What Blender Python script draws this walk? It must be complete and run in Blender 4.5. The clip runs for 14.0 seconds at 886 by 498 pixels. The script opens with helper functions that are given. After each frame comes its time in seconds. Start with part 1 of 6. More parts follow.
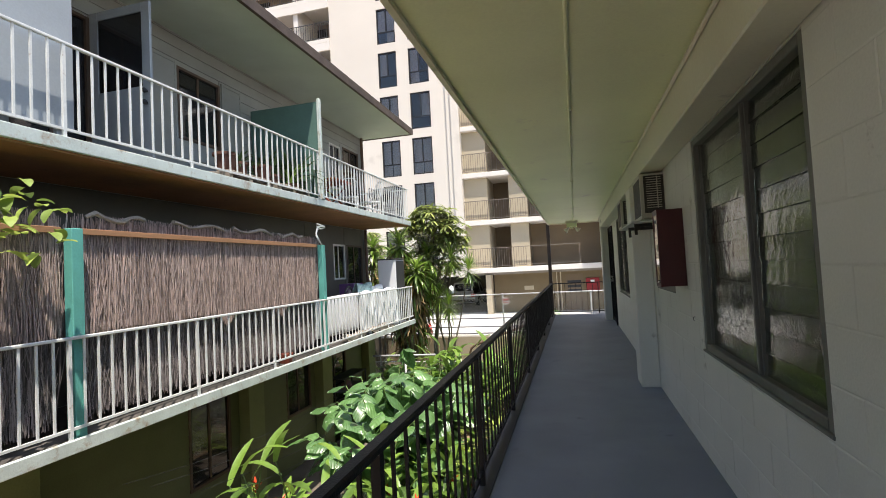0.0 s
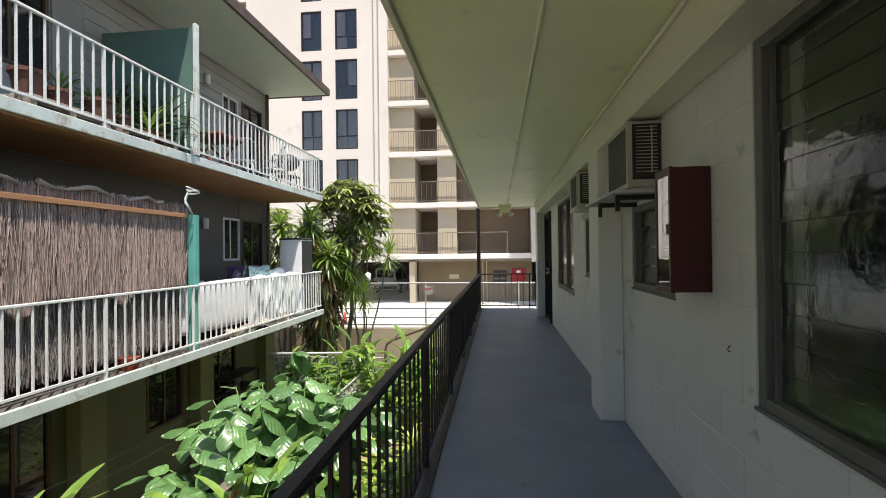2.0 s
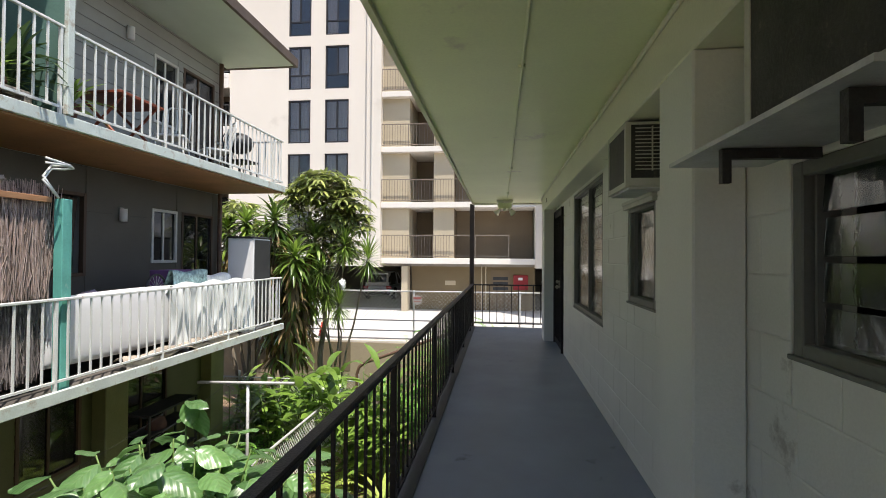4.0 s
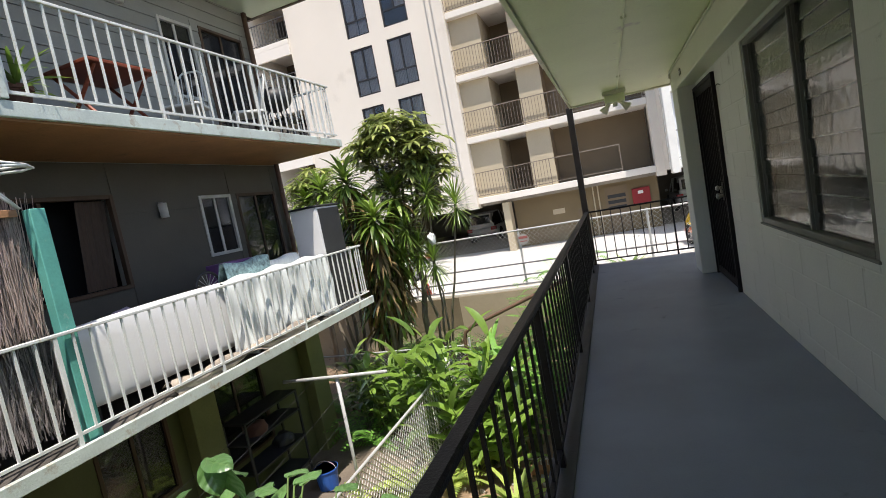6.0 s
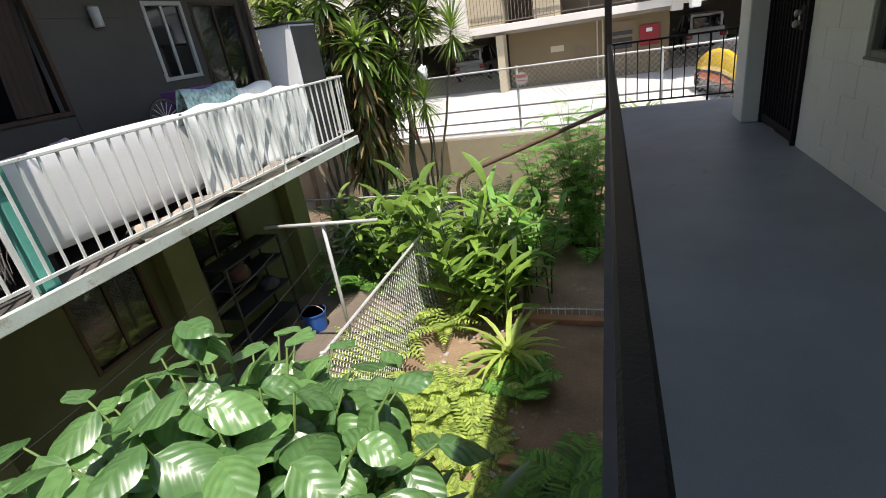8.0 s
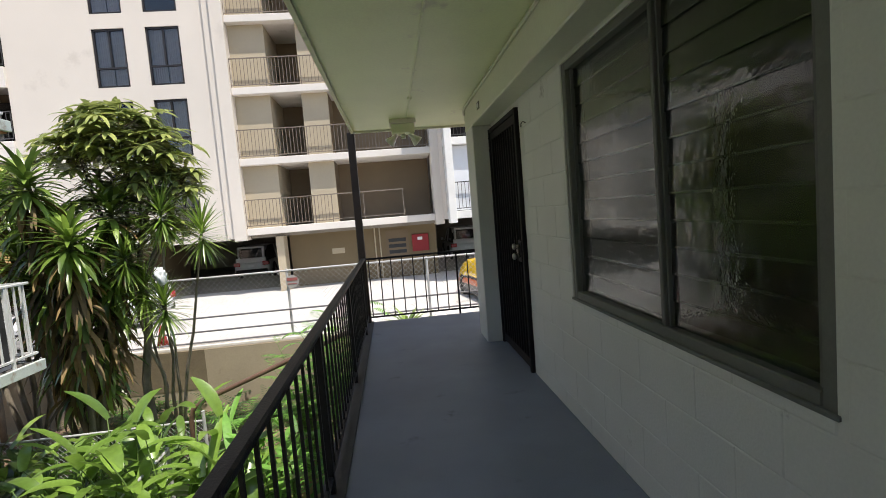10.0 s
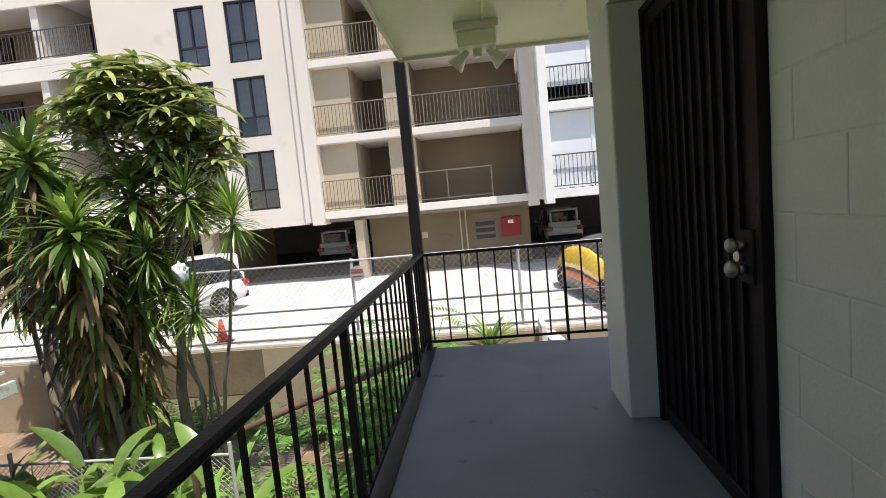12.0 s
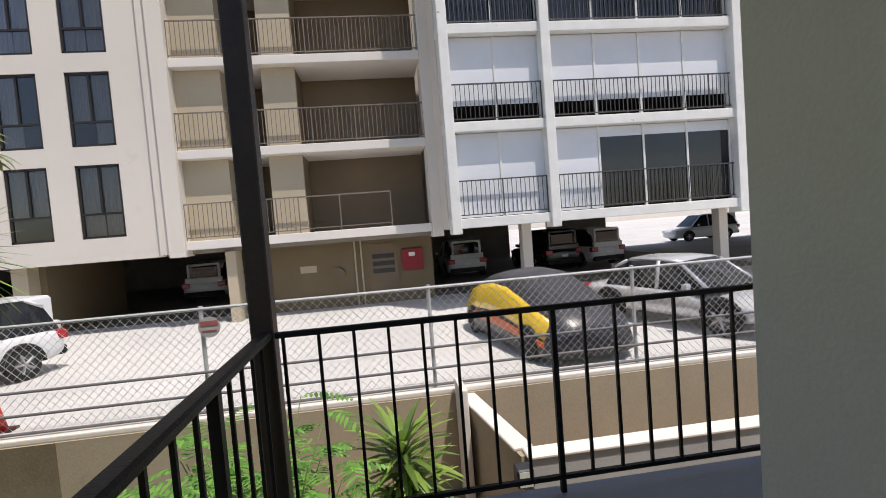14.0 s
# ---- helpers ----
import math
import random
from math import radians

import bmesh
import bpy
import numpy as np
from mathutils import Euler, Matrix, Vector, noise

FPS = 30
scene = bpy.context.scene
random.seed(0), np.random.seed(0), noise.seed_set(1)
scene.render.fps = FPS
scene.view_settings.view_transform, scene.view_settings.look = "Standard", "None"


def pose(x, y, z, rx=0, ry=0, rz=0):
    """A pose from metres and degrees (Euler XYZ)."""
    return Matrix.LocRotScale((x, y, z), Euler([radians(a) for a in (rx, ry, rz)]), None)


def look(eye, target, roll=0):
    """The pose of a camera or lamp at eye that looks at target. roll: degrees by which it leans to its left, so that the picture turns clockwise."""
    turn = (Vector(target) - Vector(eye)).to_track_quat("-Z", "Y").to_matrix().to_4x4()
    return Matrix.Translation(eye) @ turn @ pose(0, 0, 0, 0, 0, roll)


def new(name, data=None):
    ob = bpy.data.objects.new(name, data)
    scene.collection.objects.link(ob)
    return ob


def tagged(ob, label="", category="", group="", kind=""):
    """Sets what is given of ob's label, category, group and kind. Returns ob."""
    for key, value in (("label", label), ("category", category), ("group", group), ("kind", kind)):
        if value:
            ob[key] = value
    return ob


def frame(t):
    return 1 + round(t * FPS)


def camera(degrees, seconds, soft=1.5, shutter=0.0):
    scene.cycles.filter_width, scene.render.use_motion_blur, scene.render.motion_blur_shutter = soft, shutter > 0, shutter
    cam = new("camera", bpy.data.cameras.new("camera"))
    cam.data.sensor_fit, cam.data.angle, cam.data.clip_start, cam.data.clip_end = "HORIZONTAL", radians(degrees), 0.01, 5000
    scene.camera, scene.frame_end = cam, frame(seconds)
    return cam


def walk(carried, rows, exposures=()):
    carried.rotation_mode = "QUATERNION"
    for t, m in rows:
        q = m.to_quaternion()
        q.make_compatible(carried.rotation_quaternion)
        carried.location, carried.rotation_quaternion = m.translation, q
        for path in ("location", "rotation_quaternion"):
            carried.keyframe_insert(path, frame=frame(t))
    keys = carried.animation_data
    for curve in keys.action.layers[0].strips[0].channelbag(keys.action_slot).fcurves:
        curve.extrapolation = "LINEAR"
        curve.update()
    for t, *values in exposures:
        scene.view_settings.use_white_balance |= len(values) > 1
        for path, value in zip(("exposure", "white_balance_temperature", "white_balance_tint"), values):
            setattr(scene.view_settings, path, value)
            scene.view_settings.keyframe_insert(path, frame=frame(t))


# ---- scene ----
cam = camera(84.1, 14.0, soft=0.9)
PATH = [
    (0, (0.152, 1.29, 1.402), (-0.363, 3.221, 1.482), -3.0),
    (0.5, (0.01, 1.606, 1.387), (-0.368, 3.57, 1.403), -0.3),
    (1, (0.032, 2.034, 1.369), (-0.308, 4.004, 1.409), -0.9),
    (1.5, (0.013, 2.461, 1.379), (-0.449, 4.406, 1.411), -1.4),
    (2, (-0.026, 2.953, 1.378), (-0.251, 4.941, 1.392), -0.7),
    (2.5, (0.041, 3.407, 1.386), (-0.346, 5.369, 1.369), -4.0),
    (3, (0.044, 3.95, 1.382), (-0.193, 5.934, 1.459), -1.0),
    (3.2, (0.074, 4.183, 1.405), (-0.086, 6.177, 1.416), 1.3),
    (5.3, (0.007, 6.539, 1.378), (-0.368, 8.503, 1.451), -2.4),
    (5.5, (-0.005, 6.728, 1.365), (-0.401, 8.688, 1.406), -3.1),
    (6, (-0.072, 7.041, 1.399), (-0.749, 8.914, 1.216), -10.8),
    (6.5, (-0.339, 7.213, 1.387), (-1.185, 8.947, 0.86), -9.6),
    (6.8, (-0.462, 7.256, 1.334), (-1.218, 8.943, 0.596), -10.3),
    (6.9, (-0.533, 7.270, 1.316), (-1.259, 8.942, 0.508), -10.5),
    (7, (-0.531, 7.284, 1.298), (-1.227, 8.941, 0.42), -10.7),
    (7.2, (-0.531, 7.317, 1.291), (-1.209, 8.948, 0.352), -11.8),
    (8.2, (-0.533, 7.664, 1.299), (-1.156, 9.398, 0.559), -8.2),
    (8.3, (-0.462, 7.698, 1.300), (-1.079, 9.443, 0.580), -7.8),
    (9.3, (-0.247, 8.045, 1.308), (-0.809, 9.893, 0.787), -4.2),
    (9.5, (-0.219, 8.182, 1.344), (-0.627, 10.1, 0.95), -4.5),
    (10, (-0.082, 8.57, 1.377), (0.112, 10.554, 1.223), -4.7),
    (10.5, (0.034, 9.144, 1.376), (-0.205, 11.126, 1.259), -6.1),
    (11, (0.022, 9.675, 1.342), (-0.108, 11.662, 1.159), -1.7),
    (11.5, (0.099, 10.267, 1.304), (0.012, 12.255, 1.111), -4.3),
    (12, (0.088, 10.801, 1.272), (-0.095, 12.784, 1.082), -5.4),
    (12.5, (0.055, 11.374, 1.251), (0.078, 13.372, 1.155), -1.7),
    (13, (0.041, 11.886, 1.272), (-0.07, 13.883, 1.279), -6.7),
    (13.5, (-0.01, 12.372, 1.277), (0.366, 14.336, 1.312), -2.1),
    (14, (-0.013, 12.885, 1.235), (0.238, 14.867, 1.133), -4.5),
]
EXPOSURES = [(0.0, 0.65, 6780, 13), (3.0, 0.65, 6780, 13), (5.5, 0.45, 6780, 13), (7.0, 0.48, 6720, 13), (9.5, 0.38, 6720, 13), (11.0, 0.43, 6720, 13), (12.5, 0.4, 6720, 14), (13.0, 0.3, 6720, 14), (14.0, -0.08, 6650, 15)]
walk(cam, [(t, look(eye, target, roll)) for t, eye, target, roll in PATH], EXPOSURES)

# ---- daylight ----
SUN_TO = Vector((0.23, -0.3, 1.0)).normalized()
world = bpy.data.worlds.new("sky")
scene.world = world
world.use_nodes = True
wn = world.node_tree.nodes
sky = wn.new("ShaderNodeTexSky")
sky.sky_type, sky.sun_disc = "NISHITA", False
sky.sun_elevation = math.asin(SUN_TO.z)
sky.sun_rotation = math.atan2(SUN_TO.x, SUN_TO.y)
world.node_tree.links.new(sky.outputs[0], wn["Background"].inputs[0])
wn["Background"].inputs[1].default_value = 0.15
sun = new("sun", bpy.data.lights.new("sun", "SUN"))
sun.data.energy, sun.data.angle, sun.data.color = 4.4, radians(0.5), (1.0, 0.95, 0.87)
sun.matrix_world = look(SUN_TO * 60, (0, 0, 0))


# ---- materials ----
def mat(name, col, rough=0.6, var=0.12, scale=1.3, fine=40.0, bump=0.15, metal=0.0, dark=None, amount=0.0,
        coord="world", stretch=(1, 1, 1), spec=0.5, rnd=0.0, transmission=0.0, sub=0.0):
    """A surface with broad blotches, fine grain, optional dirt of its own shape and a fine relief."""
    m = bpy.data.materials.new(name)
    m.use_nodes = True
    n, l = m.node_tree.nodes, m.node_tree.links
    b = n["Principled BSDF"]
    geo = n.new("ShaderNodeNewGeometry") if coord == "world" else n.new("ShaderNodeTexCoord")
    mp = n.new("ShaderNodeMapping")
    mp.inputs["Scale"].default_value = stretch
    l.new(geo.outputs["Position"] if coord == "world" else geo.outputs["Object"], mp.inputs[0])

    def tex(s, d, r=0.55):
        t = n.new("ShaderNodeTexNoise")
        t.inputs["Scale"].default_value, t.inputs["Detail"].default_value, t.inputs["Roughness"].default_value = s, d, r
        l.new(mp.outputs[0], t.inputs["Vector"])
        return t.outputs[0]

    broad, grain = tex(scale, 4), tex(fine, 3)
    add = n.new("ShaderNodeMath")
    add.operation = "MULTIPLY_ADD"
    add.inputs[1].default_value = 0.45
    l.new(grain, add.inputs[0])
    l.new(broad, add.inputs[2])
    if rnd:
        oi = n.new("ShaderNodeObjectInfo")
        ra = n.new("ShaderNodeMath")
        ra.operation = "MULTIPLY_ADD"
        ra.inputs[1].default_value = rnd
        l.new(oi.outputs["Random"], ra.inputs[0])
        l.new(add.outputs[0], ra.inputs[2])
        add = ra
    ramp = n.new("ShaderNodeValToRGB")
    lo, hi = [max(0.0, c * (1 - var * 1.6)) for c in col], [min(1.0, c * (1 + var)) for c in col]
    ramp.color_ramp.elements[0].position, ramp.color_ramp.elements[1].position = 0.45, 0.98 + rnd
    ramp.color_ramp.elements[0].color, ramp.color_ramp.elements[1].color = (*lo, 1), (*hi, 1)
    l.new(add.outputs[0], ramp.inputs[0])
    out = ramp.outputs[0]
    if dark:
        mk = n.new("ShaderNodeValToRGB")
        mk.color_ramp.elements[0].position, mk.color_ramp.elements[1].position = 0.62 - amount * 0.3, 0.72
        l.new(tex(scale * 2.3, 8, 0.68), mk.inputs[0])
        mx = n.new("ShaderNodeMix")
        mx.data_type = "RGBA"
        l.new(mk.outputs[0], mx.inputs["Factor"])
        l.new(out, mx.inputs["A"])
        mx.inputs["B"].default_value = (*dark, 1)
        out = mx.outputs["Result"]
    l.new(out, b.inputs["Base Color"])
    b.inputs["Roughness"].default_value, b.inputs["Metallic"].default_value = rough, metal
    b.inputs["Specular IOR Level"].default_value = spec
    b.inputs["Transmission Weight"].default_value = transmission
    if bump:
        bp = n.new("ShaderNodeBump")
        bp.inputs["Strength"].default_value, bp.inputs["Distance"].default_value = bump, 0.01
        l.new(grain, bp.inputs["Height"])
        l.new(bp.outputs[0], b.inputs["Normal"])
    return m


M_BLOCK = mat("painted block", (0.74, 0.75, 0.69), 0.55, 0.06, 1.1, 90, 0.14, dark=(0.42, 0.41, 0.36), amount=-0.1)
M_CREAM = mat("cream paint", (0.78, 0.78, 0.64), 0.5, 0.06, 0.8, 60, 0.12, dark=(0.45, 0.45, 0.38), amount=-0.05)
# Cream ceiling colour, tinted greener for light bounced up from the garden.
M_CEIL = mat("ceiling paint, green bounce tint", (0.85, 0.91, 0.62), 0.42, 0.06, 0.9, 70, 0.15, dark=(0.66, 0.66, 0.52), amount=0.0)
M_DECK = mat("blue grey deck paint", (0.235, 0.259, 0.306), 0.5, 0.12, 1.6, 130, 0.25, dark=(0.11, 0.12, 0.14), amount=0.0)
M_DECKEDGE = mat("dark deck edge", (0.06, 0.062, 0.07), 0.6, 0.2, 3, 90, 0.25)
M_IRON = mat("black painted iron", (0.014, 0.013, 0.014), 0.5, 0.3, 6, 120, 0.2, dark=(0.05, 0.03, 0.022), amount=-0.05, spec=0.28)
M_POST = mat("dark brown post paint", (0.05, 0.032, 0.026), 0.45, 0.25, 5, 90, 0.2)
M_WHITE = mat("white paint", (0.78, 0.78, 0.74), 0.45, 0.06, 2.2, 60, 0.15, dark=(0.45, 0.38, 0.28), amount=-0.12)
M_RAILW = mat("weathered white rail paint", (0.72, 0.74, 0.72), 0.5, 0.1, 4, 70, 0.2, dark=(0.36, 0.25, 0.16), amount=-0.02)
M_FASCIA = mat("pale sea-green fascia paint", (0.58, 0.65, 0.61), 0.55, 0.12, 3, 50, 0.25, dark=(0.33, 0.24, 0.15), amount=0.25)
M_TURQ = mat("turquoise post paint", (0.12, 0.42, 0.36), 0.5, 0.15, 3, 60, 0.2, dark=(0.35, 0.5, 0.45), amount=0.0)
M_SOFFIT = mat("rust brown soffit", (0.36, 0.17, 0.08), 0.6, 0.2, 1.6, 40, 0.2, dark=(0.2, 0.09, 0.045), amount=0.1)
M_OPPWALL = mat("grey siding paint", (0.5, 0.52, 0.5), 0.6, 0.1, 1.5, 45, 0.2)
M_OPPLOW = mat("lower grey wall", (0.42, 0.43, 0.4), 0.65, 0.12, 1.5, 45, 0.2)
M_GREENWALL = mat("olive green wall", (0.18, 0.2, 0.08), 0.65, 0.15, 1.5, 45, 0.25)
M_EAVE = mat("pale green eave soffit", (0.6, 0.68, 0.61), 0.55, 0.06, 1.4, 50, 0.15)
M_ROOFEDGE = mat("brown roof edge", (0.1, 0.075, 0.06), 0.7, 0.25, 3, 60, 0.3)
M_TOWER = mat("cream stucco", (0.70, 0.65, 0.575), 0.8, 0.05, 0.25, 30, 0.3, dark=(0.62, 0.57, 0.5), amount=0.0)
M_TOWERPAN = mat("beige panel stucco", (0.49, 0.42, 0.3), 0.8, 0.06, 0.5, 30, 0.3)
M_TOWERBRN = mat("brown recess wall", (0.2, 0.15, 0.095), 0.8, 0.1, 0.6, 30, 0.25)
M_LEDGE = mat("pale ledge concrete", (0.74, 0.7, 0.64), 0.75, 0.05, 0.6, 30, 0.25, dark=(0.5, 0.45, 0.38), amount=-0.08)
M_TANWALL = mat("tan retaining wall", (0.40, 0.335, 0.235), 0.85, 0.1, 0.7, 30, 0.3, dark=(0.3, 0.25, 0.17), amount=0.0)
M_LOT = mat("pale concrete lot", (0.58, 0.57, 0.55), 0.85, 0.1, 0.35, 25, 0.3, dark=(0.4, 0.395, 0.38), amount=0.0)
M_CONC = mat("grey concrete", (0.42, 0.41, 0.39), 0.85, 0.1, 0.9, 30, 0.35)
M_SOIL = mat("red brown soil", (0.28, 0.195, 0.125), 0.95, 0.25, 1.4, 35, 0.8, dark=(0.46, 0.35, 0.23), amount=0.15)
# Near-black colour puts the darkness of unlit rooms and recesses into their walls.
M_DARKROOM = mat("near-black for unlit rooms", (0.02, 0.02, 0.022), 0.8, 0.2, 2, 30, 0.0)
M_GALV = mat("galvanised steel", (0.55, 0.56, 0.56), 0.5, 0.12, 9, 120, 0.15, metal=0.15)
M_ZINC = mat("pale zinc wire", (0.78, 0.78, 0.76), 0.5, 0.08, 9, 120, 0.1)
M_BROWNRAIL = mat("brown grey rail paint", (0.2, 0.165, 0.13), 0.5, 0.15, 3, 60, 0.15)
M_DARKRAIL = mat("dark grey rail paint", (0.07, 0.07, 0.07), 0.5, 0.15, 3, 60, 0.15)
# Garage wall tan, its colour darkened for the shade under the overhang.
M_GARTAN = mat("tan garage wall, shade in colour", (0.2, 0.152, 0.085), 0.85, 0.1, 0.5, 30, 0.3, dark=(0.2, 0.155, 0.09), amount=0.0)
# Garage concrete, kept darker than the open concrete to hold the garage's shade.
M_GARAGE = mat("garage concrete, shade in colour", (0.24, 0.22, 0.19), 0.9, 0.2, 0.8, 30, 0.3)
M_FRAME = mat("dark bronze window frame", (0.035, 0.03, 0.028), 0.4, 0.2, 3, 60, 0.1, metal=0.3)
M_GLASS = mat("dark window glass", (0.03, 0.032, 0.035), 0.04, 0.2, 0.5, 8, 0.0, spec=0.7, transmission=0.35)
M_CURTAIN = mat("pale curtain", (0.6, 0.58, 0.57), 0.8, 0.1, 2, 40, 0.3, stretch=(9, 9, 0.3))
M_SLABDARK = mat("dark mottled balcony concrete", (0.1, 0.09, 0.08), 0.9, 0.3, 1.4, 30, 0.4, dark=(0.24, 0.21, 0.18), amount=0.0)
# Fence pipes: the shade on their undersides is put into a darker grey.
M_DARKPIPE = mat("grey pipe, shaded tone", (0.16, 0.16, 0.165), 0.6, 0.2, 6, 90, 0.1)
M_FADED = mat("faded red print", (0.4, 0.13, 0.12), 0.6, 0.15, 8, 60, 0.05)
M_WOODTRIM = mat("dark brown timber trim", (0.09, 0.055, 0.035), 0.6, 0.25, 4, 60, 0.2, stretch=(1, 1, 0.2))
M_MULLION = mat("dull dark mullion", (0.13, 0.135, 0.125), 0.5, 0.15, 4, 80, 0.1)


def clear_glass(name, tint, rough=0.02, ior=1.5):
    """A flat pane: light passes tinted, gloss grows towards the edge of sight."""
    m = bpy.data.materials.new(name)
    m.use_nodes = True
    n, l = m.node_tree.nodes, m.node_tree.links
    tr, gl, fr, mx = n.new("ShaderNodeBsdfTransparent"), n.new("ShaderNodeBsdfGlossy"), n.new("ShaderNodeFresnel"), n.new("ShaderNodeMixShader")
    tr.inputs[0].default_value = (*tint, 1)
    gl.inputs["Roughness"].default_value = rough
    fr.inputs["IOR"].default_value = ior
    l.new(fr.outputs[0], mx.inputs[0])
    l.new(tr.outputs[0], mx.inputs[1])
    l.new(gl.outputs[0], mx.inputs[2])
    l.new(mx.outputs[0], n["Material Output"].inputs[0])
    return m


M_TOWERGLASS = clear_glass("grey tinted window pane", (0.86, 0.845, 0.84), 0.02, 1.6)
M_ALU = mat("aluminium window frame", (0.34, 0.35, 0.33), 0.45, 0.15, 4, 80, 0.15, metal=0.3)
M_WINTRIM = mat("grey green window trim", (0.16, 0.168, 0.148), 0.55, 0.12, 3, 60, 0.15)


# ---- building helpers ----
PLACE = {}


def box(bm, x0, x1, y0, y1, z0, z1, bev=0.0):
    x0, x1, y0, y1, z0, z1 = min(x0, x1), max(x0, x1), min(y0, y1), max(y0, y1), min(z0, z1), max(z0, z1)
    m = Matrix.Translation(((x0 + x1) / 2, (y0 + y1) / 2, (z0 + z1) / 2)) @ Matrix.Diagonal((x1 - x0, y1 - y0, z1 - z0, 1))
    vs = bmesh.ops.create_cube(bm, size=1, matrix=m)["verts"]
    if bev:
        es = list({e for v in vs for e in v.link_edges})
        bmesh.ops.bevel(bm, geom=es, offset=bev, segments=1 if bev < 0.02 else 2, affect="EDGES", profile=0.6)
    return bm


def rod(bm, a, b, r, seg=8, r2=None):
    a, b = Vector(a), Vector(b)
    d = b - a
    m = Matrix.Translation((a + b) / 2) @ d.to_track_quat("Z", "Y").to_matrix().to_4x4()
    return bmesh.ops.create_cone(bm, cap_ends=True, segments=seg, radius1=r, radius2=r if r2 is None else r2, depth=d.length, matrix=m)["verts"]


def tube(bm, pts, r, seg=8):
    """A bent pipe through the points, radius r or one per point."""
    pts = [Vector(p) for p in pts]
    rs = r if isinstance(r, (list, tuple)) else [r] * len(pts)
    rings, prev = [], None
    for i, p in enumerate(pts):
        t = (pts[min(i + 1, len(pts) - 1)] - pts[max(i - 1, 0)]).normalized()
        u = (prev - t * prev.dot(t)).normalized() if prev is not None and (prev - t * prev.dot(t)).length > 1e-4 else t.orthogonal().normalized()
        prev = u
        v = t.cross(u)
        rings.append([bm.verts.new(p + (u * math.cos(k * math.tau / seg) + v * math.sin(k * math.tau / seg)) * rs[i]) for k in range(seg)])
    for a, b in zip(rings, rings[1:]):
        for k in range(seg):
            bm.faces.new((a[k], a[(k + 1) % seg], b[(k + 1) % seg], b[k]))
    bm.faces.new(rings[0][::-1])
    bm.faces.new(rings[-1])
    return bm


def mesh_of(name, bm, material, smooth=False):
    me = bpy.data.meshes.new(name)
    bm.normal_update()
    bm.to_mesh(me)
    bm.free()
    for m in material if isinstance(material, (list, tuple)) else [material]:
        me.materials.append(m)
    if smooth:
        for p in me.polygons:
            p.use_smooth = True
    return me


def part(name, bm, material, parent, label="", smooth=False):
    """A bmesh in world places as one mesh object under a thing or a part."""
    at = PLACE[parent.name]
    bmesh.ops.translate(bm, verts=bm.verts[:], vec=-at)
    ob = new(name, mesh_of(name, bm, material, smooth))
    ob.parent = parent
    PLACE[ob.name] = at
    return tagged(ob, label)


def thing(name, at, label, category, group="", kind=""):
    ob = new(name)
    ob.location = at
    ob.empty_display_size = 0.1
    PLACE[ob.name] = Vector(at)
    return tagged(ob, label, category, group, kind)


def single(name, bm, material, label, category, group="", kind="", smooth=False):
    """A thing that is one mesh, its origin at its own lowest middle."""
    vs = [v.co for v in bm.verts]
    at = Vector(((min(v.x for v in vs) + max(v.x for v in vs)) / 2, (min(v.y for v in vs) + max(v.y for v in vs)) / 2, min(v.z for v in vs)))
    bmesh.ops.translate(bm, verts=bm.verts[:], vec=-at)
    ob = new(name, mesh_of(name, bm, material, smooth))
    ob.location = at
    PLACE[ob.name] = at
    return tagged(ob, label, category, group, kind)


def setting(name, bm, material, label, category="", smooth=False):
    ob = new(name, mesh_of(name, bm, material, smooth))
    PLACE[ob.name] = Vector((0, 0, 0))
    return tagged(ob, label, category or name.split("_")[0], "", "structure")


def B(*a, **k):
    return box(bmesh.new(), *a, **k)


def piece(name, me, at, parent, scale=None, rot=None):
    """A repeated piece that shares its mesh with its like."""
    ob = new(name, me)
    ob.parent = parent
    ob.location = Vector(at) - PLACE[parent.name]
    if scale:
        ob.scale = scale
    if rot:
        ob.rotation_euler = rot
    return ob


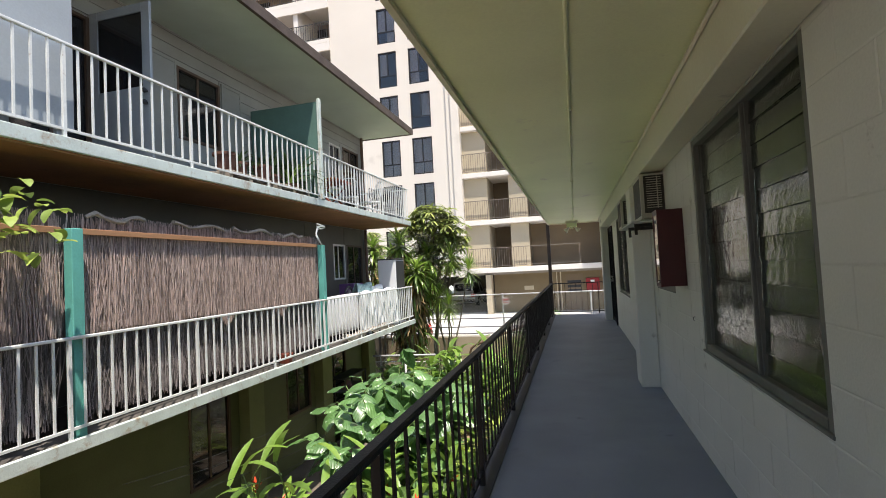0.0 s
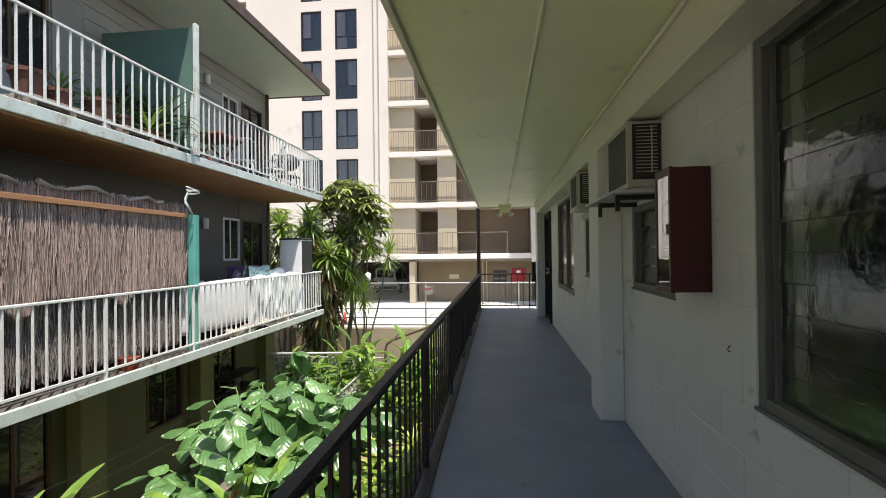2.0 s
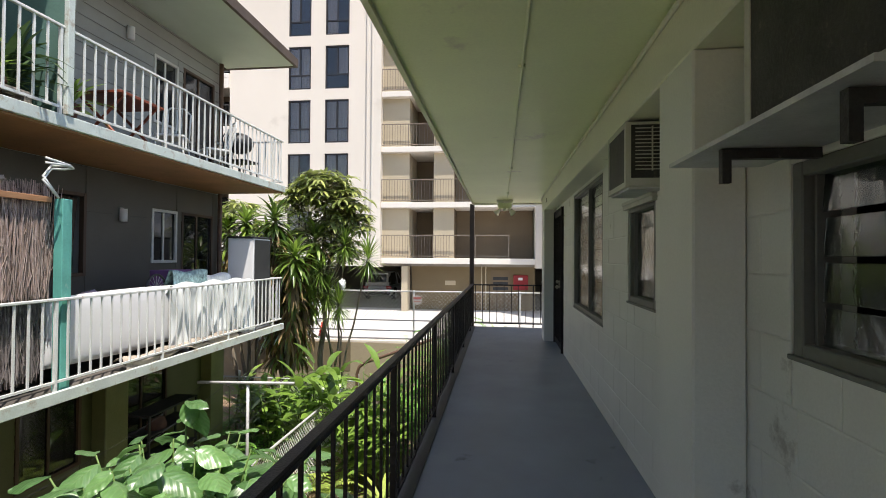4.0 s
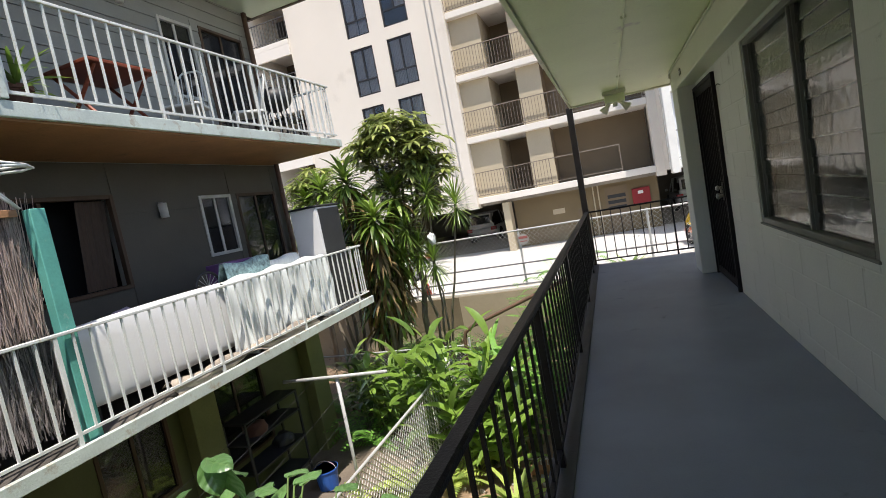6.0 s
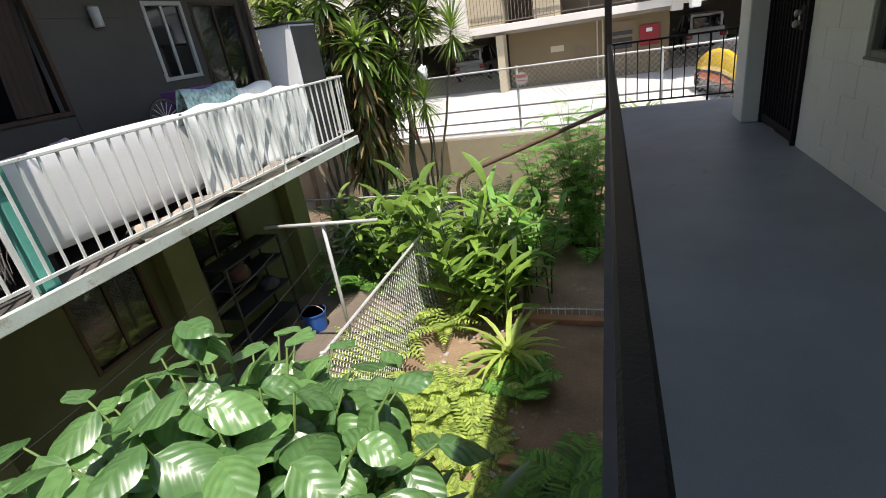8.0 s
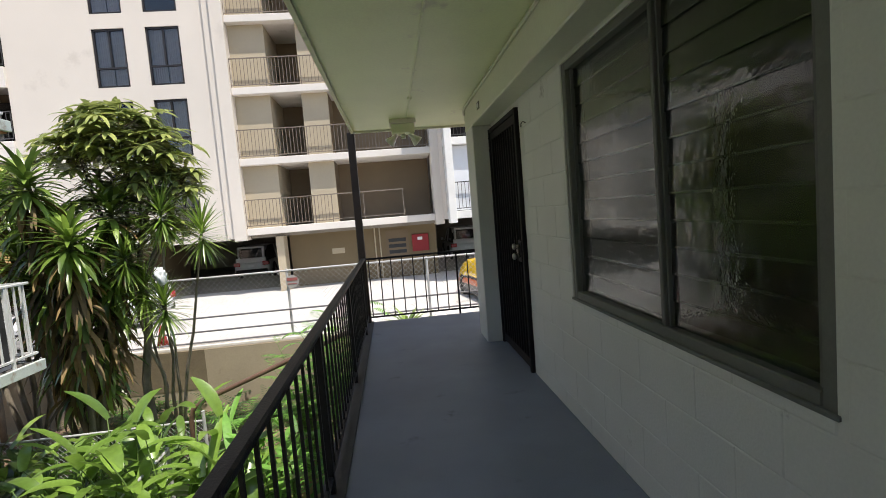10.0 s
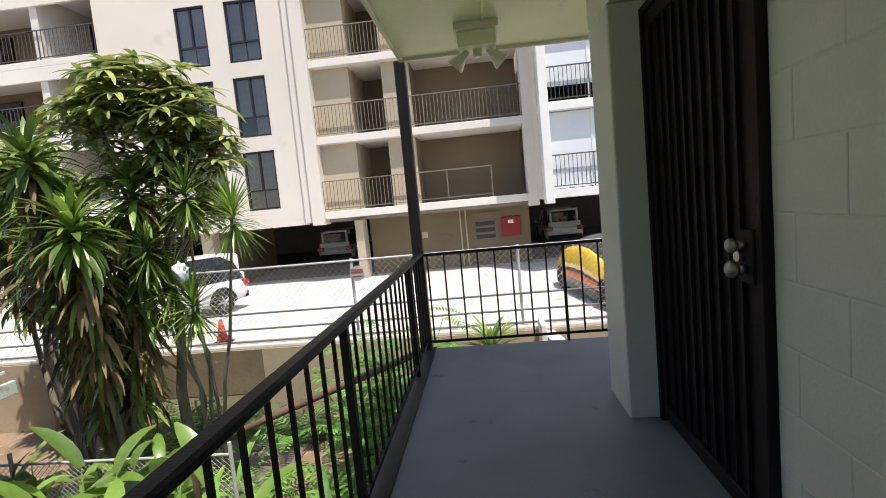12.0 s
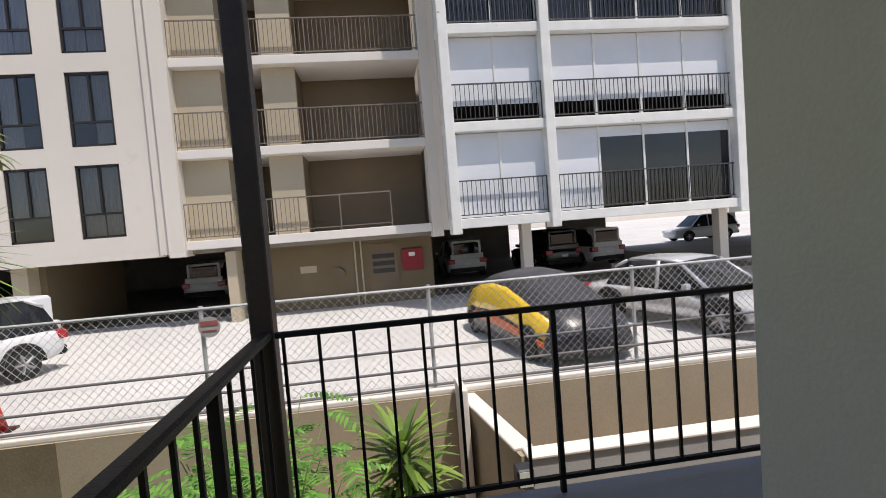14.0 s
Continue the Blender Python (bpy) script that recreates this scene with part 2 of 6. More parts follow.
def wall_with_holes(bm, axis, c0, c1, u0, u1, z0, z1, holes):
    """A wall c0..c1 thick across x (axis 'x') or y, running u0..u1, with openings (ua, ub, za, zb) cut through."""
    us = sorted({u0, u1, *[h[0] for h in holes], *[h[1] for h in holes]})
    zs = sorted({z0, z1, *[h[2] for h in holes], *[h[3] for h in holes]})
    us, zs = [u for u in us if u0 <= u <= u1], [z for z in zs if z0 <= z <= z1]

    def solid(i, j):
        if not (0 <= i < len(us) - 1 and 0 <= j < len(zs) - 1):
            return False
        u, z = (us[i] + us[i + 1]) / 2, (zs[j] + zs[j + 1]) / 2
        return not any(h[0] < u < h[1] and h[2] < z < h[3] for h in holes)

    def vert(u, z, c):
        return bm.verts.new((c, u, z) if axis == "x" else (u, c, z))

    def quad(p):
        bm.faces.new([vert(*q) for q in p])

    for i in range(len(us) - 1):
        for j in range(len(zs) - 1):
            if not solid(i, j):
                continue
            a, b, c, d = us[i], us[i + 1], zs[j], zs[j + 1]
            quad([(a, c, c0), (b, c, c0), (b, d, c0), (a, d, c0)])
            quad([(a, c, c1), (a, d, c1), (b, d, c1), (b, c, c1)])
            if not solid(i - 1, j):
                quad([(a, c, c0), (a, d, c0), (a, d, c1), (a, c, c1)])
            if not solid(i + 1, j):
                quad([(b, c, c0), (b, c, c1), (b, d, c1), (b, d, c0)])
            if not solid(i, j - 1):
                quad([(a, c, c0), (a, c, c1), (b, c, c1), (b, c, c0)])
            if not solid(i, j + 1):
                quad([(a, d, c0), (b, d, c0), (b, d, c1), (a, d, c1)])
    bmesh.ops.remove_doubles(bm, verts=bm.verts[:], dist=1e-4)
    bmesh.ops.recalc_face_normals(bm, faces=bm.faces[:])
    return bm

# ---- the walkway that is walked ----
setting("floor", box(B(-0.55, 0.97, -4.0, 15.0, -0.16, 0.0), 0.97, 6.0, 13.88, 15.0, -0.16, 0.0), M_DECK, "blue-grey painted concrete walkway floor", "floor")
setting("trim", B(-0.56, -0.435, -4.0, 15.0, -0.165, 0.012), M_DECKEDGE, "dark worn edge strip of the walkway floor", "trim")
bm = B(-0.47, 0.78, -4.0, 14.85, 2.45, 2.6)
box(bm, 0.78, 6.0, 13.88, 14.85, 2.45, 2.6)
setting("ceiling", bm, M_CEIL, "cream painted walkway ceiling slab", "ceiling")
bm = B(-0.5, -0.47, -4.0, 14.88, 2.425, 2.62)
box(bm, -0.47, 6.0, 14.85, 14.88, 2.425, 2.62)
setting("trim", bm, M_CREAM, "cream edge trim round the ceiling slab", "trim")
setting("roof", B(-0.52, 6.2, -4.2, 14.9, 2.62, 2.8), M_ROOFEDGE, "flat roof above the walkway", "roof")
WINS = [("window_1", 3.27, 5.0, 0.76, 2.19), ("window_2", 5.88, 6.78, 1.10, 1.70), ("window_3", 8.14, 8.78, 1.09, 1.76), ("window_4", 9.65, 11.43, 0.79, 2.17)]
DOOR = (12.4, 13.45, 0.0, 2.14)
AC_HOLES = [(6.07, 6.55, 1.80, 2.12), (8.05, 8.4, 1.80, 2.12)]
bm = wall_with_holes(bmesh.new(), "x", 0.971, 1.16, -4.0, 13.88, 0.0, 2.45, [w[1:] for w in WINS] + [DOOR] + AC_HOLES)
wall_east = setting("wall_east", bm, M_BLOCK, "white painted concrete block wall of the walkway", "wall")
setting("wall_beam", B(0.78, 0.968, -4.0, 13.88, 2.19, 2.45, bev=0.008), M_CREAM, "cream painted header beam over the windows", "beam")
setting("wall_pilaster", B(0.776, 0.968, 7.05, 7.44, 0.0, 2.189, bev=0.008), M_BLOCK, "white painted pilaster on the block wall", "pilaster")
setting("wall_pillar", B(0.78, 1.16, 13.452, 13.86, 0.0, 2.189, bev=0.008), M_BLOCK, "white painted pillar beside the door", "pillar")
setting("wall_end", B(1.16, 6.2, 13.7, 13.88, -2.75, 2.6), M_BLOCK, "white end wall of the apartment building", "wall")
setting("wall_back", B(-0.55, 1.2, -4.2, -4.0, 0.0, 2.6), M_BLOCK, "plain wall closing the walkway", "wall")
setting("wall_rooms", wall_with_holes(bmesh.new(), "x", 3.6, 3.7, -4.0, 13.7, 0.0, 2.45, []), M_DARKROOM, "back wall of the rooms, near-black for their darkness", "wall")
setting("floor_rooms", B(1.16, 3.6, -4.0, 13.7, -0.16, 0.0), M_DARKROOM, "floor of the rooms, near-black for their darkness", "floor")
setting("ceiling_rooms", B(1.16, 3.7, -4.0, 13.7, 2.46, 2.6), M_DARKROOM, "ceiling of the rooms, near-black for their darkness", "ceiling")
setting("wall_lower", B(0.6, 6.0, -4.2, 13.7, -2.75, -0.17), M_TANWALL, "lower storey wall under the walkway", "wall")


# ---- iron railing of the walkway ----
def railing(name, at, label, group=""):
    return thing(name, at, label, "railing", group)


rail = railing("railing", (-0.5, 5.5, 0.0), "black painted iron railing along the walkway floor")
part("top_rail", B(-0.527, -0.473, -3.9, 14.93, 0.825, 0.858, bev=0.008), M_IRON, rail)
part("bottom_rail", B(-0.512, -0.488, -3.9, 14.93, 0.085, 0.105), M_IRON, rail)
bal = mesh_of("baluster", B(-0.0062, 0.0062, -0.0062, 0.0062, 0.0, 0.722), M_IRON)
pst = mesh_of("post", B(-0.0165, 0.0165, -0.0165, 0.0165, 0.012, 0.826), M_IRON)
y, k = -3.8, 0
while y < 14.85:
    if k % 12 == 0:
        piece("post", pst, (-0.5, y, 0.0), rail)
    else:
        piece("baluster", bal, (-0.5, y, 0.104), rail)
    y, k = y + 0.137, k + 1
rail2 = railing("railing", (1.5, 14.93, 0.0), "black iron railing across the walkway end")
part("top_rail", B(-0.47, 6.0, 14.918, 14.942, 0.825, 0.85, bev=0.004), M_IRON, rail2)
part("bottom_rail", B(-0.47, 6.0, 14.92, 14.94, 0.07, 0.09), M_IRON, rail2)
bal2 = mesh_of("baluster", B(-0.0065, 0.0065, -0.0065, 0.0065, 0.0, 0.737), M_IRON)
x, k = -0.436, 1
while x < 5.9:
    if k % 9 == 0:
        piece("post", pst, (x, 14.93, 0.0), rail2, scale=(0.7, 0.7, 1))
    else:
        piece("baluster", bal2, (x, 14.93, 0.089), rail2)
    x, k = x + 0.142, k + 1
single("corner_post", B(-0.555, -0.465, 14.905, 14.995, 0.012, 2.45, bev=0.006), M_POST, "dark brown steel post holding up the ceiling corner", "post")

# ---- building across the garden ----
OY0, OY1 = -6.0, 15.0
op_holes = [(7.82, 8.83, 3.75, 4.95), (5.35, 6.33, 2.85, 5.0), (12.95, 13.6, 3.7, 4.9), (13.75, 14.75, 2.85, 4.95), (9.9, 11.6, 1.08, 2.28),
            (12.95, 13.62, 1.25, 2.2), (13.75, 14.75, -0.05, 2.2), (7.85, 8.83, -1.95, -0.5), (10.6, 11.57, -1.62, -0.5), (12.2, 13.4, -1.9, -0.6)]
bm = wall_with_holes(bmesh.new(), "x", -6.14, -5.96, OY0, OY1, -2.75, 5.6, op_holes)
setting("wall_west", bm, [M_OPPWALL], "grey sided wall of the facing apartment building", "wall")
# Solid near-black block in place of unlit rooms behind the openings.
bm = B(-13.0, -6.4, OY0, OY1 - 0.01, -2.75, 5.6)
setting("wall_west_rooms", bm, M_DARKROOM, "near-black block standing for unlit rooms of the facing building", "wall")
bm = B(-6.41, -6.14, 14.82, 14.995, -2.75, 5.6)
setting("wall_west_end", bm, M_OPPLOW, "end wall of the facing building", "wall")
bm = B(-5.96, -4.47, OY0, 14.9, -0.13, -0.03)
setting("floor_lower_balcony", bm, M_SLABDARK, "concrete lower balcony slab", "floor")
setting("fascia_lower_balcony", B(-4.47, -4.42, OY0, 14.92, -0.135, -0.01, bev=0.006), M_FASCIA, "peeling pale green balcony edge", "trim")
setting("floor_upper_balcony", B(-5.96, -4.47, OY0, 14.9, 2.715, 2.82), M_SLABDARK, "concrete upper balcony slab", "floor")
setting("ceiling_lower_balcony", B(-5.96, -4.47, OY0, 14.9, 2.69, 2.712), M_SOFFIT, "rust brown soffit under the upper balcony", "ceiling")
setting("fascia_upper_balcony", B(-4.47, -4.42, OY0, 14.92, 2.71, 2.84, bev=0.006), M_FASCIA, "peeling pale green balcony edge", "trim")
setting("ceiling_upper_balcony", B(-5.96, -4.4, OY0, 15.25, 5.5, 5.56), M_EAVE, "pale green eave soffit over the upper balcony", "ceiling")
bm = B(-4.4, -4.34, OY0, 15.31, 5.485, 5.6)
box(bm, -13.0, -4.4, 15.25, 15.31, 5.485, 5.6)
box(bm, -13.2, -4.34, OY0, 15.31, 5.6, 5.66)
setting("roof_west", bm, M_ROOFEDGE, "brown roof edge of the facing building", "roof")


def white_rail(name, z0, z1, zb, y0, y1, label):
    r = railing(name, (-4.45, (y0 + y1) / 2, z0), label, "balcony railings")
    part("top_rail", B(-4.475, -4.435, y0, y1, z1 - 0.03, z1, bev=0.006), M_RAILW, r)
    part("bottom_rail", B(-4.468, -4.442, y0, y1, zb - 0.025, zb), M_RAILW, r)
    me = mesh_of("baluster", B(-0.009, 0.009, -0.009, 0.009, 0.0, z1 - zb - 0.029), M_RAILW)
    ps = mesh_of("post", B(-0.015, 0.015, -0.015, 0.015, 0.0, z1 - z0 - 0.029), M_RAILW)
    y, k = y0 + 0.02, 0
    while y < y1:
        if k % 11 == 0:
            piece("post", ps, (-4.455, y, z0), r)
        else:
            piece("baluster", me, (-4.455, y, zb), r)
        y, k = y + 0.146, k + 1
    part("end_rail", B(-5.95, -4.476, y1 - 0.03, y1, z1 - 0.03, z1), M_RAILW, r)
    part("end_bottom_rail", B(-5.95, -4.476, y1 - 0.028, y1 - 0.004, zb - 0.025, zb), M_RAILW, r)
    x = -5.85
    while x < -4.5:
        piece("baluster", me, (x, y1 - 0.015, zb), r)
        x += 0.146


white_rail("balcony_railing", -0.03, 0.945, 0.1, 0.0, 14.85, "weathered white iron railing on the lower balcony edge")
white_rail("balcony_railing", 2.82, 3.77, 2.93, 0.0, 14.85, "weathered white iron railing on the upper balcony edge")

# ---- ground, lot and retaining wall ----
setting("ground", B(-160, 160, -120, 220, -3.0, -2.75), M_SOIL, "red-brown garden soil", "ground")
setting("road", B(-90, 90, 20.4, 120, -2.76, -1.3), M_LOT, "sunlit pale concrete parking lot", "parking lot")
bm = B(-40, 40, 20.02, 20.4, -2.76, -1.3)
setting("wall_retaining", bm, M_TANWALL, "tan stucco retaining wall below the lot", "wall")
setting("wall_patch", B(-7.6, -4.57, 20.012, 20.0195, -2.2, -1.301), mat("darker mottled tan stucco", (0.2, 0.16, 0.1), 0.85, 0.2, 1.2, 30, 0.3, dark=(0.32, 0.26, 0.17), amount=-0.05), "darker stretch of the tan retaining wall", "wall")
setting("kerb", B(-40, 40, 20.05, 20.45, -1.3, -1.22, bev=0.02), M_LEDGE, "pale kerb along the top of the retaining wall", "kerb")

# ---- cream tower beyond the lot ----
P, FLOORS = 2.7, 8
TOP = 1.6 + P * FLOORS + 0.5
tower = thing("apartment_tower", (-4.0, 29.0, -1.3), "cream stucco high-rise with dark windows and balconies", "building")
whs = []
for k in range(FLOORS):
    for a, b in ((-10.58, -9.42), (-8.67, -7.45)):
        whs.append((a, b, 1.6 + P * k, 3.76 + P * k))
bm = wall_with_holes(bmesh.new(), "y", 28.6, 28.85, -13.7, -6.5, 1.05, TOP, whs)
part("wall", bm, M_TOWER, tower)
part("pilaster", box(B(-6.5, -6.2, 28.45, 29.0, 0.95, TOP), -6.2, -5.74, 28.3, 29.0, 0.85, TOP), M_TOWER, tower)
part("pilaster", B(1.66, 2.02, 28.3, 29.2, 0.85, TOP, bev=0.03), M_TOWER, tower)
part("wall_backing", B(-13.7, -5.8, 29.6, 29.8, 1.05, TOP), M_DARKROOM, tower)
part("wall_top", B(-40, 40, 33.0, 34.0, 1.05, TOP), M_TOWER, tower)
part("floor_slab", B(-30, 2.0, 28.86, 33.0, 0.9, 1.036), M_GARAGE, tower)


def tower_window(x0, x1, z0, z1, k):
    w = part("window", box(box(box(box(box(bmesh.new(), x0, x0 + 0.07, 28.64, 28.72, z0, z1), x1 - 0.07, x1, 28.64, 28.72, z0, z1), x0, x1, 28.64, 28.72, z1 - 0.07, z1),
                   x0, x1, 28.64, 28.72, z0, z0 + 0.07), (x0 + x1) / 2 - 0.03, (x0 + x1) / 2 + 0.03, 28.64, 28.72, z0 + 0.72, z1), M_FRAME, tower)
    box_bm = B(x0, x1, 28.645, 28.715, z0 + 0.69, z0 + 0.75)
    part("transom", box_bm, M_FRAME, w)
    xm = (x0 + x1) / 2
    part("pane", B(x0 + 0.05, xm - 0.02, 28.675, 28.685, z0 + 0.75, z1 - 0.05), M_TOWERGLASS, w)
    part("pane", B(xm + 0.02, x1 - 0.05, 28.678, 28.688, z0 + 0.75, z1 - 0.05), M_TOWERGLASS, w)
    part("pane", B(x0 + 0.05, x1 - 0.05, 28.675, 28.685, z0 + 0.05, z0 + 0.69), M_TOWERGLASS, w)
    r = random.Random(k * 7 + 3)
    for a, b in ((x0 + 0.04, xm - 0.02), (xm + 0.02, x1 - 0.04)):
        if r.random() < 0.86:
            bm = bmesh.new()
            n = 14
            zb = z0 + r.choice((0.06, 0.06, 0.75))
            vs = [(bm.verts.new((a + (b - a) * i / n, 28.8 + 0.02 * (i % 2), zb)), bm.verts.new((a + (b - a) * i / n, 28.8 + 0.02 * (i % 2), z1 - 0.05))) for i in range(n + 1)]
            for p, q in zip(vs, vs[1:]):
                bm.faces.new((p[0], q[0], q[1], p[1]))
            part("curtain", bm, M_CURTAIN, w)


for k, (a, b, c, d) in enumerate(whs):
    tower_window(a, b, c, d, k)


def bar_rail(parent, name, x0, x1, y, z0, z1, material, pitch=0.13, r=0.009):
    bm = bmesh.new()
    box(bm, x0, x1, y - 0.02, y + 0.02, z1 - 0.035, z1)
    box(bm, x0, x1, y - 0.015, y + 0.015, z0 + 0.08, z0 + 0.11)
    n = max(1, int((x1 - x0) / pitch))
    for i in range(n + 1):
        x = x0 + (x1 - x0) * i / n
        w = r * 1.8 if i % 10 == 0 else r
        box(bm, x - w, x + w, y - w, y + w, z0 if i % 10 == 0 else z0 + 0.1, z1 - 0.03)
    return part(name, bm, material, parent)


for k in range(FLOORS):
    z = 1.3 + P * k
    part("balcony_slab", B(-5.74, 1.66, 28.42, 31.2, z - 0.27, z, bev=0.02), M_LEDGE, tower)
    part("side_panel", B(-5.74, -4.4, 28.75, 28.95, z, z + P - 0.271), M_TOWERPAN, tower)
    part("side_panel", B(-3.2, -2.2, 28.75, 28.95, z, z + P - 0.271), M_TOWERPAN, tower)
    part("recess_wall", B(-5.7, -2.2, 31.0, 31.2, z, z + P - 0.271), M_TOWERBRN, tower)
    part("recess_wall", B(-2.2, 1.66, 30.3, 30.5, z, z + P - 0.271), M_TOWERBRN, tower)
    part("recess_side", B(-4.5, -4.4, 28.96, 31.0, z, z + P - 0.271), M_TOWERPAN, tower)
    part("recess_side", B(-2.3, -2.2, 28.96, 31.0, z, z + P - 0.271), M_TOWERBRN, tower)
    if k == 0:
        bar_rail(tower, "balcony_rail", -5.74, -2.4, 28.5, z, z + 1.12, M_BROWNRAIL)
        bm = B(-2.4, 0.45, 28.48, 28.52, z + 1.08, z + 1.12)
        for x in (-2.4, -1.15, 0.43):
            box(bm, x - 0.015, x + 0.015, 28.48, 28.52, z, z + 1.08)
        box(bm, -2.4, 0.45, 28.485, 28.515, z + 0.1, z + 0.13)
        part("balcony_rail", bm, M_BROWNRAIL, tower, "plain pipe balcony rail")
    else:
        bar_rail(tower, "balcony_rail", -5.74, 1.66, 28.5, z, z + 1.12, M_BROWNRAIL)
# left balconies of the tower
for k in range(-1, FLOORS):
    z = 1.3 + P * k + 1.25
    part("balcony_slab", B(-24.0, -13.7, 28.5, 31.5, z - 0.25, z, bev=0.02), M_LEDGE, tower)
    part("balcony_parapet", B(-24.0, -13.7, 28.5, 28.62, z - 0.75, z - 0.251), M_LEDGE, tower)
    bar_rail(tower, "balcony_rail", -24.0, -13.72, 28.56, z, z + 1.1, M_DARKRAIL, 0.16)
    part("recess_wall", B(-24.0, -13.7, 31.3, 31.5, z, z + P - 0.251), M_TOWERBRN, tower)
    for x in (-22.0, -17.6):
        part("glass_door", B(x, x + 2.4, 31.2, 31.29, z + 0.02, z + 2.1), M_GLASS, tower)
    part("pier", B(-16.2, -15.9, 28.63, 31.3, z, z + P - 0.251), M_LEDGE, tower)
part("side_wall", B(-13.72, -13.5, 28.86, 31.5, 1.05, TOP), M_TOWER, tower)

# ground floor of the tower
part("garage_back_wall", B(10.9, 14.96, 44.0, 44.3, -1.3, 1.05), M_GARAGE, tower)
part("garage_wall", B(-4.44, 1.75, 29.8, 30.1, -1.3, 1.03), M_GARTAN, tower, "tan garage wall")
part("garage_door", B(-0.42, 0.53, 29.76, 29.799, -1.3, 0.73), M_TOWERBRN, tower, "brown louvred metal door")
part("column", B(-4.75, -4.45, 28.7, 29.4, -1.3, 0.9), M_TOWERPAN, tower)
part("column", B(-10.9, -10.45, 28.9, 29.4, -1.3, 0.9), M_TOWERPAN, tower)
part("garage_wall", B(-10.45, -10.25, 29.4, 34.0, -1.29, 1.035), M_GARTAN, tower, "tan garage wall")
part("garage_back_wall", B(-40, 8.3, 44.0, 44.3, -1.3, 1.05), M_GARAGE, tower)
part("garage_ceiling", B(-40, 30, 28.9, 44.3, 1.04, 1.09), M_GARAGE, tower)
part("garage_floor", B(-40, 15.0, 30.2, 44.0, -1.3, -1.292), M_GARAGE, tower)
part("wall_band", B(-13.7, -6.5, 28.602, 28.85, 0.9, 1.05), M_TOWER, tower)

# ---- white balcony block beside the tower ----
wb = thing("balcony_block", (9.0, 27.0, -1.3), "white apartment block with blinds and dark balcony rails", "building")
WX = [2.02, 4.93, 10.85, 17.0, 23.0]
WZ = [1.33, 4.03, 6.73, 9.43, 12.13, 14.83]
M_BLIND = mat("white roller blind", (0.74, 0.77, 0.8), 0.6, 0.04, 0.8, 50, 0.1)
for i, z in enumerate(WZ):
    part("floor_slab", B(2.0, 24.0, 26.55, 30.0, z - 0.28, z, bev=0.02), M_WHITE, wb)
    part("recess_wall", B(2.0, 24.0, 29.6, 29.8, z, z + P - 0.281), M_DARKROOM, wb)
    bar_rail(wb, "balcony_rail", 2.3, 24.0, 26.68, z, z + 1.08, M_DARKRAIL, 0.13)
    for a, b in zip(WX, WX[1:]):
        n = 2 if b - a < 3.5 else 4
        for j in range(n):
            u0, u1 = a + 0.3 + (b - a - 0.3) * j / n, a + 0.3 + (b - a - 0.3) * (j + 1) / n
            part("mullion", B(u1 - 0.03, u1 + 0.03, 26.8, 26.9, z, z + P - 0.281), M_WHITE, wb)
            dark_glass = i == 0 and a > 4 and j > 0
            low = 0.02 if i == 0 else 0.5
            if i >= 2:
                part("glass_panel", B(u0, u1 - 0.03, 26.84, 26.86, z + 0.05, z + P - 0.3), M_GLASS, wb)
            elif dark_glass:
                part("glass_panel", B(u0, u1 - 0.03, 26.84, 26.86, z + 0.05, z + 2.1), M_GLASS, wb)
                part("blind", B(u0, u1 - 0.03, 26.83, 26.87, z + 2.1, z + P - 0.3), M_BLIND, wb)
            else:
                part("blind", B(u0, u1 - 0.03, 26.83, 26.87, z + low, z + P - 0.3), M_BLIND, wb)
for x in WX:
    part("pier", B(x, x + 0.28, 26.45, 27.0, 0.9, 17.5, bev=0.03), M_WHITE, wb)
part("side_wall", B(1.99, 2.2, 27.02, 29.59, 1.051, 17.49), M_TOWER, wb)
for x in (4.75, 12.0, 18.5):
    part("column", B(x, x + 0.34, 29.0, 29.4, -1.3, 1.04, bev=0.015), M_LEDGE, wb)
setting("backdrop", B(-120, 120, 119.0, 120.0, -1.3, 30.0), M_TOWER, "pale far buildings", "backdrop")

# ---- windows, door and fittings of the block wall ----
M_JAL = mat("rippled jalousie glass", (0.62, 0.7, 0.66), 0.05, 0.06, 1.5, 14, 0.25, spec=0.6, transmission=1.0)
M_ACBODY = mat("aged ivory sheet metal", (0.5, 0.5, 0.43), 0.45, 0.08, 3, 70, 0.12, dark=(0.3, 0.25, 0.17), amount=-0.02)
M_ACDARK = mat("dark condenser fins", (0.035, 0.034, 0.03), 0.6, 0.4, 8, 90, 0.4, dark=(0.1, 0.09, 0.07), amount=0.02)
M_RED = mat("maroon painted steel", (0.06, 0.005, 0.008), 0.45, 0.15, 3, 80, 0.1)
M_CABGLASS = mat("mirrored cabinet glass", (0.3, 0.3, 0.3), 0.02, 0.0, 1, 10, 0.0, spec=1.0, metal=0.85)
M_DOOR = mat("black brown security mesh", (0.014, 0.0112, 0.012), 0.7, 0.3, 4, 140, 0.3, spec=0.25)
M_DOORBAR = mat("dark brown iron bars", (0.014, 0.011, 0.012), 0.7, 0.2, 4, 90, 0.15, spec=0.25)
M_CHROME = mat("worn chrome", (0.4, 0.38, 0.34), 0.38, 0.1, 9, 90, 0.1, metal=1.0)
M_LAMPGLASS = mat("frosted lamp glass", (0.75, 0.76, 0.68), 0.35, 0.05, 4, 50, 0.05, transmission=0.2)
M_PLATE = mat("brass sign plate", (0.2, 0.19, 0.14), 0.45, 0.15, 6, 60, 0.1)

slat_mesh = {}


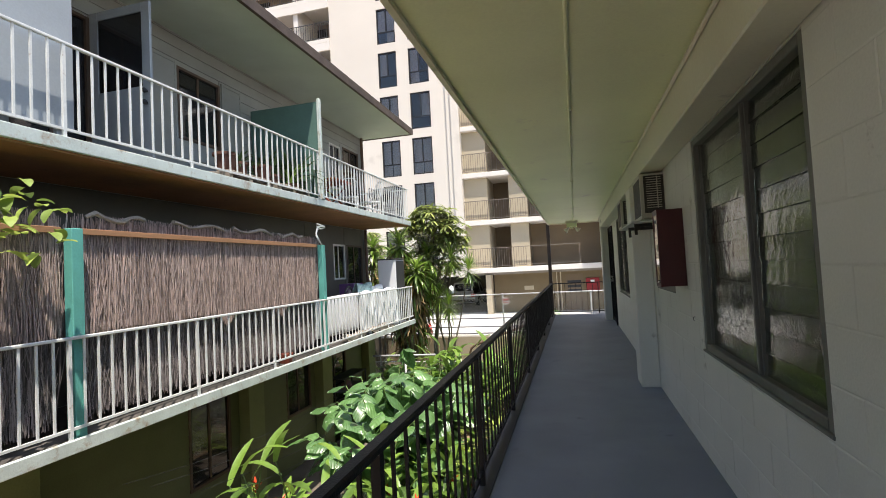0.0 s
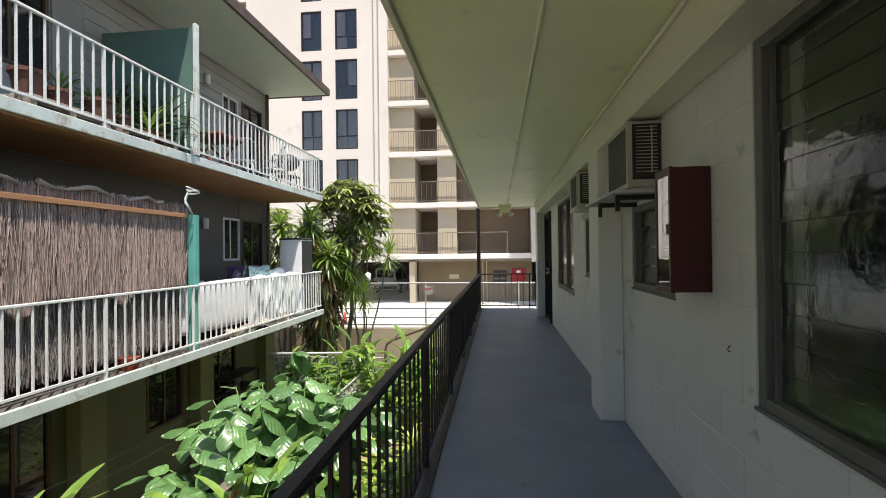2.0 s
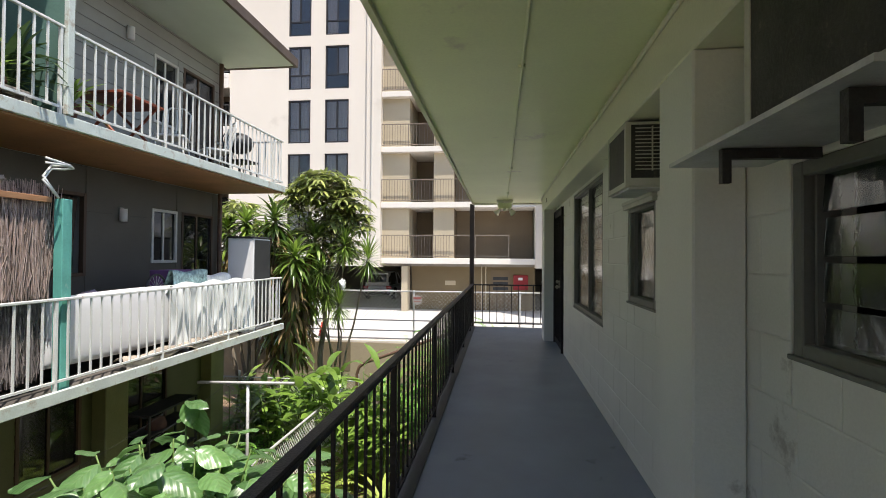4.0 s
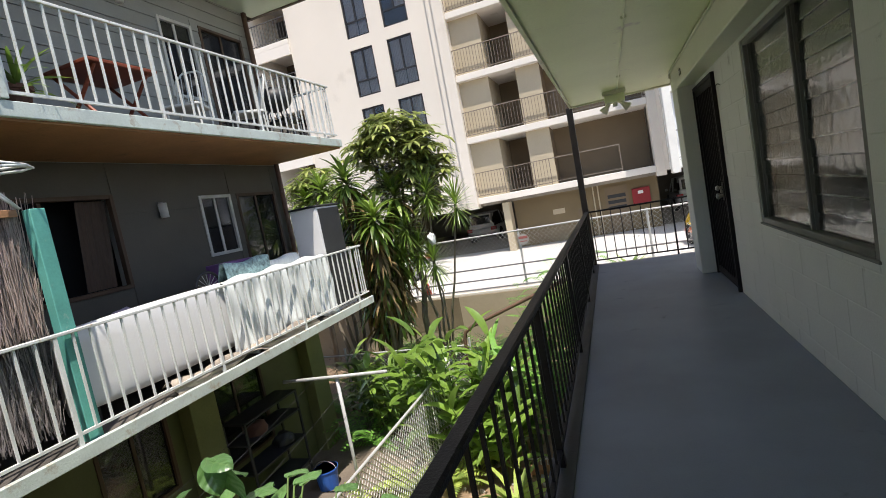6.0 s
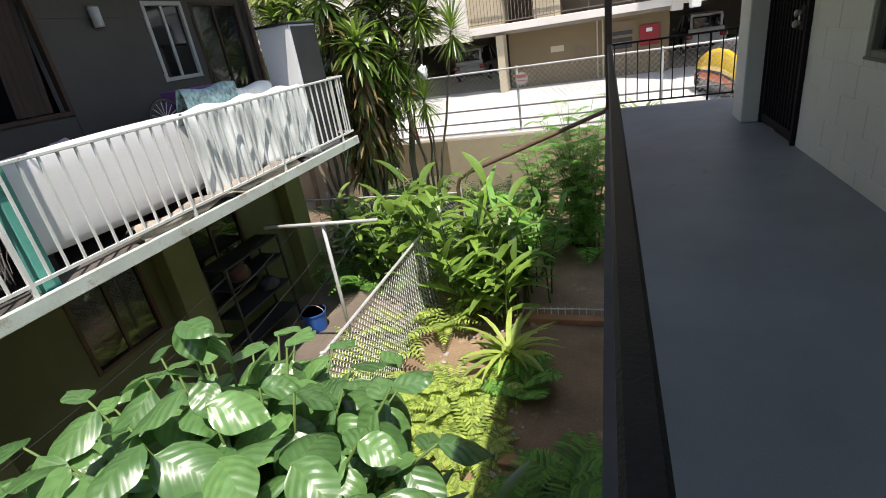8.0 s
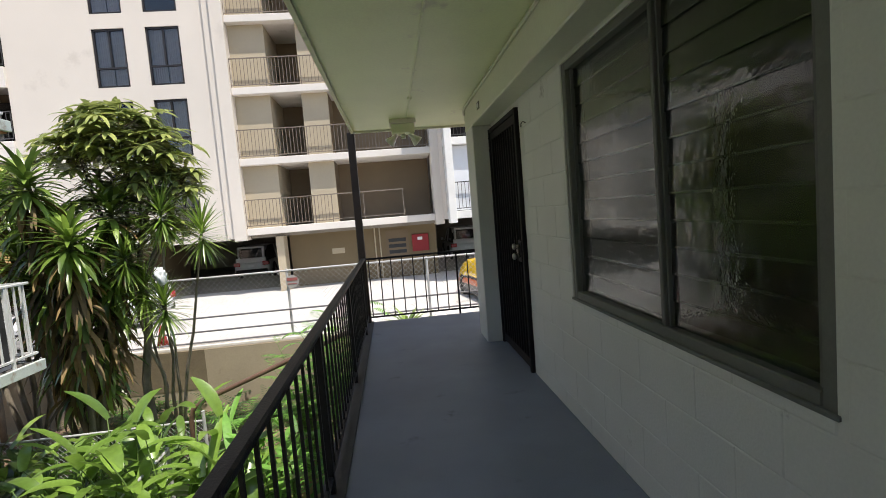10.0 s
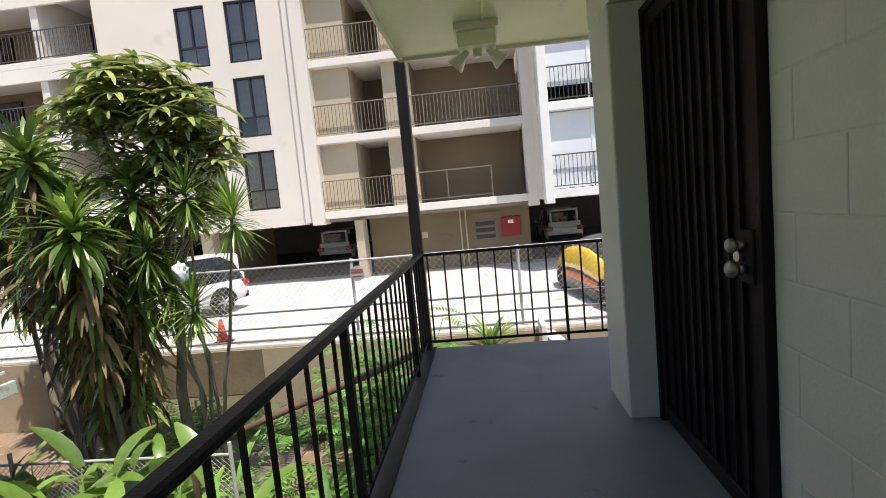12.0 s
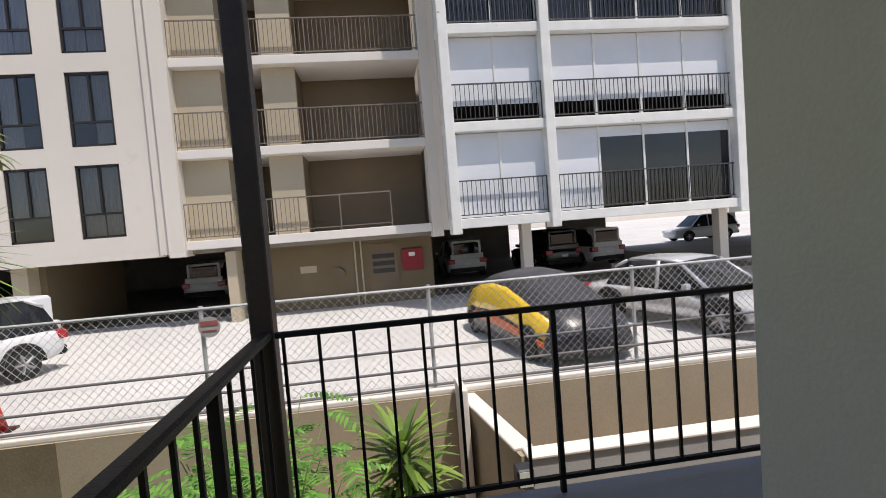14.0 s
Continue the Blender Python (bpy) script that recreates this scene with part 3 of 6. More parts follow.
def jalousie(name, y0, y1, z0, z1, bays, label):
    bm = bmesh.new()
    for a, b, c, d in ((y0, y0 + 0.05, z0, z1), (y1 - 0.05, y1, z0, z1), (y0 + 0.05, y1 - 0.05, z0, z0 + 0.045), (y0 + 0.05, y1 - 0.05, z1 - 0.045, z1)):
        box(bm, 0.975, 1.09, a, b, c, d, bev=0.005)
    w = setting(name, bm, M_WINTRIM, label, "window")
    part("window_sill", B(0.962, 1.0, y0 - 0.01, y1 + 0.01, z0 - 0.012, z0 + 0.004, bev=0.003), M_WINTRIM, w)
    ys = [y0 + 0.05, *bays, y1 - 0.05]
    for b in bays:
        part("mullion", B(0.985, 1.06, b - 0.013, b + 0.013, z0 + 0.045, z1 - 0.045, bev=0.004), M_MULLION, w)
    rr = random.Random(len(name) * 31 + int(y0 * 100))
    for i, (a, b) in enumerate(zip(ys, ys[1:])):
        a, b = a + 0.024, b - 0.024
        for e in (a, b):
            part("slat_channel", B(1.0, 1.045, e - 0.006, e + 0.006, z0 + 0.045, z1 - 0.045), M_MULLION, w)
        key = round(b - a, 3)
        if key not in slat_mesh:
            slat_mesh[key] = mesh_of("slat", B(-0.003, 0.003, -(b - a) / 2 + 0.008, (b - a) / 2 - 0.008, -0.058, 0.058, bev=0.001), M_JAL)
        n = int((z1 - z0 - 0.1) / 0.104)
        base = 0.035 + 0.025 * ((i + int(y0)) % 2)
        for k in range(n):
            z = z0 + 0.1 + k * (z1 - z0 - 0.2) / (n - 1)
            piece("slat", slat_mesh[key], (1.02, (a + b) / 2, z), w, rot=(0, base + rr.uniform(-0.03, 0.03), rr.uniform(-0.006, 0.006)))
    return w


jalousie("window_1", *WINS[0][1:], [4.02], "louvred glass window in grey-green frame, slats half open")
jalousie("window_2", *WINS[1][1:], [], "small louvred glass window under an air conditioner")
jalousie("window_3", *WINS[2][1:], [], "narrow louvred glass window under an air conditioner")
jalousie("window_4", *WINS[3][1:], [10.46], "louvred glass window in grey-green frame beside the door")


def air_conditioner(y0, y1, z0, z1, x0, label):
    ac = thing("air_conditioner", (0.9, (y0 + y1) / 2, z0), label, "air conditioner", "wall air conditioners")
    part("body", B(x0 + 0.012, 1.1, y0, y1, z0, z1, bev=0.008), M_ACBODY, ac)
    bm = bmesh.new()
    for a, b, c, d in ((y0, y0 + 0.03, z0, z1), (y1 - 0.03, y1, z0, z1), (y0 + 0.03, y1 - 0.03, z0, z0 + 0.03), (y0 + 0.03, y1 - 0.03, z1 - 0.03, z1)):
        box(bm, x0, x0 + 0.018, a, b, c, d)
    part("rear_frame", bm, M_ACBODY, ac)
    part("condenser", B(x0 + 0.004, x0 + 0.0125, y0 + 0.03, y1 - 0.03, z0 + 0.03, z1 - 0.03), M_ACDARK, ac, "dark dusty condenser panel")
    part("grille", B(x0 + 0.03, 0.965, y0 - 0.002, y0 + 0.01, z0 + 0.05, z1 - 0.02), M_ACDARK, ac)
    fin = mesh_of("fin", B(-(0.965 - x0 - 0.075) / 2, (0.965 - x0 - 0.075) / 2, -0.006, 0.0, -0.0022, 0.0022), M_ACBODY)
    z = z0 + 0.1
    while z < z1 - 0.03:
        piece("fin", fin, ((x0 + 0.03 + 0.965) / 2, y0 - 0.0025, z), ac, rot=(0.5, 0, 0))
        z += 0.021
    part("grille_bar", B(x0 + 0.14, x0 + 0.147, y0 - 0.01, y0 - 0.003, z0 + 0.09, z1 - 0.03), M_ACBODY, ac)
    part("drip_tray", B(x0 + 0.02, 0.968, y0 + 0.01, y1 - 0.01, z0 - 0.012, z0 - 0.001), M_GALV, ac)
    return ac


air_conditioner(6.07, 6.63, 1.76, 2.17, 0.765, "ivory air conditioner box stuck through the block wall")
air_conditioner(7.98, 8.44, 1.8, 2.17, 0.76, "small ivory air conditioner above the narrow window")
sh = thing("shelf_bracket", (0.85, 6.3, 1.7), "galvanised metal shelf under the air conditioner", "shelf")
part("shelf", B(0.66, 0.968, 5.98, 6.95, 1.722, 1.736), M_GALV, sh)
for y in (6.1, 6.62):
    part("bracket", box(B(0.7, 0.968, y, y + 0.025, 1.69, 1.72), 0.7, 0.725, y, y + 0.025, 1.62, 1.69), M_ACDARK, sh)
single("window_head", box(B(0.93, 0.97, 8.1, 8.8, 1.765, 1.795, bev=0.006), 0.94, 0.97, 8.1, 8.8, 1.74, 1.765), M_ACBODY, "ivory wooden strip over the narrow window", "trim")

fc = thing("extinguisher_cabinet", (0.88, 5.505, 1.175), "maroon steel fire extinguisher cabinet with glass front on wall", "cabinet")
part("back_panel", B(0.955, 0.968, 5.385, 5.6, 1.175, 1.77), M_RED, fc)
for name, a, b, c, d in (("side_panel", 5.385, 5.393, 1.175, 1.77), ("side_panel", 5.592, 5.6, 1.175, 1.77), ("bottom_panel", 5.393, 5.592, 1.175, 1.183), ("top_panel", 5.393, 5.592, 1.762, 1.77)):
    part(name, B(0.796, 0.955, a, b, c, d), M_RED, fc)
bm = bmesh.new()
for a, b, c, d in ((5.383, 5.403, 1.172, 1.773), (5.582, 5.602, 1.172, 1.773), (5.403, 5.582, 1.172, 1.2), (5.403, 5.582, 1.735, 1.773)):
    box(bm, 0.782, 0.796, a, b, c, d)
dr = part("door", bm, M_RED, fc)
part("glass", B(0.786, 0.79, 5.403, 5.582, 1.2, 1.735), M_CABGLASS, dr, "reflecting glass pane")
part("handle", B(0.772, 0.784, 5.407, 5.413, 1.45, 1.5), M_CHROME, dr)
single("wall_hook", tube(bmesh.new(), [(0.966, 5.2, 0.96), (0.956, 5.2, 0.958), (0.951, 5.2, 0.945), (0.956, 5.2, 0.934), (0.962, 5.2, 0.937)], 0.0025, 6), M_ACDARK, "small rusty iron hook in the block wall", "hook")
single("wall_hook", tube(bmesh.new(), [(0.966, 12.2, 1.98), (0.945, 12.2, 1.99), (0.93, 12.2, 1.975), (0.928, 12.2, 1.95)], 0.004, 6), M_ACDARK, "small iron hook beside the door", "hook")

# door with its security screen
bm = bmesh.new()
for a, b, c, d in ((12.402, 12.440, 0.0, 2.138), (13.410, 13.448, 0.0, 2.138), (12.440, 13.410, 2.1, 2.138)):
    box(bm, 0.935, 1.1, a, b, c, d, bev=0.003)
door = setting("door_1", bm, M_DOORBAR, "closed black-brown iron security door in white wall", "door")
leaf = part("door_leaf", B(0.970, 0.985, 12.440, 13.410, 0.02, 2.1), M_DOOR, door)
bm = bmesh.new()
for a, b, c, d in ((12.442, 12.490, 0.022, 2.098), (13.360, 13.408, 0.022, 2.098), (12.490, 13.360, 0.022, 0.1), (12.490, 13.360, 2.03, 2.098)):
    box(bm, 0.949, 0.970, a, b, c, d, bev=0.003)
part("door_frame", bm, M_DOORBAR, door)
bars = mesh_of("bar", B(-0.007, 0.007, -0.007, 0.007, -0.5, 0.5), M_DOORBAR)
for k in range(9):
    piece("bar", bars, (0.961, 12.490 + 0.086 * (k + 1), 1.065), door, scale=(1, 1, 1.93))
lock = part("lock_plate", B(0.928, 0.941, 12.440, 12.540, 0.910, 1.090, bev=0.004), M_DOORBAR, door)
for z, y, r in ((1.040, 12.490, 0.026), (0.960, 12.490, 0.03)):
    bm = bmesh.new()
    rod(bm, (0.928, y, z), (0.905, y, z), r * 0.55, 12)
    bmesh.ops.create_uvsphere(bm, u_segments=14, v_segments=9, radius=r, matrix=Matrix.Translation((0.885, y, z)) @ Matrix.Diagonal((0.75, 1, 1, 1)))
    part("door_knob", bm, M_CHROME, door, "worn chrome knob", smooth=True)
single("deadbolt", rod(b := bmesh.new(), (0.928, 12.520, 1.000), (0.914, 12.520, 1.000), 0.02, 12) and b, M_CHROME, "round chrome deadbolt on the security door", "lock")
single("door_sign", B(0.772, 0.779, 12.98, 13.08, 2.265, 2.33, bev=0.002), M_PLATE, "small dark apartment number plate on the beam", "sign")
single("door_sign_digits", box(box(B(0.7705, 0.772, 12.995, 13.01, 2.28, 2.315), 0.7705, 0.772, 13.02, 13.04, 2.28, 2.315), 0.7705, 0.772, 13.05, 13.065, 2.28, 2.315), M_WHITE, "unreadable pale digits on the number plate", "sign")

# ceiling fittings
single("ceiling_conduit", tube(bmesh.new(), [(0.175, -3.9, 2.44), (0.175, 14.2, 2.44)], 0.009, 8), M_CEIL, "painted thin conduit along the ceiling", "conduit", smooth=True)
bm = tube(bmesh.new(), [(0.766, -3.9, 2.425), (0.766, 13.75, 2.425), (0.766, 13.8, 2.41), (0.766, 13.8, 2.36)], 0.012, 8)
single("corner_conduit", bm, M_CREAM, "painted pipe in the ceiling corner over beam", "conduit", smooth=True)
for k, y in enumerate((-1.5, 1.6, 4.7, 7.8, 10.9, 13.2)):
    single("conduit_clip", B(0.155, 0.195, y, y + 0.02, 2.43, 2.449, bev=0.003), M_CEIL, "painted clip on the ceiling conduit", "clip", "conduit clips")
lamp = thing("ceiling_lamp", (0.17, 14.3, 2.45), "twin floodlight on a pale ceiling box, switched off", "lamp")
part("backplate", B(-0.02, 0.28, 14.2, 14.5, 2.4, 2.449, bev=0.004), M_CREAM, lamp)
part("box", B(0.0, 0.26, 14.24, 14.46, 2.3, 2.4, bev=0.006), M_CEIL, lamp)
for s in (-1, 1):
    bm = bmesh.new()
    prof = [(0.02, 0.0), (0.026, 0.035), (0.042, 0.075), (0.06, 0.115), (0.064, 0.135), (0.052, 0.14)]
    rings = []
    ax = Matrix.Translation((0.13 + s * 0.07, 14.34, 2.295)) @ Euler((0.15, -s * 0.8, 0)).to_matrix().to_4x4()
    for r, h in prof:
        rings.append([bm.verts.new(ax @ Vector((r * math.cos(i * math.tau / 16), r * math.sin(i * math.tau / 16), -h))) for i in range(16)])
    for a, b in zip(rings, rings[1:]):
        for i in range(16):
            bm.faces.new((a[i], a[(i + 1) % 16], b[(i + 1) % 16], b[i]))
    bm.faces.new(rings[-1])
    part("flood_head", bm, M_LAMPGLASS, lamp, "frosted bell-shaped lamp head", smooth=True)
bm = bmesh.new()
rod(bm, (0.13, 14.34, 2.3), (0.13, 14.34, 2.25), 0.03, 12)
part("sensor", bm, M_CREAM, lamp, smooth=True)

# ---- plants ----
def leaf_mat(name, col, rough=0.4, veins=0.0, rnd=0.25, glow=0.3, spec=0.5, warm=(2.2, 1.3, 1.0), coat=0.0):
    """Leaf with light passing through, a colour that differs from leaf to leaf and optional pale veins along its own shape."""
    m = bpy.data.materials.new(name)
    m.use_nodes = True
    n, l = m.node_tree.nodes, m.node_tree.links
    b = n["Principled BSDF"]
    tc = n.new("ShaderNodeTexCoord")
    geo = n.new("ShaderNodeNewGeometry")
    oi = n.new("ShaderNodeObjectInfo")
    add = n.new("ShaderNodeMath")
    l.new(geo.outputs["Random Per Island"], add.inputs[0])
    l.new(oi.outputs["Random"], add.inputs[1])
    fr = n.new("ShaderNodeMath")
    fr.operation = "FRACT"
    l.new(add.outputs[0], fr.inputs[0])
    ramp = n.new("ShaderNodeValToRGB")
    e = ramp.color_ramp.elements
    e[0].color = (*[c * (1 - rnd * 1.4) for c in col], 1)
    e[1].color = (*[min(1, c * (1 + rnd * k)) for c, k in zip(col, warm)], 1)
    l.new(fr.outputs[0], ramp.inputs[0])
    nz = n.new("ShaderNodeTexNoise")
    nz.inputs["Scale"].default_value, nz.inputs["Detail"].default_value = 18, 4
    l.new(tc.outputs["Object"], nz.inputs["Vector"])
    mul = n.new("ShaderNodeMix")
    mul.data_type, mul.blend_type = "RGBA", "MULTIPLY"
    mul.inputs["Factor"].default_value = 0.45
    l.new(ramp.outputs[0], mul.inputs["A"])
    l.new(nz.outputs[0], mul.inputs["B"])
    out = mul.outputs["Result"]
    if veins:
        sx = n.new("ShaderNodeSeparateXYZ")
        l.new(tc.outputs["Object"], sx.inputs[0])
        ab = n.new("ShaderNodeMath")
        ab.operation = "ABSOLUTE"
        l.new(sx.outputs["Y"], ab.inputs[0])
        sl = n.new("ShaderNodeMath")
        sl.operation = "MULTIPLY_ADD"
        sl.inputs[1].default_value = -0.9
        l.new(ab.outputs[0], sl.inputs[0])
        l.new(sx.outputs["X"], sl.inputs[2])
        fq = n.new("ShaderNodeMath")
        fq.operation = "MULTIPLY"
        fq.inputs[1].default_value = 105.0
        l.new(sl.outputs[0], fq.inputs[0])
        sn = n.new("ShaderNodeMath")
        sn.operation = "SINE"
        l.new(fq.outputs[0], sn.inputs[0])
        vr = n.new("ShaderNodeMapRange")
        vr.inputs[1].default_value, vr.inputs[2].default_value = 0.9, 1.0
        l.new(sn.outputs[0], vr.inputs[0])
        md = n.new("ShaderNodeMapRange")
        md.inputs[1].default_value, md.inputs[2].default_value = 0.006, 0.002
        l.new(ab.outputs[0], md.inputs[0])
        mx = n.new("ShaderNodeMath")
        mx.operation = "MAXIMUM"
        l.new(vr.outputs[0], mx.inputs[0])
        l.new(md.outputs[0], mx.inputs[1])
        sc = n.new("ShaderNodeMath")
        sc.operation = "MULTIPLY"
        sc.inputs[1].default_value = veins
        l.new(mx.outputs[0], sc.inputs[0])
        mv = n.new("ShaderNodeMix")
        mv.data_type = "RGBA"
        l.new(sc.outputs[0], mv.inputs["Factor"])
        l.new(out, mv.inputs["A"])
        mv.inputs["B"].default_value = (0.3, 0.42, 0.16, 1)
        out = mv.outputs["Result"]
        bp = n.new("ShaderNodeBump")
        bp.inputs["Strength"].default_value, bp.inputs["Distance"].default_value = 0.34, 0.006
        l.new(sn.outputs[0], bp.inputs["Height"])
        l.new(bp.outputs[0], b.inputs["Normal"])
    l.new(out, b.inputs["Base Color"])
    b.inputs["Roughness"].default_value, b.inputs["Specular IOR Level"].default_value = rough, spec
    b.inputs["Coat Weight"].default_value, b.inputs["Coat Roughness"].default_value = coat, 0.3
    tr = n.new("ShaderNodeBsdfTranslucent")
    l.new(out, tr.inputs[0])
    ms = n.new("ShaderNodeMixShader")
    ms.inputs[0].default_value = glow
    l.new(b.outputs[0], ms.inputs[1])
    l.new(tr.outputs[0], ms.inputs[2])
    l.new(ms.outputs[0], n["Material Output"].inputs[0])
    return m


L_NONI = leaf_mat("glossy broad leaf", (0.15, 0.36, 0.115), 0.36, 0.2, 0.25, 0.25, 1.0, coat=0.6)
L_DRAC = leaf_mat("strap leaf green", (0.23, 0.42, 0.08), 0.34, 0, 0.38, 0.3, 0.9, coat=0.3)
L_DEAD = leaf_mat("dry hanging leaf", (0.24, 0.2, 0.09), 0.7, 0, 0.4, 0.15)
L_SCHEF = leaf_mat("umbrella leaf green", (0.36, 0.49, 0.16), 0.34, 0, 0.35, 0.3)
L_GING = leaf_mat("bright blade leaf", (0.2, 0.4, 0.07), 0.33, 0, 0.35, 0.3, 0.9, coat=0.4)
L_FERN = leaf_mat("pale fern green", (0.4, 0.6, 0.14), 0.55, 0, 0.3, 0.35)
L_DARKLEAF = leaf_mat("deep green leaf", (0.06, 0.13, 0.05), 0.4, 0, 0.3, 0.2)
L_LACE = leaf_mat("feathery green", (0.17, 0.45, 0.085), 0.55, 0, 0.35, 0.35)
M_TRUNK = mat("grey brown bark", (0.25, 0.215, 0.165), 0.9, 0.3, 6, 60, 0.6, stretch=(1, 1, 0.3))
M_STEM = mat("green stem", (0.12, 0.2, 0.05), 0.6, 0.2, 6, 60, 0.1)
M_FLOWER = mat("orange red flower bract", (0.6, 0.06, 0.015), 0.45, 0.2, 8, 60, 0.1)


def blade(bm, p, az, el, length, width, droop, seg=4, fold=0.25, twist=0.0):
    """A strap leaf: it sets out at az, el and bends down by droop over its length."""
    p = Vector(p)
    rows = []
    for i in range(seg + 1):
        t = i / seg
        e = el - droop * t
        d = Vector((math.cos(az) * math.cos(e), math.sin(az) * math.cos(e), math.sin(e)))
        if i:
            p = p + d * (length / seg)
        side = Vector((-math.sin(az), math.cos(az), 0))
        up = side.cross(d) * -1
        if twist:
            side, up = side * math.cos(twist * t) + up * math.sin(twist * t), up * math.cos(twist * t) - side * math.sin(twist * t)
        w = width * 0.5 * (math.sin(math.pi * (0.12 + 0.86 * t)) ** 0.7) + 0.001
        rows.append((bm.verts.new(p - side * w + up * w * fold), bm.verts.new(p), bm.verts.new(p + side * w + up * w * fold)))
    for a, b in zip(rows, rows[1:]):
        bm.faces.new((a[0], a[1], b[1], b[0]))
        bm.faces.new((a[1], a[2], b[2], b[1]))


def rosette(bm, p, r, n, length, width, el0, el1, droop, rng):
    for i in range(n):
        t = i / n
        az = i * 2.39996 + rng.uniform(-0.2, 0.2)
        el = el0 + (el1 - el0) * t + rng.uniform(-0.12, 0.12)
        blade(bm, Vector(p) + Vector((0, 0, -r * t)), az, el, length * rng.uniform(0.75, 1.15), width * rng.uniform(0.8, 1.15), droop * rng.uniform(0.7, 1.3), 4, 0.3)


def stuff(ob):
    return tagged(ob, kind="stuff")


def dracaena(base, heads, label, seed, leaf=0.55, width=0.06, skirt=1.4, name="dracaena_tree", n=70, thick=1.0):
    r = random.Random(seed)
    t = thing(name, base, label, "tree")
    for k, h in enumerate(heads):
        b = Vector(base) + Vector((r.uniform(-0.12, 0.12), r.uniform(-0.12, 0.12), 0))
        h = Vector(h)
        pts = [b.lerp(h, i / 7) + Vector((r.uniform(-0.05, 0.05), r.uniform(-0.05, 0.05), 0)) * (0 < i < 7) for i in range(8)]
        part("trunk", tube(bmesh.new(), pts, [(0.06 - 0.005 * i) * thick for i in range(8)], 7), M_TRUNK, t, smooth=True)
    green, dead = bmesh.new(), bmesh.new()
    for h in heads:
        rosette(green, h, 0.3, n, leaf, width, 1.4, -0.5 if skirt else -1.0, 0.85 if skirt else 0.3, r)
        if skirt:
            ax = (Vector(base) - Vector(h)).normalized()
            for i in range(int(60 * skirt)):
                p = Vector(h) + ax * r.uniform(0.25, skirt) + Vector((r.uniform(-0.05, 0.05), r.uniform(-0.05, 0.05), 0))
                blade(green if r.random() < 0.45 else dead, p, r.uniform(0, 6.28), r.uniform(-0.9, 0.1), leaf * r.uniform(0.7, 1.2), width * r.uniform(0.6, 1.0), r.uniform(0.6, 1.3), 4, 0.2, r.uniform(-0.8, 0.8))
    stuff(part("crown", green, L_DRAC, t, smooth=True))
    if len(dead.verts):
        stuff(part("dry_leaves", dead, L_DEAD, t, "dry hanging leaves", smooth=True))
    else:
        dead.free()
    return t


dracaena((-5.5, 17.4, -2.75), [(-5.35, 16.4, 2.35), (-4.75, 16.2, 1.45), (-5.9, 17.2, 1.9), (-5.2, 17.5, 0.9), (-5.7, 16.9, 0.8), (-4.7, 17.3, 0.9), (-6.2, 17.3, 1.2), (-5.3, 16.9, 1.7), (-4.6, 17.1, 1.9)], "tall clump of dracaena with dry hanging leaf skirts", 2, 0.62, 0.09, skirt=2.2)
dracaena((-7.0, 18.2, -2.75), [(-6.9, 17.9, 2.35), (-7.6, 18.2, 2.2), (-6.3, 18.3, 1.2), (-8.3, 18.6, 1.6)], "leafy dracaena clump behind the balcony end", 6, 0.62, 0.09, 1.6)
dracaena((-4.3, 17.7, -2.75), [(-3.8, 17.0, 1.8), (-3.2, 17.0, 1.45), (-3.95, 17.05, 0.3), (-4.45, 17.0, 1.15), (-4.3, 17.2, 0.6)], "slender spiky dracaena with bare grey stems", 11, 0.52, 0.03, 0, "spiky_dracaena", 120, 0.6)
dracaena((0.02, 16.8, -2.75), [(0.02, 16.8, -0.55), (0.05, 16.78, -0.95)], "single dracaena rosette rising below the walkway end", 15, 0.52, 0.05, 0.9, "dracaena_plant", 85)


def schefflera(base, lumps, label, seed, size=0.34):
    """Umbrella tree: limbs to several lumps of crown, each filled with drooping palmate clusters."""
    r = random.Random(seed)
    t = thing("umbrella_tree", base, label, "tree")
    base = Vector(base)
    bm, lv = bmesh.new(), bmesh.new()
    fork = base.lerp(Vector(lumps[0][:3]), 0.55)
    tube(bm, [base.lerp(fork, i / 4) + Vector((r.uniform(-0.06, 0.06), r.uniform(-0.06, 0.06), 0)) * (i > 0) for i in range(5)], [0.09 - 0.008 * i for i in range(5)], 8)
    for x, y, z, rad, count in lumps:
        c = Vector((x, y, z))
        tube(bm, [fork.lerp(c, f) + Vector((r.uniform(-0.06, 0.06), r.uniform(-0.06, 0.06), -0.15 * math.sin(f * 3.1))) for f in (0, 0.3, 0.6, 1)], [0.055, 0.04, 0.028, 0.012], 7)
        for k in range(int(count * 1.35)):
            d = Vector((r.gauss(0, 1), r.gauss(0, 1), r.gauss(0.15, 1))).normalized()
            p = c + Vector((d.x, d.y, d.z * 0.75)) * rad * (r.random() ** 0.3) * r.uniform(0.9, 1.15)
            if k % 4 == 0:
                tube(bm, [c.lerp(p, f) for f in (0, 0.5, 1)], [0.014, 0.009, 0.004], 5)
            m, out = r.randint(7, 10), math.atan2(d.y, d.x)
            tip = r.uniform(0.0, 0.7)
            for j in range(m):
                az = j * math.tau / m + r.uniform(-0.15, 0.15)
                el = 0.3 - 0.75 * tip * math.cos(az - out) + r.uniform(-0.15, 0.15)
                blade(lv, p, az, el, size * r.uniform(0.65, 1.1), size * r.uniform(0.18, 0.25), r.uniform(0.45, 1.0), 4, 0.25)
    part("trunk", bm, M_TRUNK, t, smooth=True)
    stuff(part("crown", lv, L_SCHEF, t, smooth=True))


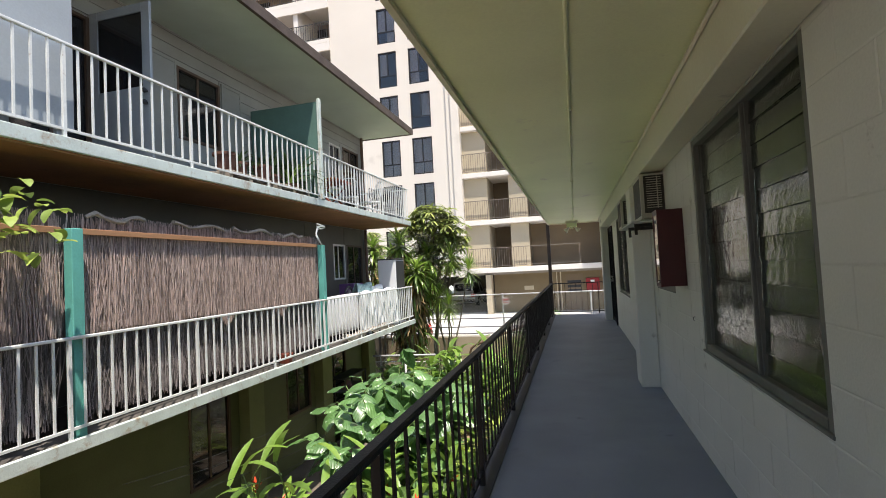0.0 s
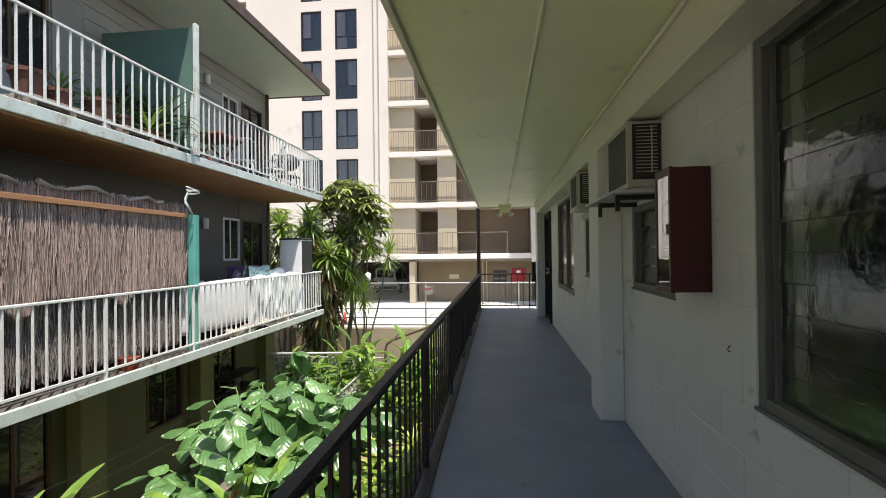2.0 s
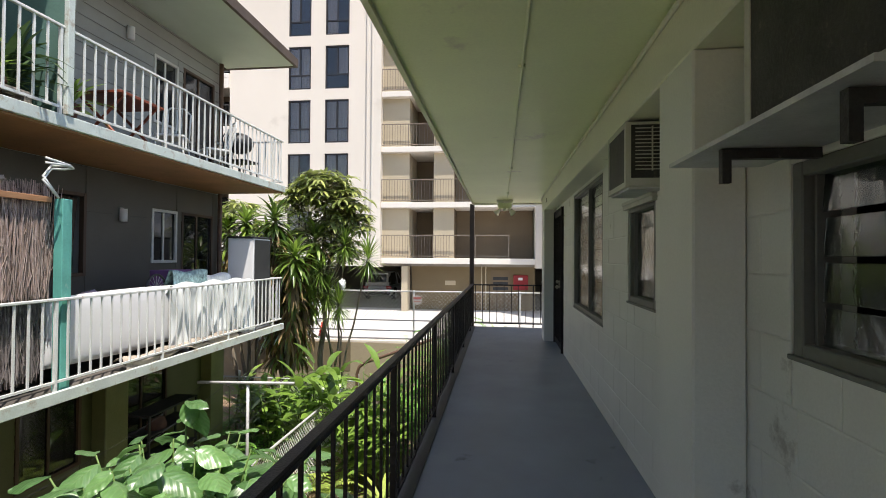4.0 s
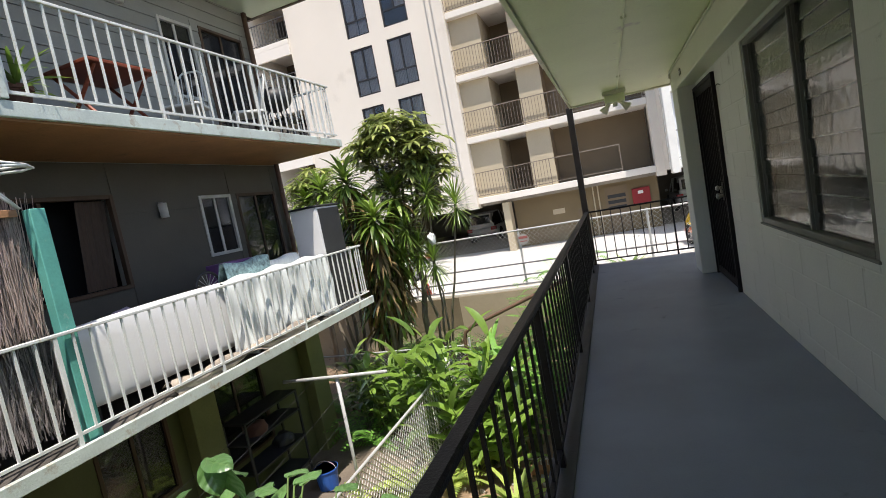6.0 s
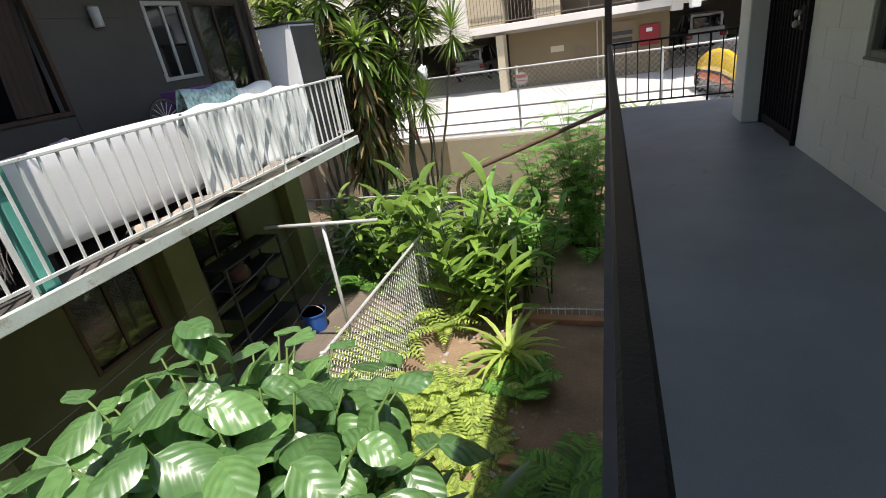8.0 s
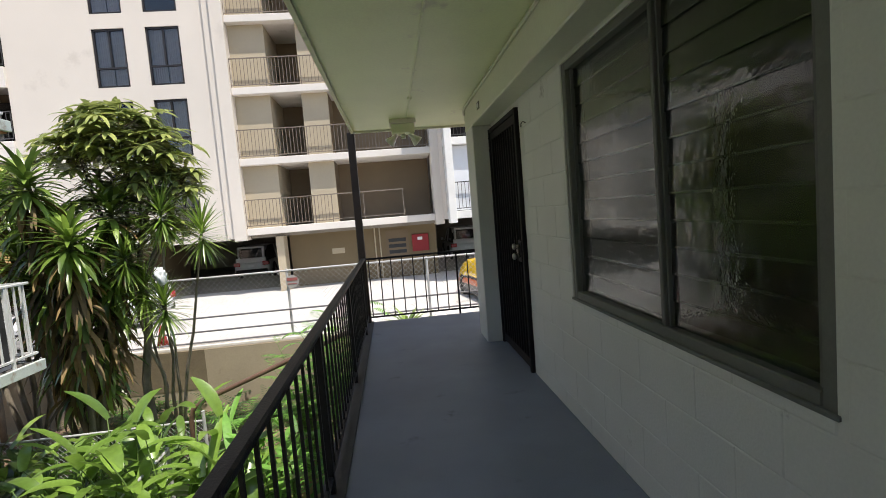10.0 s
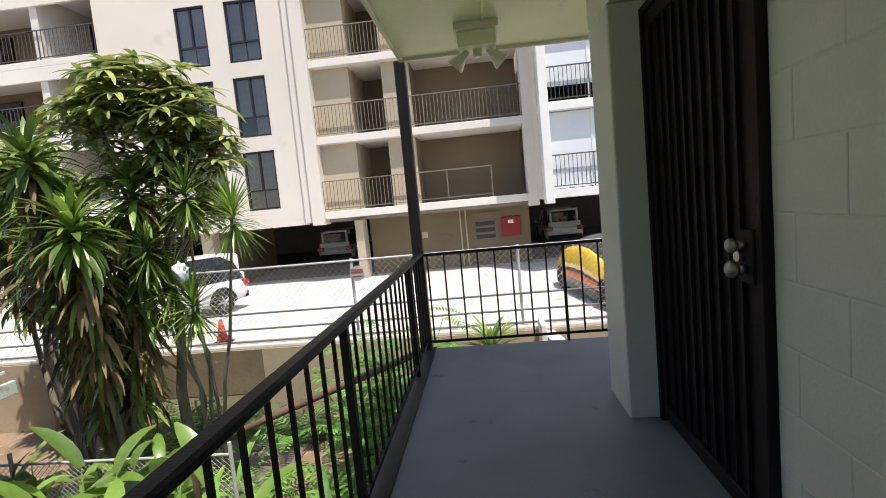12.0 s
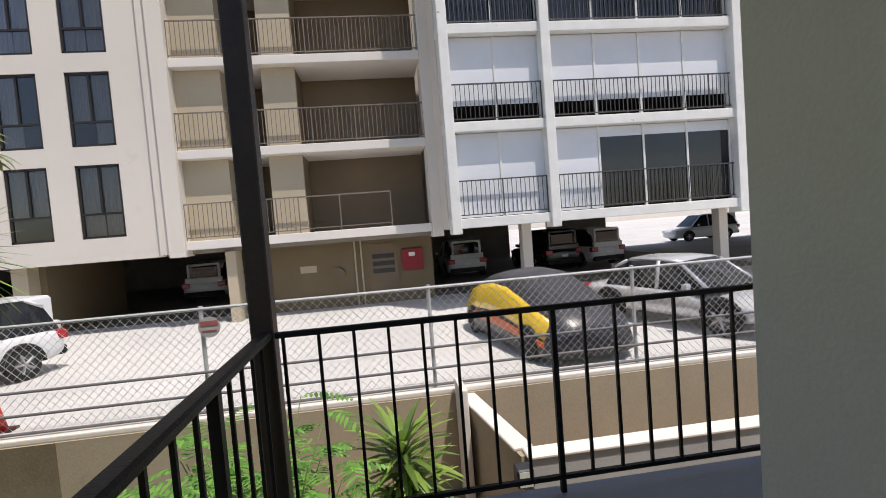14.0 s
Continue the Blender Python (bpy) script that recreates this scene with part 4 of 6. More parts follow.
schefflera((-4.6, 17.6, -2.75), [(-4.4, 17.2, 3.1, 0.7, 60), (-3.85, 17.2, 2.75, 0.5, 34), (-5.1, 17.3, 2.8, 0.6, 44), (-4.2, 17.4, 2.3, 0.55, 40), (-3.6, 17.5, 2.25, 0.4, 22), (-4.9, 17.5, 2.0, 0.5, 26), (-4.0, 17.5, 1.5, 0.45, 24), (-4.7, 17.6, 1.2, 0.4, 18)], "umbrella tree with drooping palmate leaf clusters", 4, 0.37)
schefflera((-8.4, 19.2, -2.75), [(-7.6, 18.6, 2.6, 0.6, 30), (-8.3, 18.7, 2.2, 0.6, 26), (-7.0, 18.7, 2.0, 0.5, 20)], "low umbrella tree behind the balcony corner", 9)


def fern(bm, p, az, el, length, droop, rng, pairs=13, wide=0.13):
    p = Vector(p)
    for i in range(pairs + 1):
        t = i / pairs
        e = el - droop * t
        d = Vector((math.cos(az) * math.cos(e), math.sin(az) * math.cos(e), math.sin(e)))
        p = p + d * (length / pairs)
        w = wide * math.sin(math.pi * (0.15 + 0.8 * t)) + 0.01
        for s in (-1, 1):
            blade(bm, p, az + s * 1.15, e * 0.5 + 0.1, w, 0.022 + length * 0.02, 0.5, 2, 0.0)


def fern_plant(x, y, z, n, length, label, seed, material, name="fern", up=(0.3, 1.1), pairs=13, wide=0.13):
    r = random.Random(seed)
    bm = bmesh.new()
    for k in range(n):
        fern(bm, (x + r.uniform(-0.04, 0.04), y + r.uniform(-0.04, 0.04), z), k * 2.4 + r.uniform(-0.3, 0.3), r.uniform(*up), length * r.uniform(0.7, 1.15), r.uniform(0.9, 1.5), r, pairs, wide)
    t = thing(name, (x, y, z), label, "plant", "garden ferns")
    stuff(part("frond", bm, material, t, smooth=True))
    return t


rg = random.Random(31)
for k in range(27):
    x, y = rg.uniform(-3.0, -1.8), rg.uniform(9.6, 12.1)
    fern_plant(x, y, -2.7, 15, rg.uniform(0.34, 0.55), "pale green fern growing in the garden soil", 40 + k, L_FERN, up=(0.2, 1.3), pairs=15, wide=0.085)
for k, (x, y) in enumerate(((-3.6, 11.6), (-3.7, 12.4), (-3.5, 13.2), (-2.9, 13.4), (-2.7, 14.2), (-2.2, 15.0), (-3.0, 15.2))):
    fern_plant(x, y, -2.75, 11, 0.75, "pale fern behind the garden fence", 80 + k, L_FERN, up=(0.6, 1.3))
for k, (x, y, h) in enumerate(((-1.2, 10.4, 0.5), (-0.9, 10.9, 0.45), (-1.5, 12.2, 0.4), (-0.9, 16.2, 0.9), (-1.5, 16.5, 0.9), (-2.0, 16.9, 1.0), (-0.3, 17.3, 0.6))):
    fern_plant(x, y, -2.75, 12, h * 1.4, "dark green fern beside the walkway", 120 + k, L_LACE, up=(0.7, 1.4), pairs=16, wide=0.2)


def bladed_plant(name, x, y, z, n, height, leaf, width, label, seed, material, flowers=0):
    """Upright canes with long alternate blades, some with a red flower head."""
    r = random.Random(seed)
    t = thing(name, (x, y, z), label, "plant", "tall garden plants")
    st, lv, fl = bmesh.new(), bmesh.new(), bmesh.new()
    for k in range(n):
        bx, by = x + r.uniform(-0.3, 0.3), y + r.uniform(-0.35, 0.35)
        h, az0 = height * r.uniform(0.6, 1.1), r.uniform(0, 6.28)
        lean = Vector((math.cos(az0), math.sin(az0), 0)) * h * r.uniform(0.05, 0.3)
        pts = [Vector((bx, by, z)) + lean * (f * f) + Vector((0, 0, h * f)) for f in (0, 0.3, 0.6, 0.85, 1)]
        tube(st, pts, [0.016, 0.014, 0.012, 0.009, 0.005], 5)
        m = r.randint(6, 9)
        for j in range(m):
            f = 0.3 + 0.7 * j / (m - 1)
            p = Vector((bx, by, z)) + lean * (f * f) + Vector((0, 0, h * f))
            blade(lv, p, az0 + 1.57 + (j % 2) * math.pi + r.uniform(-0.5, 0.5), r.uniform(0.4, 1.0) + 0.4 * (j == m - 1), leaf * r.uniform(0.75, 1.15), width * r.uniform(0.8, 1.2), r.uniform(0.6, 1.4), 5, 0.3)
        if k < flowers:
            for j in range(6):
                blade(fl, Vector((bx, by, z)) + lean * 0.7 + Vector((0, 0, h * 0.9 + 0.02 * j)), az0 + j * 2.5, 0.9, 0.12, 0.03, 0.2, 2, 0.5)
    stuff(part("stem", st, M_STEM, t, smooth=True))
    stuff(part("foliage", lv, material, t, smooth=True))
    if flowers:
        stuff(part("flower", fl, M_FLOWER, t, "orange-red flower bracts"))
    else:
        fl.free()


bladed_plant("ginger_plant", -2.1, 13.7, -2.75, 14, 1.75, 0.68, 0.125, "tall ginger with bright green arching blades", 5, L_GING)
bladed_plant("ginger_plant", -2.55, 13.9, -2.75, 11, 1.9, 0.7, 0.14, "tall ginger with bright green arching blades", 6, L_GING)
bladed_plant("ginger_plant", -1.7, 14.5, -2.75, 12, 1.6, 0.5, 0.09, "dense green ginger beside the garden path", 7, L_LACE)
bladed_plant("ti_plant", -3.4, 14.4, -2.75, 10, 1.9, 0.6, 0.17, "yellow-green ti plant with broad upright leaves", 8, L_GING)
bladed_plant("heliconia", -3.4, 6.6, -2.75, 12, 1.9, 0.65, 0.1, "heliconia with upright blades and orange-red flowers", 9, L_GING, 5)
bladed_plant("heliconia", -2.0, 6.6, -2.75, 12, 1.5, 0.6, 0.1, "heliconia with orange-red flowers beside the railing", 10, L_GING, 5)
bladed_plant("heliconia", -2.7, 7.4, -2.75, 8, 1.9, 0.6, 0.09, "heliconia with upright narrow blades", 12, L_GING, 3)


def feathery_shrub(x, y, z, stems, height, spread, label, seed):
    """Thin canes set all along with finely divided fronds."""
    r = random.Random(seed)
    t = thing("leafy_shrub", (x, y, z), label, "shrub", "feathery shrubs")
    st, lv = bmesh.new(), bmesh.new()
    for k in range(stems):
        az, h = k * 2.39996 + r.uniform(-0.3, 0.3), height * r.uniform(0.65, 1.08)
        out = Vector((math.cos(az), math.sin(az), 0)) * spread * r.uniform(0.3, 1.0)
        foot = Vector((x + r.uniform(-0.12, 0.12), y + r.uniform(-0.12, 0.12), z))
        tube(st, [foot + out * f * f + Vector((0, 0, h * f)) for f in (0, 0.35, 0.7, 1)], [0.014, 0.012, 0.009, 0.004], 5)
        for j in range(11):
            f = 0.3 + 0.7 * j / 10
            fern(lv, foot + out * f * f + Vector((0, 0, h * f)), az + j * 2.39996, r.uniform(0.2, 0.9), r.uniform(0.26, 0.42), r.uniform(0.6, 1.3), r, 9, 0.1)
    stuff(part("stem", st, M_STEM, t, smooth=True))
    stuff(part("foliage", lv, L_LACE, t, smooth=True))


feathery_shrub(-1.1, 16.5, -2.75, 24, 2.5, 0.85, "feathery green shrub at the foot of the retaining wall", 13)
feathery_shrub(-1.9, 17.4, -2.75, 11, 1.9, 0.6, "feathery green shrub before the tan wall", 14)
feathery_shrub(-0.8, 15.9, -2.75, 16, 2.15, 0.6, "feathery green shrub below the walkway corner", 16)
ud = random.Random(91)
for k in range(16):
    fern_plant(ud.uniform(-7.0, -2.4), ud.uniform(18.2, 19.6), -2.75, 12, ud.uniform(0.7, 1.1), "dark fern along the foot of the retaining wall", 400 + k, L_DARKLEAF if k % 2 else L_LACE, up=(0.5, 1.3))
for k, (x, y, n, h) in enumerate(((-4.3, 14.9, 9, 1.5), (-5.0, 15.3, 10, 1.3), (-3.8, 15.7, 9, 1.4), (-5.8, 15.9, 9, 1.2), (-4.7, 16.0, 8, 1.0))):
    bladed_plant("ti_plant", x, y, -2.75, n, h, 0.45, 0.13, "broad-leaved ti plant in the shaded garden corner", 61 + k, L_GING if k % 2 == 0 else L_DRAC)
for k, (x, y) in enumerate(((-4.9, 14.6), (-3.7, 14.9), (-5.6, 15.2), (-3.3, 16.5), (-6.4, 16.0), (-2.6, 16.3), (-4.2, 15.4), (-5.2, 16.2), (-4.6, 16.7), (-3.9, 16.3), (-5.9, 16.6), (-3.4, 17.2), (-4.9, 17.9))):
    fern_plant(x, y, -2.75, 13, 0.95, "dark fern in the garden corner", 140 + k, L_LACE, up=(0.5, 1.3))
gw = random.Random(52)
for k in range(20):
    fern_plant(gw.uniform(-2.6, -1.0), gw.uniform(4.6, 9.2), -2.75, 13, gw.uniform(0.6, 0.95), "bright fern in the garden bed under the railing", 200 + k, L_FERN if k % 3 else L_LACE, up=(0.5, 1.3))
for k, (x, y, h) in enumerate(((-1.5, 7.7, 1.5), (-1.4, 8.6, 1.6), (-2.0, 5.4, 1.5), (-1.3, 9.3, 1.3))):
    bladed_plant("heliconia", x, y, -2.75, 10, h, 0.6, 0.1, "heliconia with bright blades beside the railing", 301 + k, L_GING, 2 if k < 2 else 0)
r0 = random.Random(77)
bm = bmesh.new()
rosette(bm, (-1.75, 12.6, -2.45), 0.2, 46, 0.75, 0.07, 1.2, 0.0, 1.2, r0)
single("bromeliad", bm, L_FERN, "large pale rosette plant in the garden bed", "plant", kind="stuff", smooth=True)
bm = bmesh.new()
rosette(bm, (0.7, 16.5, -2.6), 0.2, 40, 0.9, 0.03, 1.4, 0.3, 0.7, r0)
single("grass_clump", bm, L_FERN, "pale spiky grass clump by the low wall", "plant", kind="stuff", smooth=True)


# broad-leaved shrub close to the railing: every leaf is its own piece
def broad_leaf(length, width, droop, curl):
    bm = bmesh.new()
    n, m = 10, 3
    grid = []
    for i in range(n + 1):
        t = i / n
        w = width / 2 * math.sin(math.pi * t ** 0.8) ** 0.72 * (1 - 0.25 * t ** 6) + 0.001
        row = []
        for j in range(-m, m + 1):
            s = j / m
            x, y = length * t, w * s
            z = -droop * length * t * t + 0.18 * abs(y) - 1.2 * y * y / max(width, 0.01) * curl + 0.004 * math.sin(t * 17 + abs(s) * 3) + 0.012 * math.sin(t * 5 + s * 2.2 + curl * 9)
            row.append(bm.verts.new((x, y, z)))
        grid.append(row)
    for a, b in zip(grid, grid[1:]):
        for j in range(2 * m):
            bm.faces.new((a[j], b[j], b[j + 1], a[j + 1]))
    return mesh_of("leaf", bm, L_NONI, True)


leaf_kinds = [broad_leaf(0.38, 0.275, 0.4, 0.9), broad_leaf(0.33, 0.24, 0.25, 0.6), broad_leaf(0.42, 0.3, 0.6, 1.1), broad_leaf(0.25, 0.175, 0.15, 0.4)]
noni = thing("broadleaf_shrub", (-3.0, 9.6, -2.75), "shrub with large glossy veined leaves beside the railing", "shrub")
r = random.Random(12)
tips = [((-2.8, 9.35, 0.05), 0.0)]
for k in range(46):
    a = k * 2.39996
    q = math.sqrt((k + 0.5) / 46)
    tips.append(((-2.68 + 1.35 * q * math.cos(a), 9.1 + 1.3 * q * math.sin(a), -0.28 - 0.5 * q * q + r.uniform(-0.12, 0.12)), a))
for k in range(20):
    a = math.pi + math.pi * (k + 0.5) / 20 + 0.1
    tips.append(((-2.95 + 1.1 * math.cos(a) + r.uniform(-0.2, 0.2), 8.8 + 1.15 * math.sin(a) + r.uniform(-0.2, 0.2), -1.0 + r.uniform(-0.35, 0.2)), a))
for k, (tip, a) in enumerate(tips):
    tip = Vector(tip)
    root = Vector((-2.95 + 0.1 * math.cos(a), 9.4 + 0.1 * math.sin(a), -2.75))
    mid = Vector((root.x * 0.6 + tip.x * 0.4, root.y * 0.6 + tip.y * 0.4, min(-1.45, tip.z - 0.6)))
    pts = [root, root.lerp(mid, 0.5), mid, mid.lerp(tip, 0.5) + Vector((0, 0, -0.06)), tip]
    part("branch", tube(bmesh.new(), pts, [0.03, 0.026, 0.02, 0.014, 0.007], 6), M_STEM, noni, smooth=True)
    for j in range(7 if k else 9):
        f = j / 7
        p = mid.lerp(tip, 1.0 - 0.62 * f) if j < 7 else tip
        az = j * 1.7 + a + r.uniform(-0.3, 0.3)
        pitch = min(0.85, -0.1 + 0.7 * f + r.uniform(-0.25, 0.35))
        piece("leaf", leaf_kinds[r.choice((0, 0, 1, 2, 3) if f > 0.1 else (1, 3, 3))], p, noni, rot=(r.uniform(-0.45, 0.45), pitch + r.uniform(0, 0.2), az))

vine = bmesh.new()
vr = random.Random(5)
for k in range(55):
    blade(vine, (-4.3 + vr.uniform(-0.15, 0.15), 4.1 + vr.uniform(-0.55, 0.5), 2.05 + vr.uniform(-0.35, 0.28)), vr.uniform(0, 6.28), vr.uniform(-0.5, 0.6), vr.uniform(0.12, 0.22), 0.09, 0.9, 4, 0.3)
vs = bmesh.new()
vn = thing("hanging_vine", (-4.35, 4.1, 1.0), "pale green vine hanging over the reed screen", "plant")
tube(vs, [(-4.44, 3.9, 0.96), (-4.38, 4.0, 1.4), (-4.34, 4.1, 1.8), (-4.32, 4.2, 2.2), (-4.44, 4.1, 2.67)], 0.012, 6)
part("stem", vs, M_STEM, vn, smooth=True)
stuff(part("leaves", vine, L_FERN, vn, smooth=True))
for k, (x, y, h) in enumerate(((-4.75, 9.15, 0.45), (-4.85, 8.75, 0.4), (-4.72, 10.05, 0.5), (-4.82, 7.85, 0.3), (-4.75, 9.4, 0.7), (-4.8, 8.3, 0.3))):
    bm = bmesh.new()
    rosette(bm, (x, y, 3.1 if k in (0, 2, 4) else 3.22), 0.1, 26, h, 0.035, 1.4, 0.2, 0.9, vr)
    single("potted_plant", bm, L_GING if k in (0, 2) else L_DARKLEAF, "spiky potted plant behind the upper balcony railing", "plant", "balcony plants", smooth=True)

# ---- balconies across the garden ----
M_REED = leaf_mat("dry reed", (0.66, 0.52, 0.46), 0.85, 0, 0.4, 0.1, 0.3, (1.0, 1.0, 1.0))
M_REEDLOW = leaf_mat("grey weathered reed", (0.34, 0.3, 0.29), 0.9, 0, 0.5, 0.05, 0.3, (1.6, 1.6, 1.6))
M_BATTEN = mat("orange brown timber batten", (0.42, 0.22, 0.11), 0.65, 0.2, 3, 50, 0.2, stretch=(1, 0.2, 1))
M_BARK = mat("weathered grey wood", (0.38, 0.33, 0.27), 0.85, 0.3, 4, 40, 0.4)
M_BOARD = mat("white painted board", (0.82, 0.83, 0.84), 0.4, 0.03, 1.5, 40, 0.05)
M_CLOTH = mat("pale striped cloth", (0.72, 0.77, 0.77), 0.8, 0.12, 2, 60, 0.2, stretch=(1, 14, 0.3))
M_TEALCLOTH = mat("teal striped towel", (0.35, 0.52, 0.52), 0.85, 0.5, 3, 60, 0.2, stretch=(1, 6, 6))
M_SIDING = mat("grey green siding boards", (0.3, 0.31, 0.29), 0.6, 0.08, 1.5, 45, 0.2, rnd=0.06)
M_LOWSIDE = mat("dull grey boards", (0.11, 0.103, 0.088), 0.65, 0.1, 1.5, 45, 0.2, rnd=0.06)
M_GREENSIDE = mat("olive painted boards", (0.125, 0.14, 0.06), 0.65, 0.12, 1.5, 45, 0.2, rnd=0.08)
M_GDOOR = mat("grey blue door paint", (0.36, 0.4, 0.43), 0.5, 0.08, 1.2, 50, 0.1)
M_PARTN = mat("sea green partition panel", (0.1, 0.19, 0.16), 0.55, 0.12, 1.6, 40, 0.15)
M_CHARC = mat("charcoal plastic", (0.03, 0.032, 0.036), 0.5, 0.2, 3, 60, 0.1)
M_REDWOOD = mat("red brown folding wood", (0.25, 0.06, 0.03), 0.5, 0.2, 3, 50, 0.15)
M_ALUPALE = mat("pale window frame", (0.6, 0.6, 0.57), 0.5, 0.08, 4, 60, 0.1)
M_PINK = mat("lilac cloth", (0.5, 0.42, 0.55), 0.85, 0.15, 3, 60, 0.2)
M_PURPLE = mat("purple box card", (0.2, 0.09, 0.26), 0.6, 0.15, 3, 60, 0.1)
M_TERRA = mat("terracotta", (0.14, 0.065, 0.045), 0.8, 0.2, 4, 60, 0.25)
M_BLUE = mat("blue plastic", (0.03, 0.13, 0.5), 0.4, 0.1, 3, 60, 0.05)
M_LAMPW = mat("white wall lamp", (0.7, 0.7, 0.68), 0.4, 0.05, 4, 60, 0.05)
M_RUST = mat("rusty brown pipe", (0.17, 0.1, 0.07), 0.6, 0.3, 6, 80, 0.3, dark=(0.3, 0.28, 0.26), amount=0.05)


def boards(parent_label, name, x, y0, y1, z0, z1, pitch, material, holes):
    """Lapped horizontal boards along the wall, one object a board, cut at the openings."""
    host = setting(name, B(x - 0.008, x - 0.002, y0, y1, z0, z1) if not holes else wall_with_holes(bmesh.new(), "x", x - 0.008, x - 0.002, y0, y1, z0, z1, holes), material, parent_label, "wall")
    z = z0
    cache = {}
    while z < z1 - 0.02:
        zt = min(z + pitch, z1)
        cuts = sorted((h[0], h[1]) for h in holes if h[2] < zt and h[3] > z)
        a = y0
        for c in cuts + [(y1, y1)]:
            if c[0] - a > 0.05:
                key = (round(c[0] - a, 2), round(zt - z, 3))
                if key not in cache:
                    h, w = zt - z, (c[0] - a) / 2
                    bm = bmesh.new()
                    v = [bm.verts.new(p) for p in ((0.016, -w, 0.004), (0.016, w, 0.004), (0.004, w, h), (0.004, -w, h), (-0.002, -w, 0.004), (-0.002, w, 0.004), (-0.002, w, h), (-0.002, -w, h))]
                    for f in ((0, 1, 2, 3), (4, 7, 6, 5), (0, 4, 5, 1), (3, 2, 6, 7), (0, 3, 7, 4), (1, 5, 6, 2)):
                        bm.faces.new([v[i] for i in f])
                    cache[key] = mesh_of("board", bm, material)
                piece("board", cache[key], (x, (a + c[0]) / 2, z), host)
            a = max(a, c[1])
        z = zt


boards("grey-green lapped siding of the upper storey", "wall_siding_upper", -5.945, 3.0, 14.98, 2.84, 5.48, 0.2, M_SIDING, [h for h in op_holes if h[2] > 2.5 and h[1] > 3])
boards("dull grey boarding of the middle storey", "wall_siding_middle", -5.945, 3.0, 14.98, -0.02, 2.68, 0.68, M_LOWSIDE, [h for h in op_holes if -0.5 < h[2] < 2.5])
boards("olive boarding of the ground storey", "wall_siding_ground", -5.945, 3.0, 14.98, -2.74, -0.22, 0.17, M_GREENSIDE, [h for h in op_holes if h[2] < -0.5])
for i, y in enumerate((5.0, 9.05, 11.75, 14.4)):
    setting("wall_pier", B(-5.93, -5.7, y, y + 0.45, -2.75, -0.21, bev=0.01), M_GREENWALL, "olive green pier of the ground storey", "pier")
setting("wall_drain", tube(bmesh.new(), [(-5.85, 14.88, -2.75), (-5.85, 14.88, 5.45)], 0.045, 10), M_RUST, "dark brown downpipe at the building corner", "pipe", smooth=True)


def opp_window(name, h, label, shade=True, trim=None, glazed=True):
    y0, y1, z0, z1 = h
    bm = bmesh.new()
    for a, b, c, d in ((y0, y0 + 0.05, z0, z1), (y1 - 0.05, y1, z0, z1), (y0 + 0.05, y1 - 0.05, z0, z0 + 0.05), (y0 + 0.05, y1 - 0.05, z1 - 0.05, z1)):
        box(bm, -6.0, -5.92, a, b, c, d, bev=0.004)
    w = setting(name, bm, trim or M_ALU, label, "window")
    m = (y0 + y1) / 2
    if glazed:
        part("pane", B(-5.98, -5.972, y0 + 0.05, m, z0 + 0.05, z1 - 0.05), M_GLASS, w)
        part("pane", B(-5.968, -5.96, m, y1 - 0.05, z0 + 0.05, z1 - 0.05), M_GLASS, w)
    else:
        bm = bmesh.new()
        for a, b in ((y0 + 0.05, y0 + 0.3), (y1 - 0.42, y1 - 0.05)):
            n = 18
            vs = [[bm.verts.new((-6.03 + 0.018 * math.sin(i * 1.9), a + (b - a) * i / n - 0.1 * (1 - j) * (a > y0 + 0.2), z0 + 0.06 + (z1 - z0 - 0.12) * j)) for j in (0, 1)] for i in range(n + 1)]
            for p, q in zip(vs, vs[1:]):
                bm.faces.new((p[0], q[0], q[1], p[1]))
        part("curtain", bm, M_WOODTRIM, w, "dark brown drawn-back curtain", smooth=True)
    part("window_bar", B(-5.99, -5.955, m - 0.02, m + 0.02, z0 + 0.05, z1 - 0.05), trim or M_ALU, w)
    if shade:
        sl = mesh_of("blind_slat", B(-0.02, 0.0, -(y1 - y0) / 2 + 0.06, (y1 - y0) / 2 - 0.06, -0.015, 0.015), M_BATTEN)
        z = z1 - 0.09
        while z > z0 + (z1 - z0) * 0.45:
            piece("blind_slat", sl, (-6.03, m, z), w, rot=(0, 0.6, 0))
            z -= 0.045
    return w


for i, h in enumerate(op_holes):
    if h[1] > 3:
        dim = i not in (2, 5)
        opp_window("window_%d" % (11 + i), h, "dark window of the facing building with brown trim" if dim else "dark window of the facing building with aluminium frame", i in (0, 2), M_WOODTRIM if dim else M_ALUPALE, i != 4)


def wall_lamp(y, z):
    wl = thing("wall_lamp", (-5.9, y, z), "small white outdoor lamp on the siding", "lamp", "balcony wall lamps")
    bm = bmesh.new()
    rod(bm, (-5.88, y, z - 0.13), (-5.88, y, z + 0.07), 0.055, 14)
    part("shade", bm, M_LAMPW, wl, smooth=True)
    part("bracket", B(-5.935, -5.9, y - 0.04, y + 0.04, z - 0.02, z + 0.09), M_ALU, wl)


wall_lamp(12.25, 2.05)
wall_lamp(12.35, 5.0)



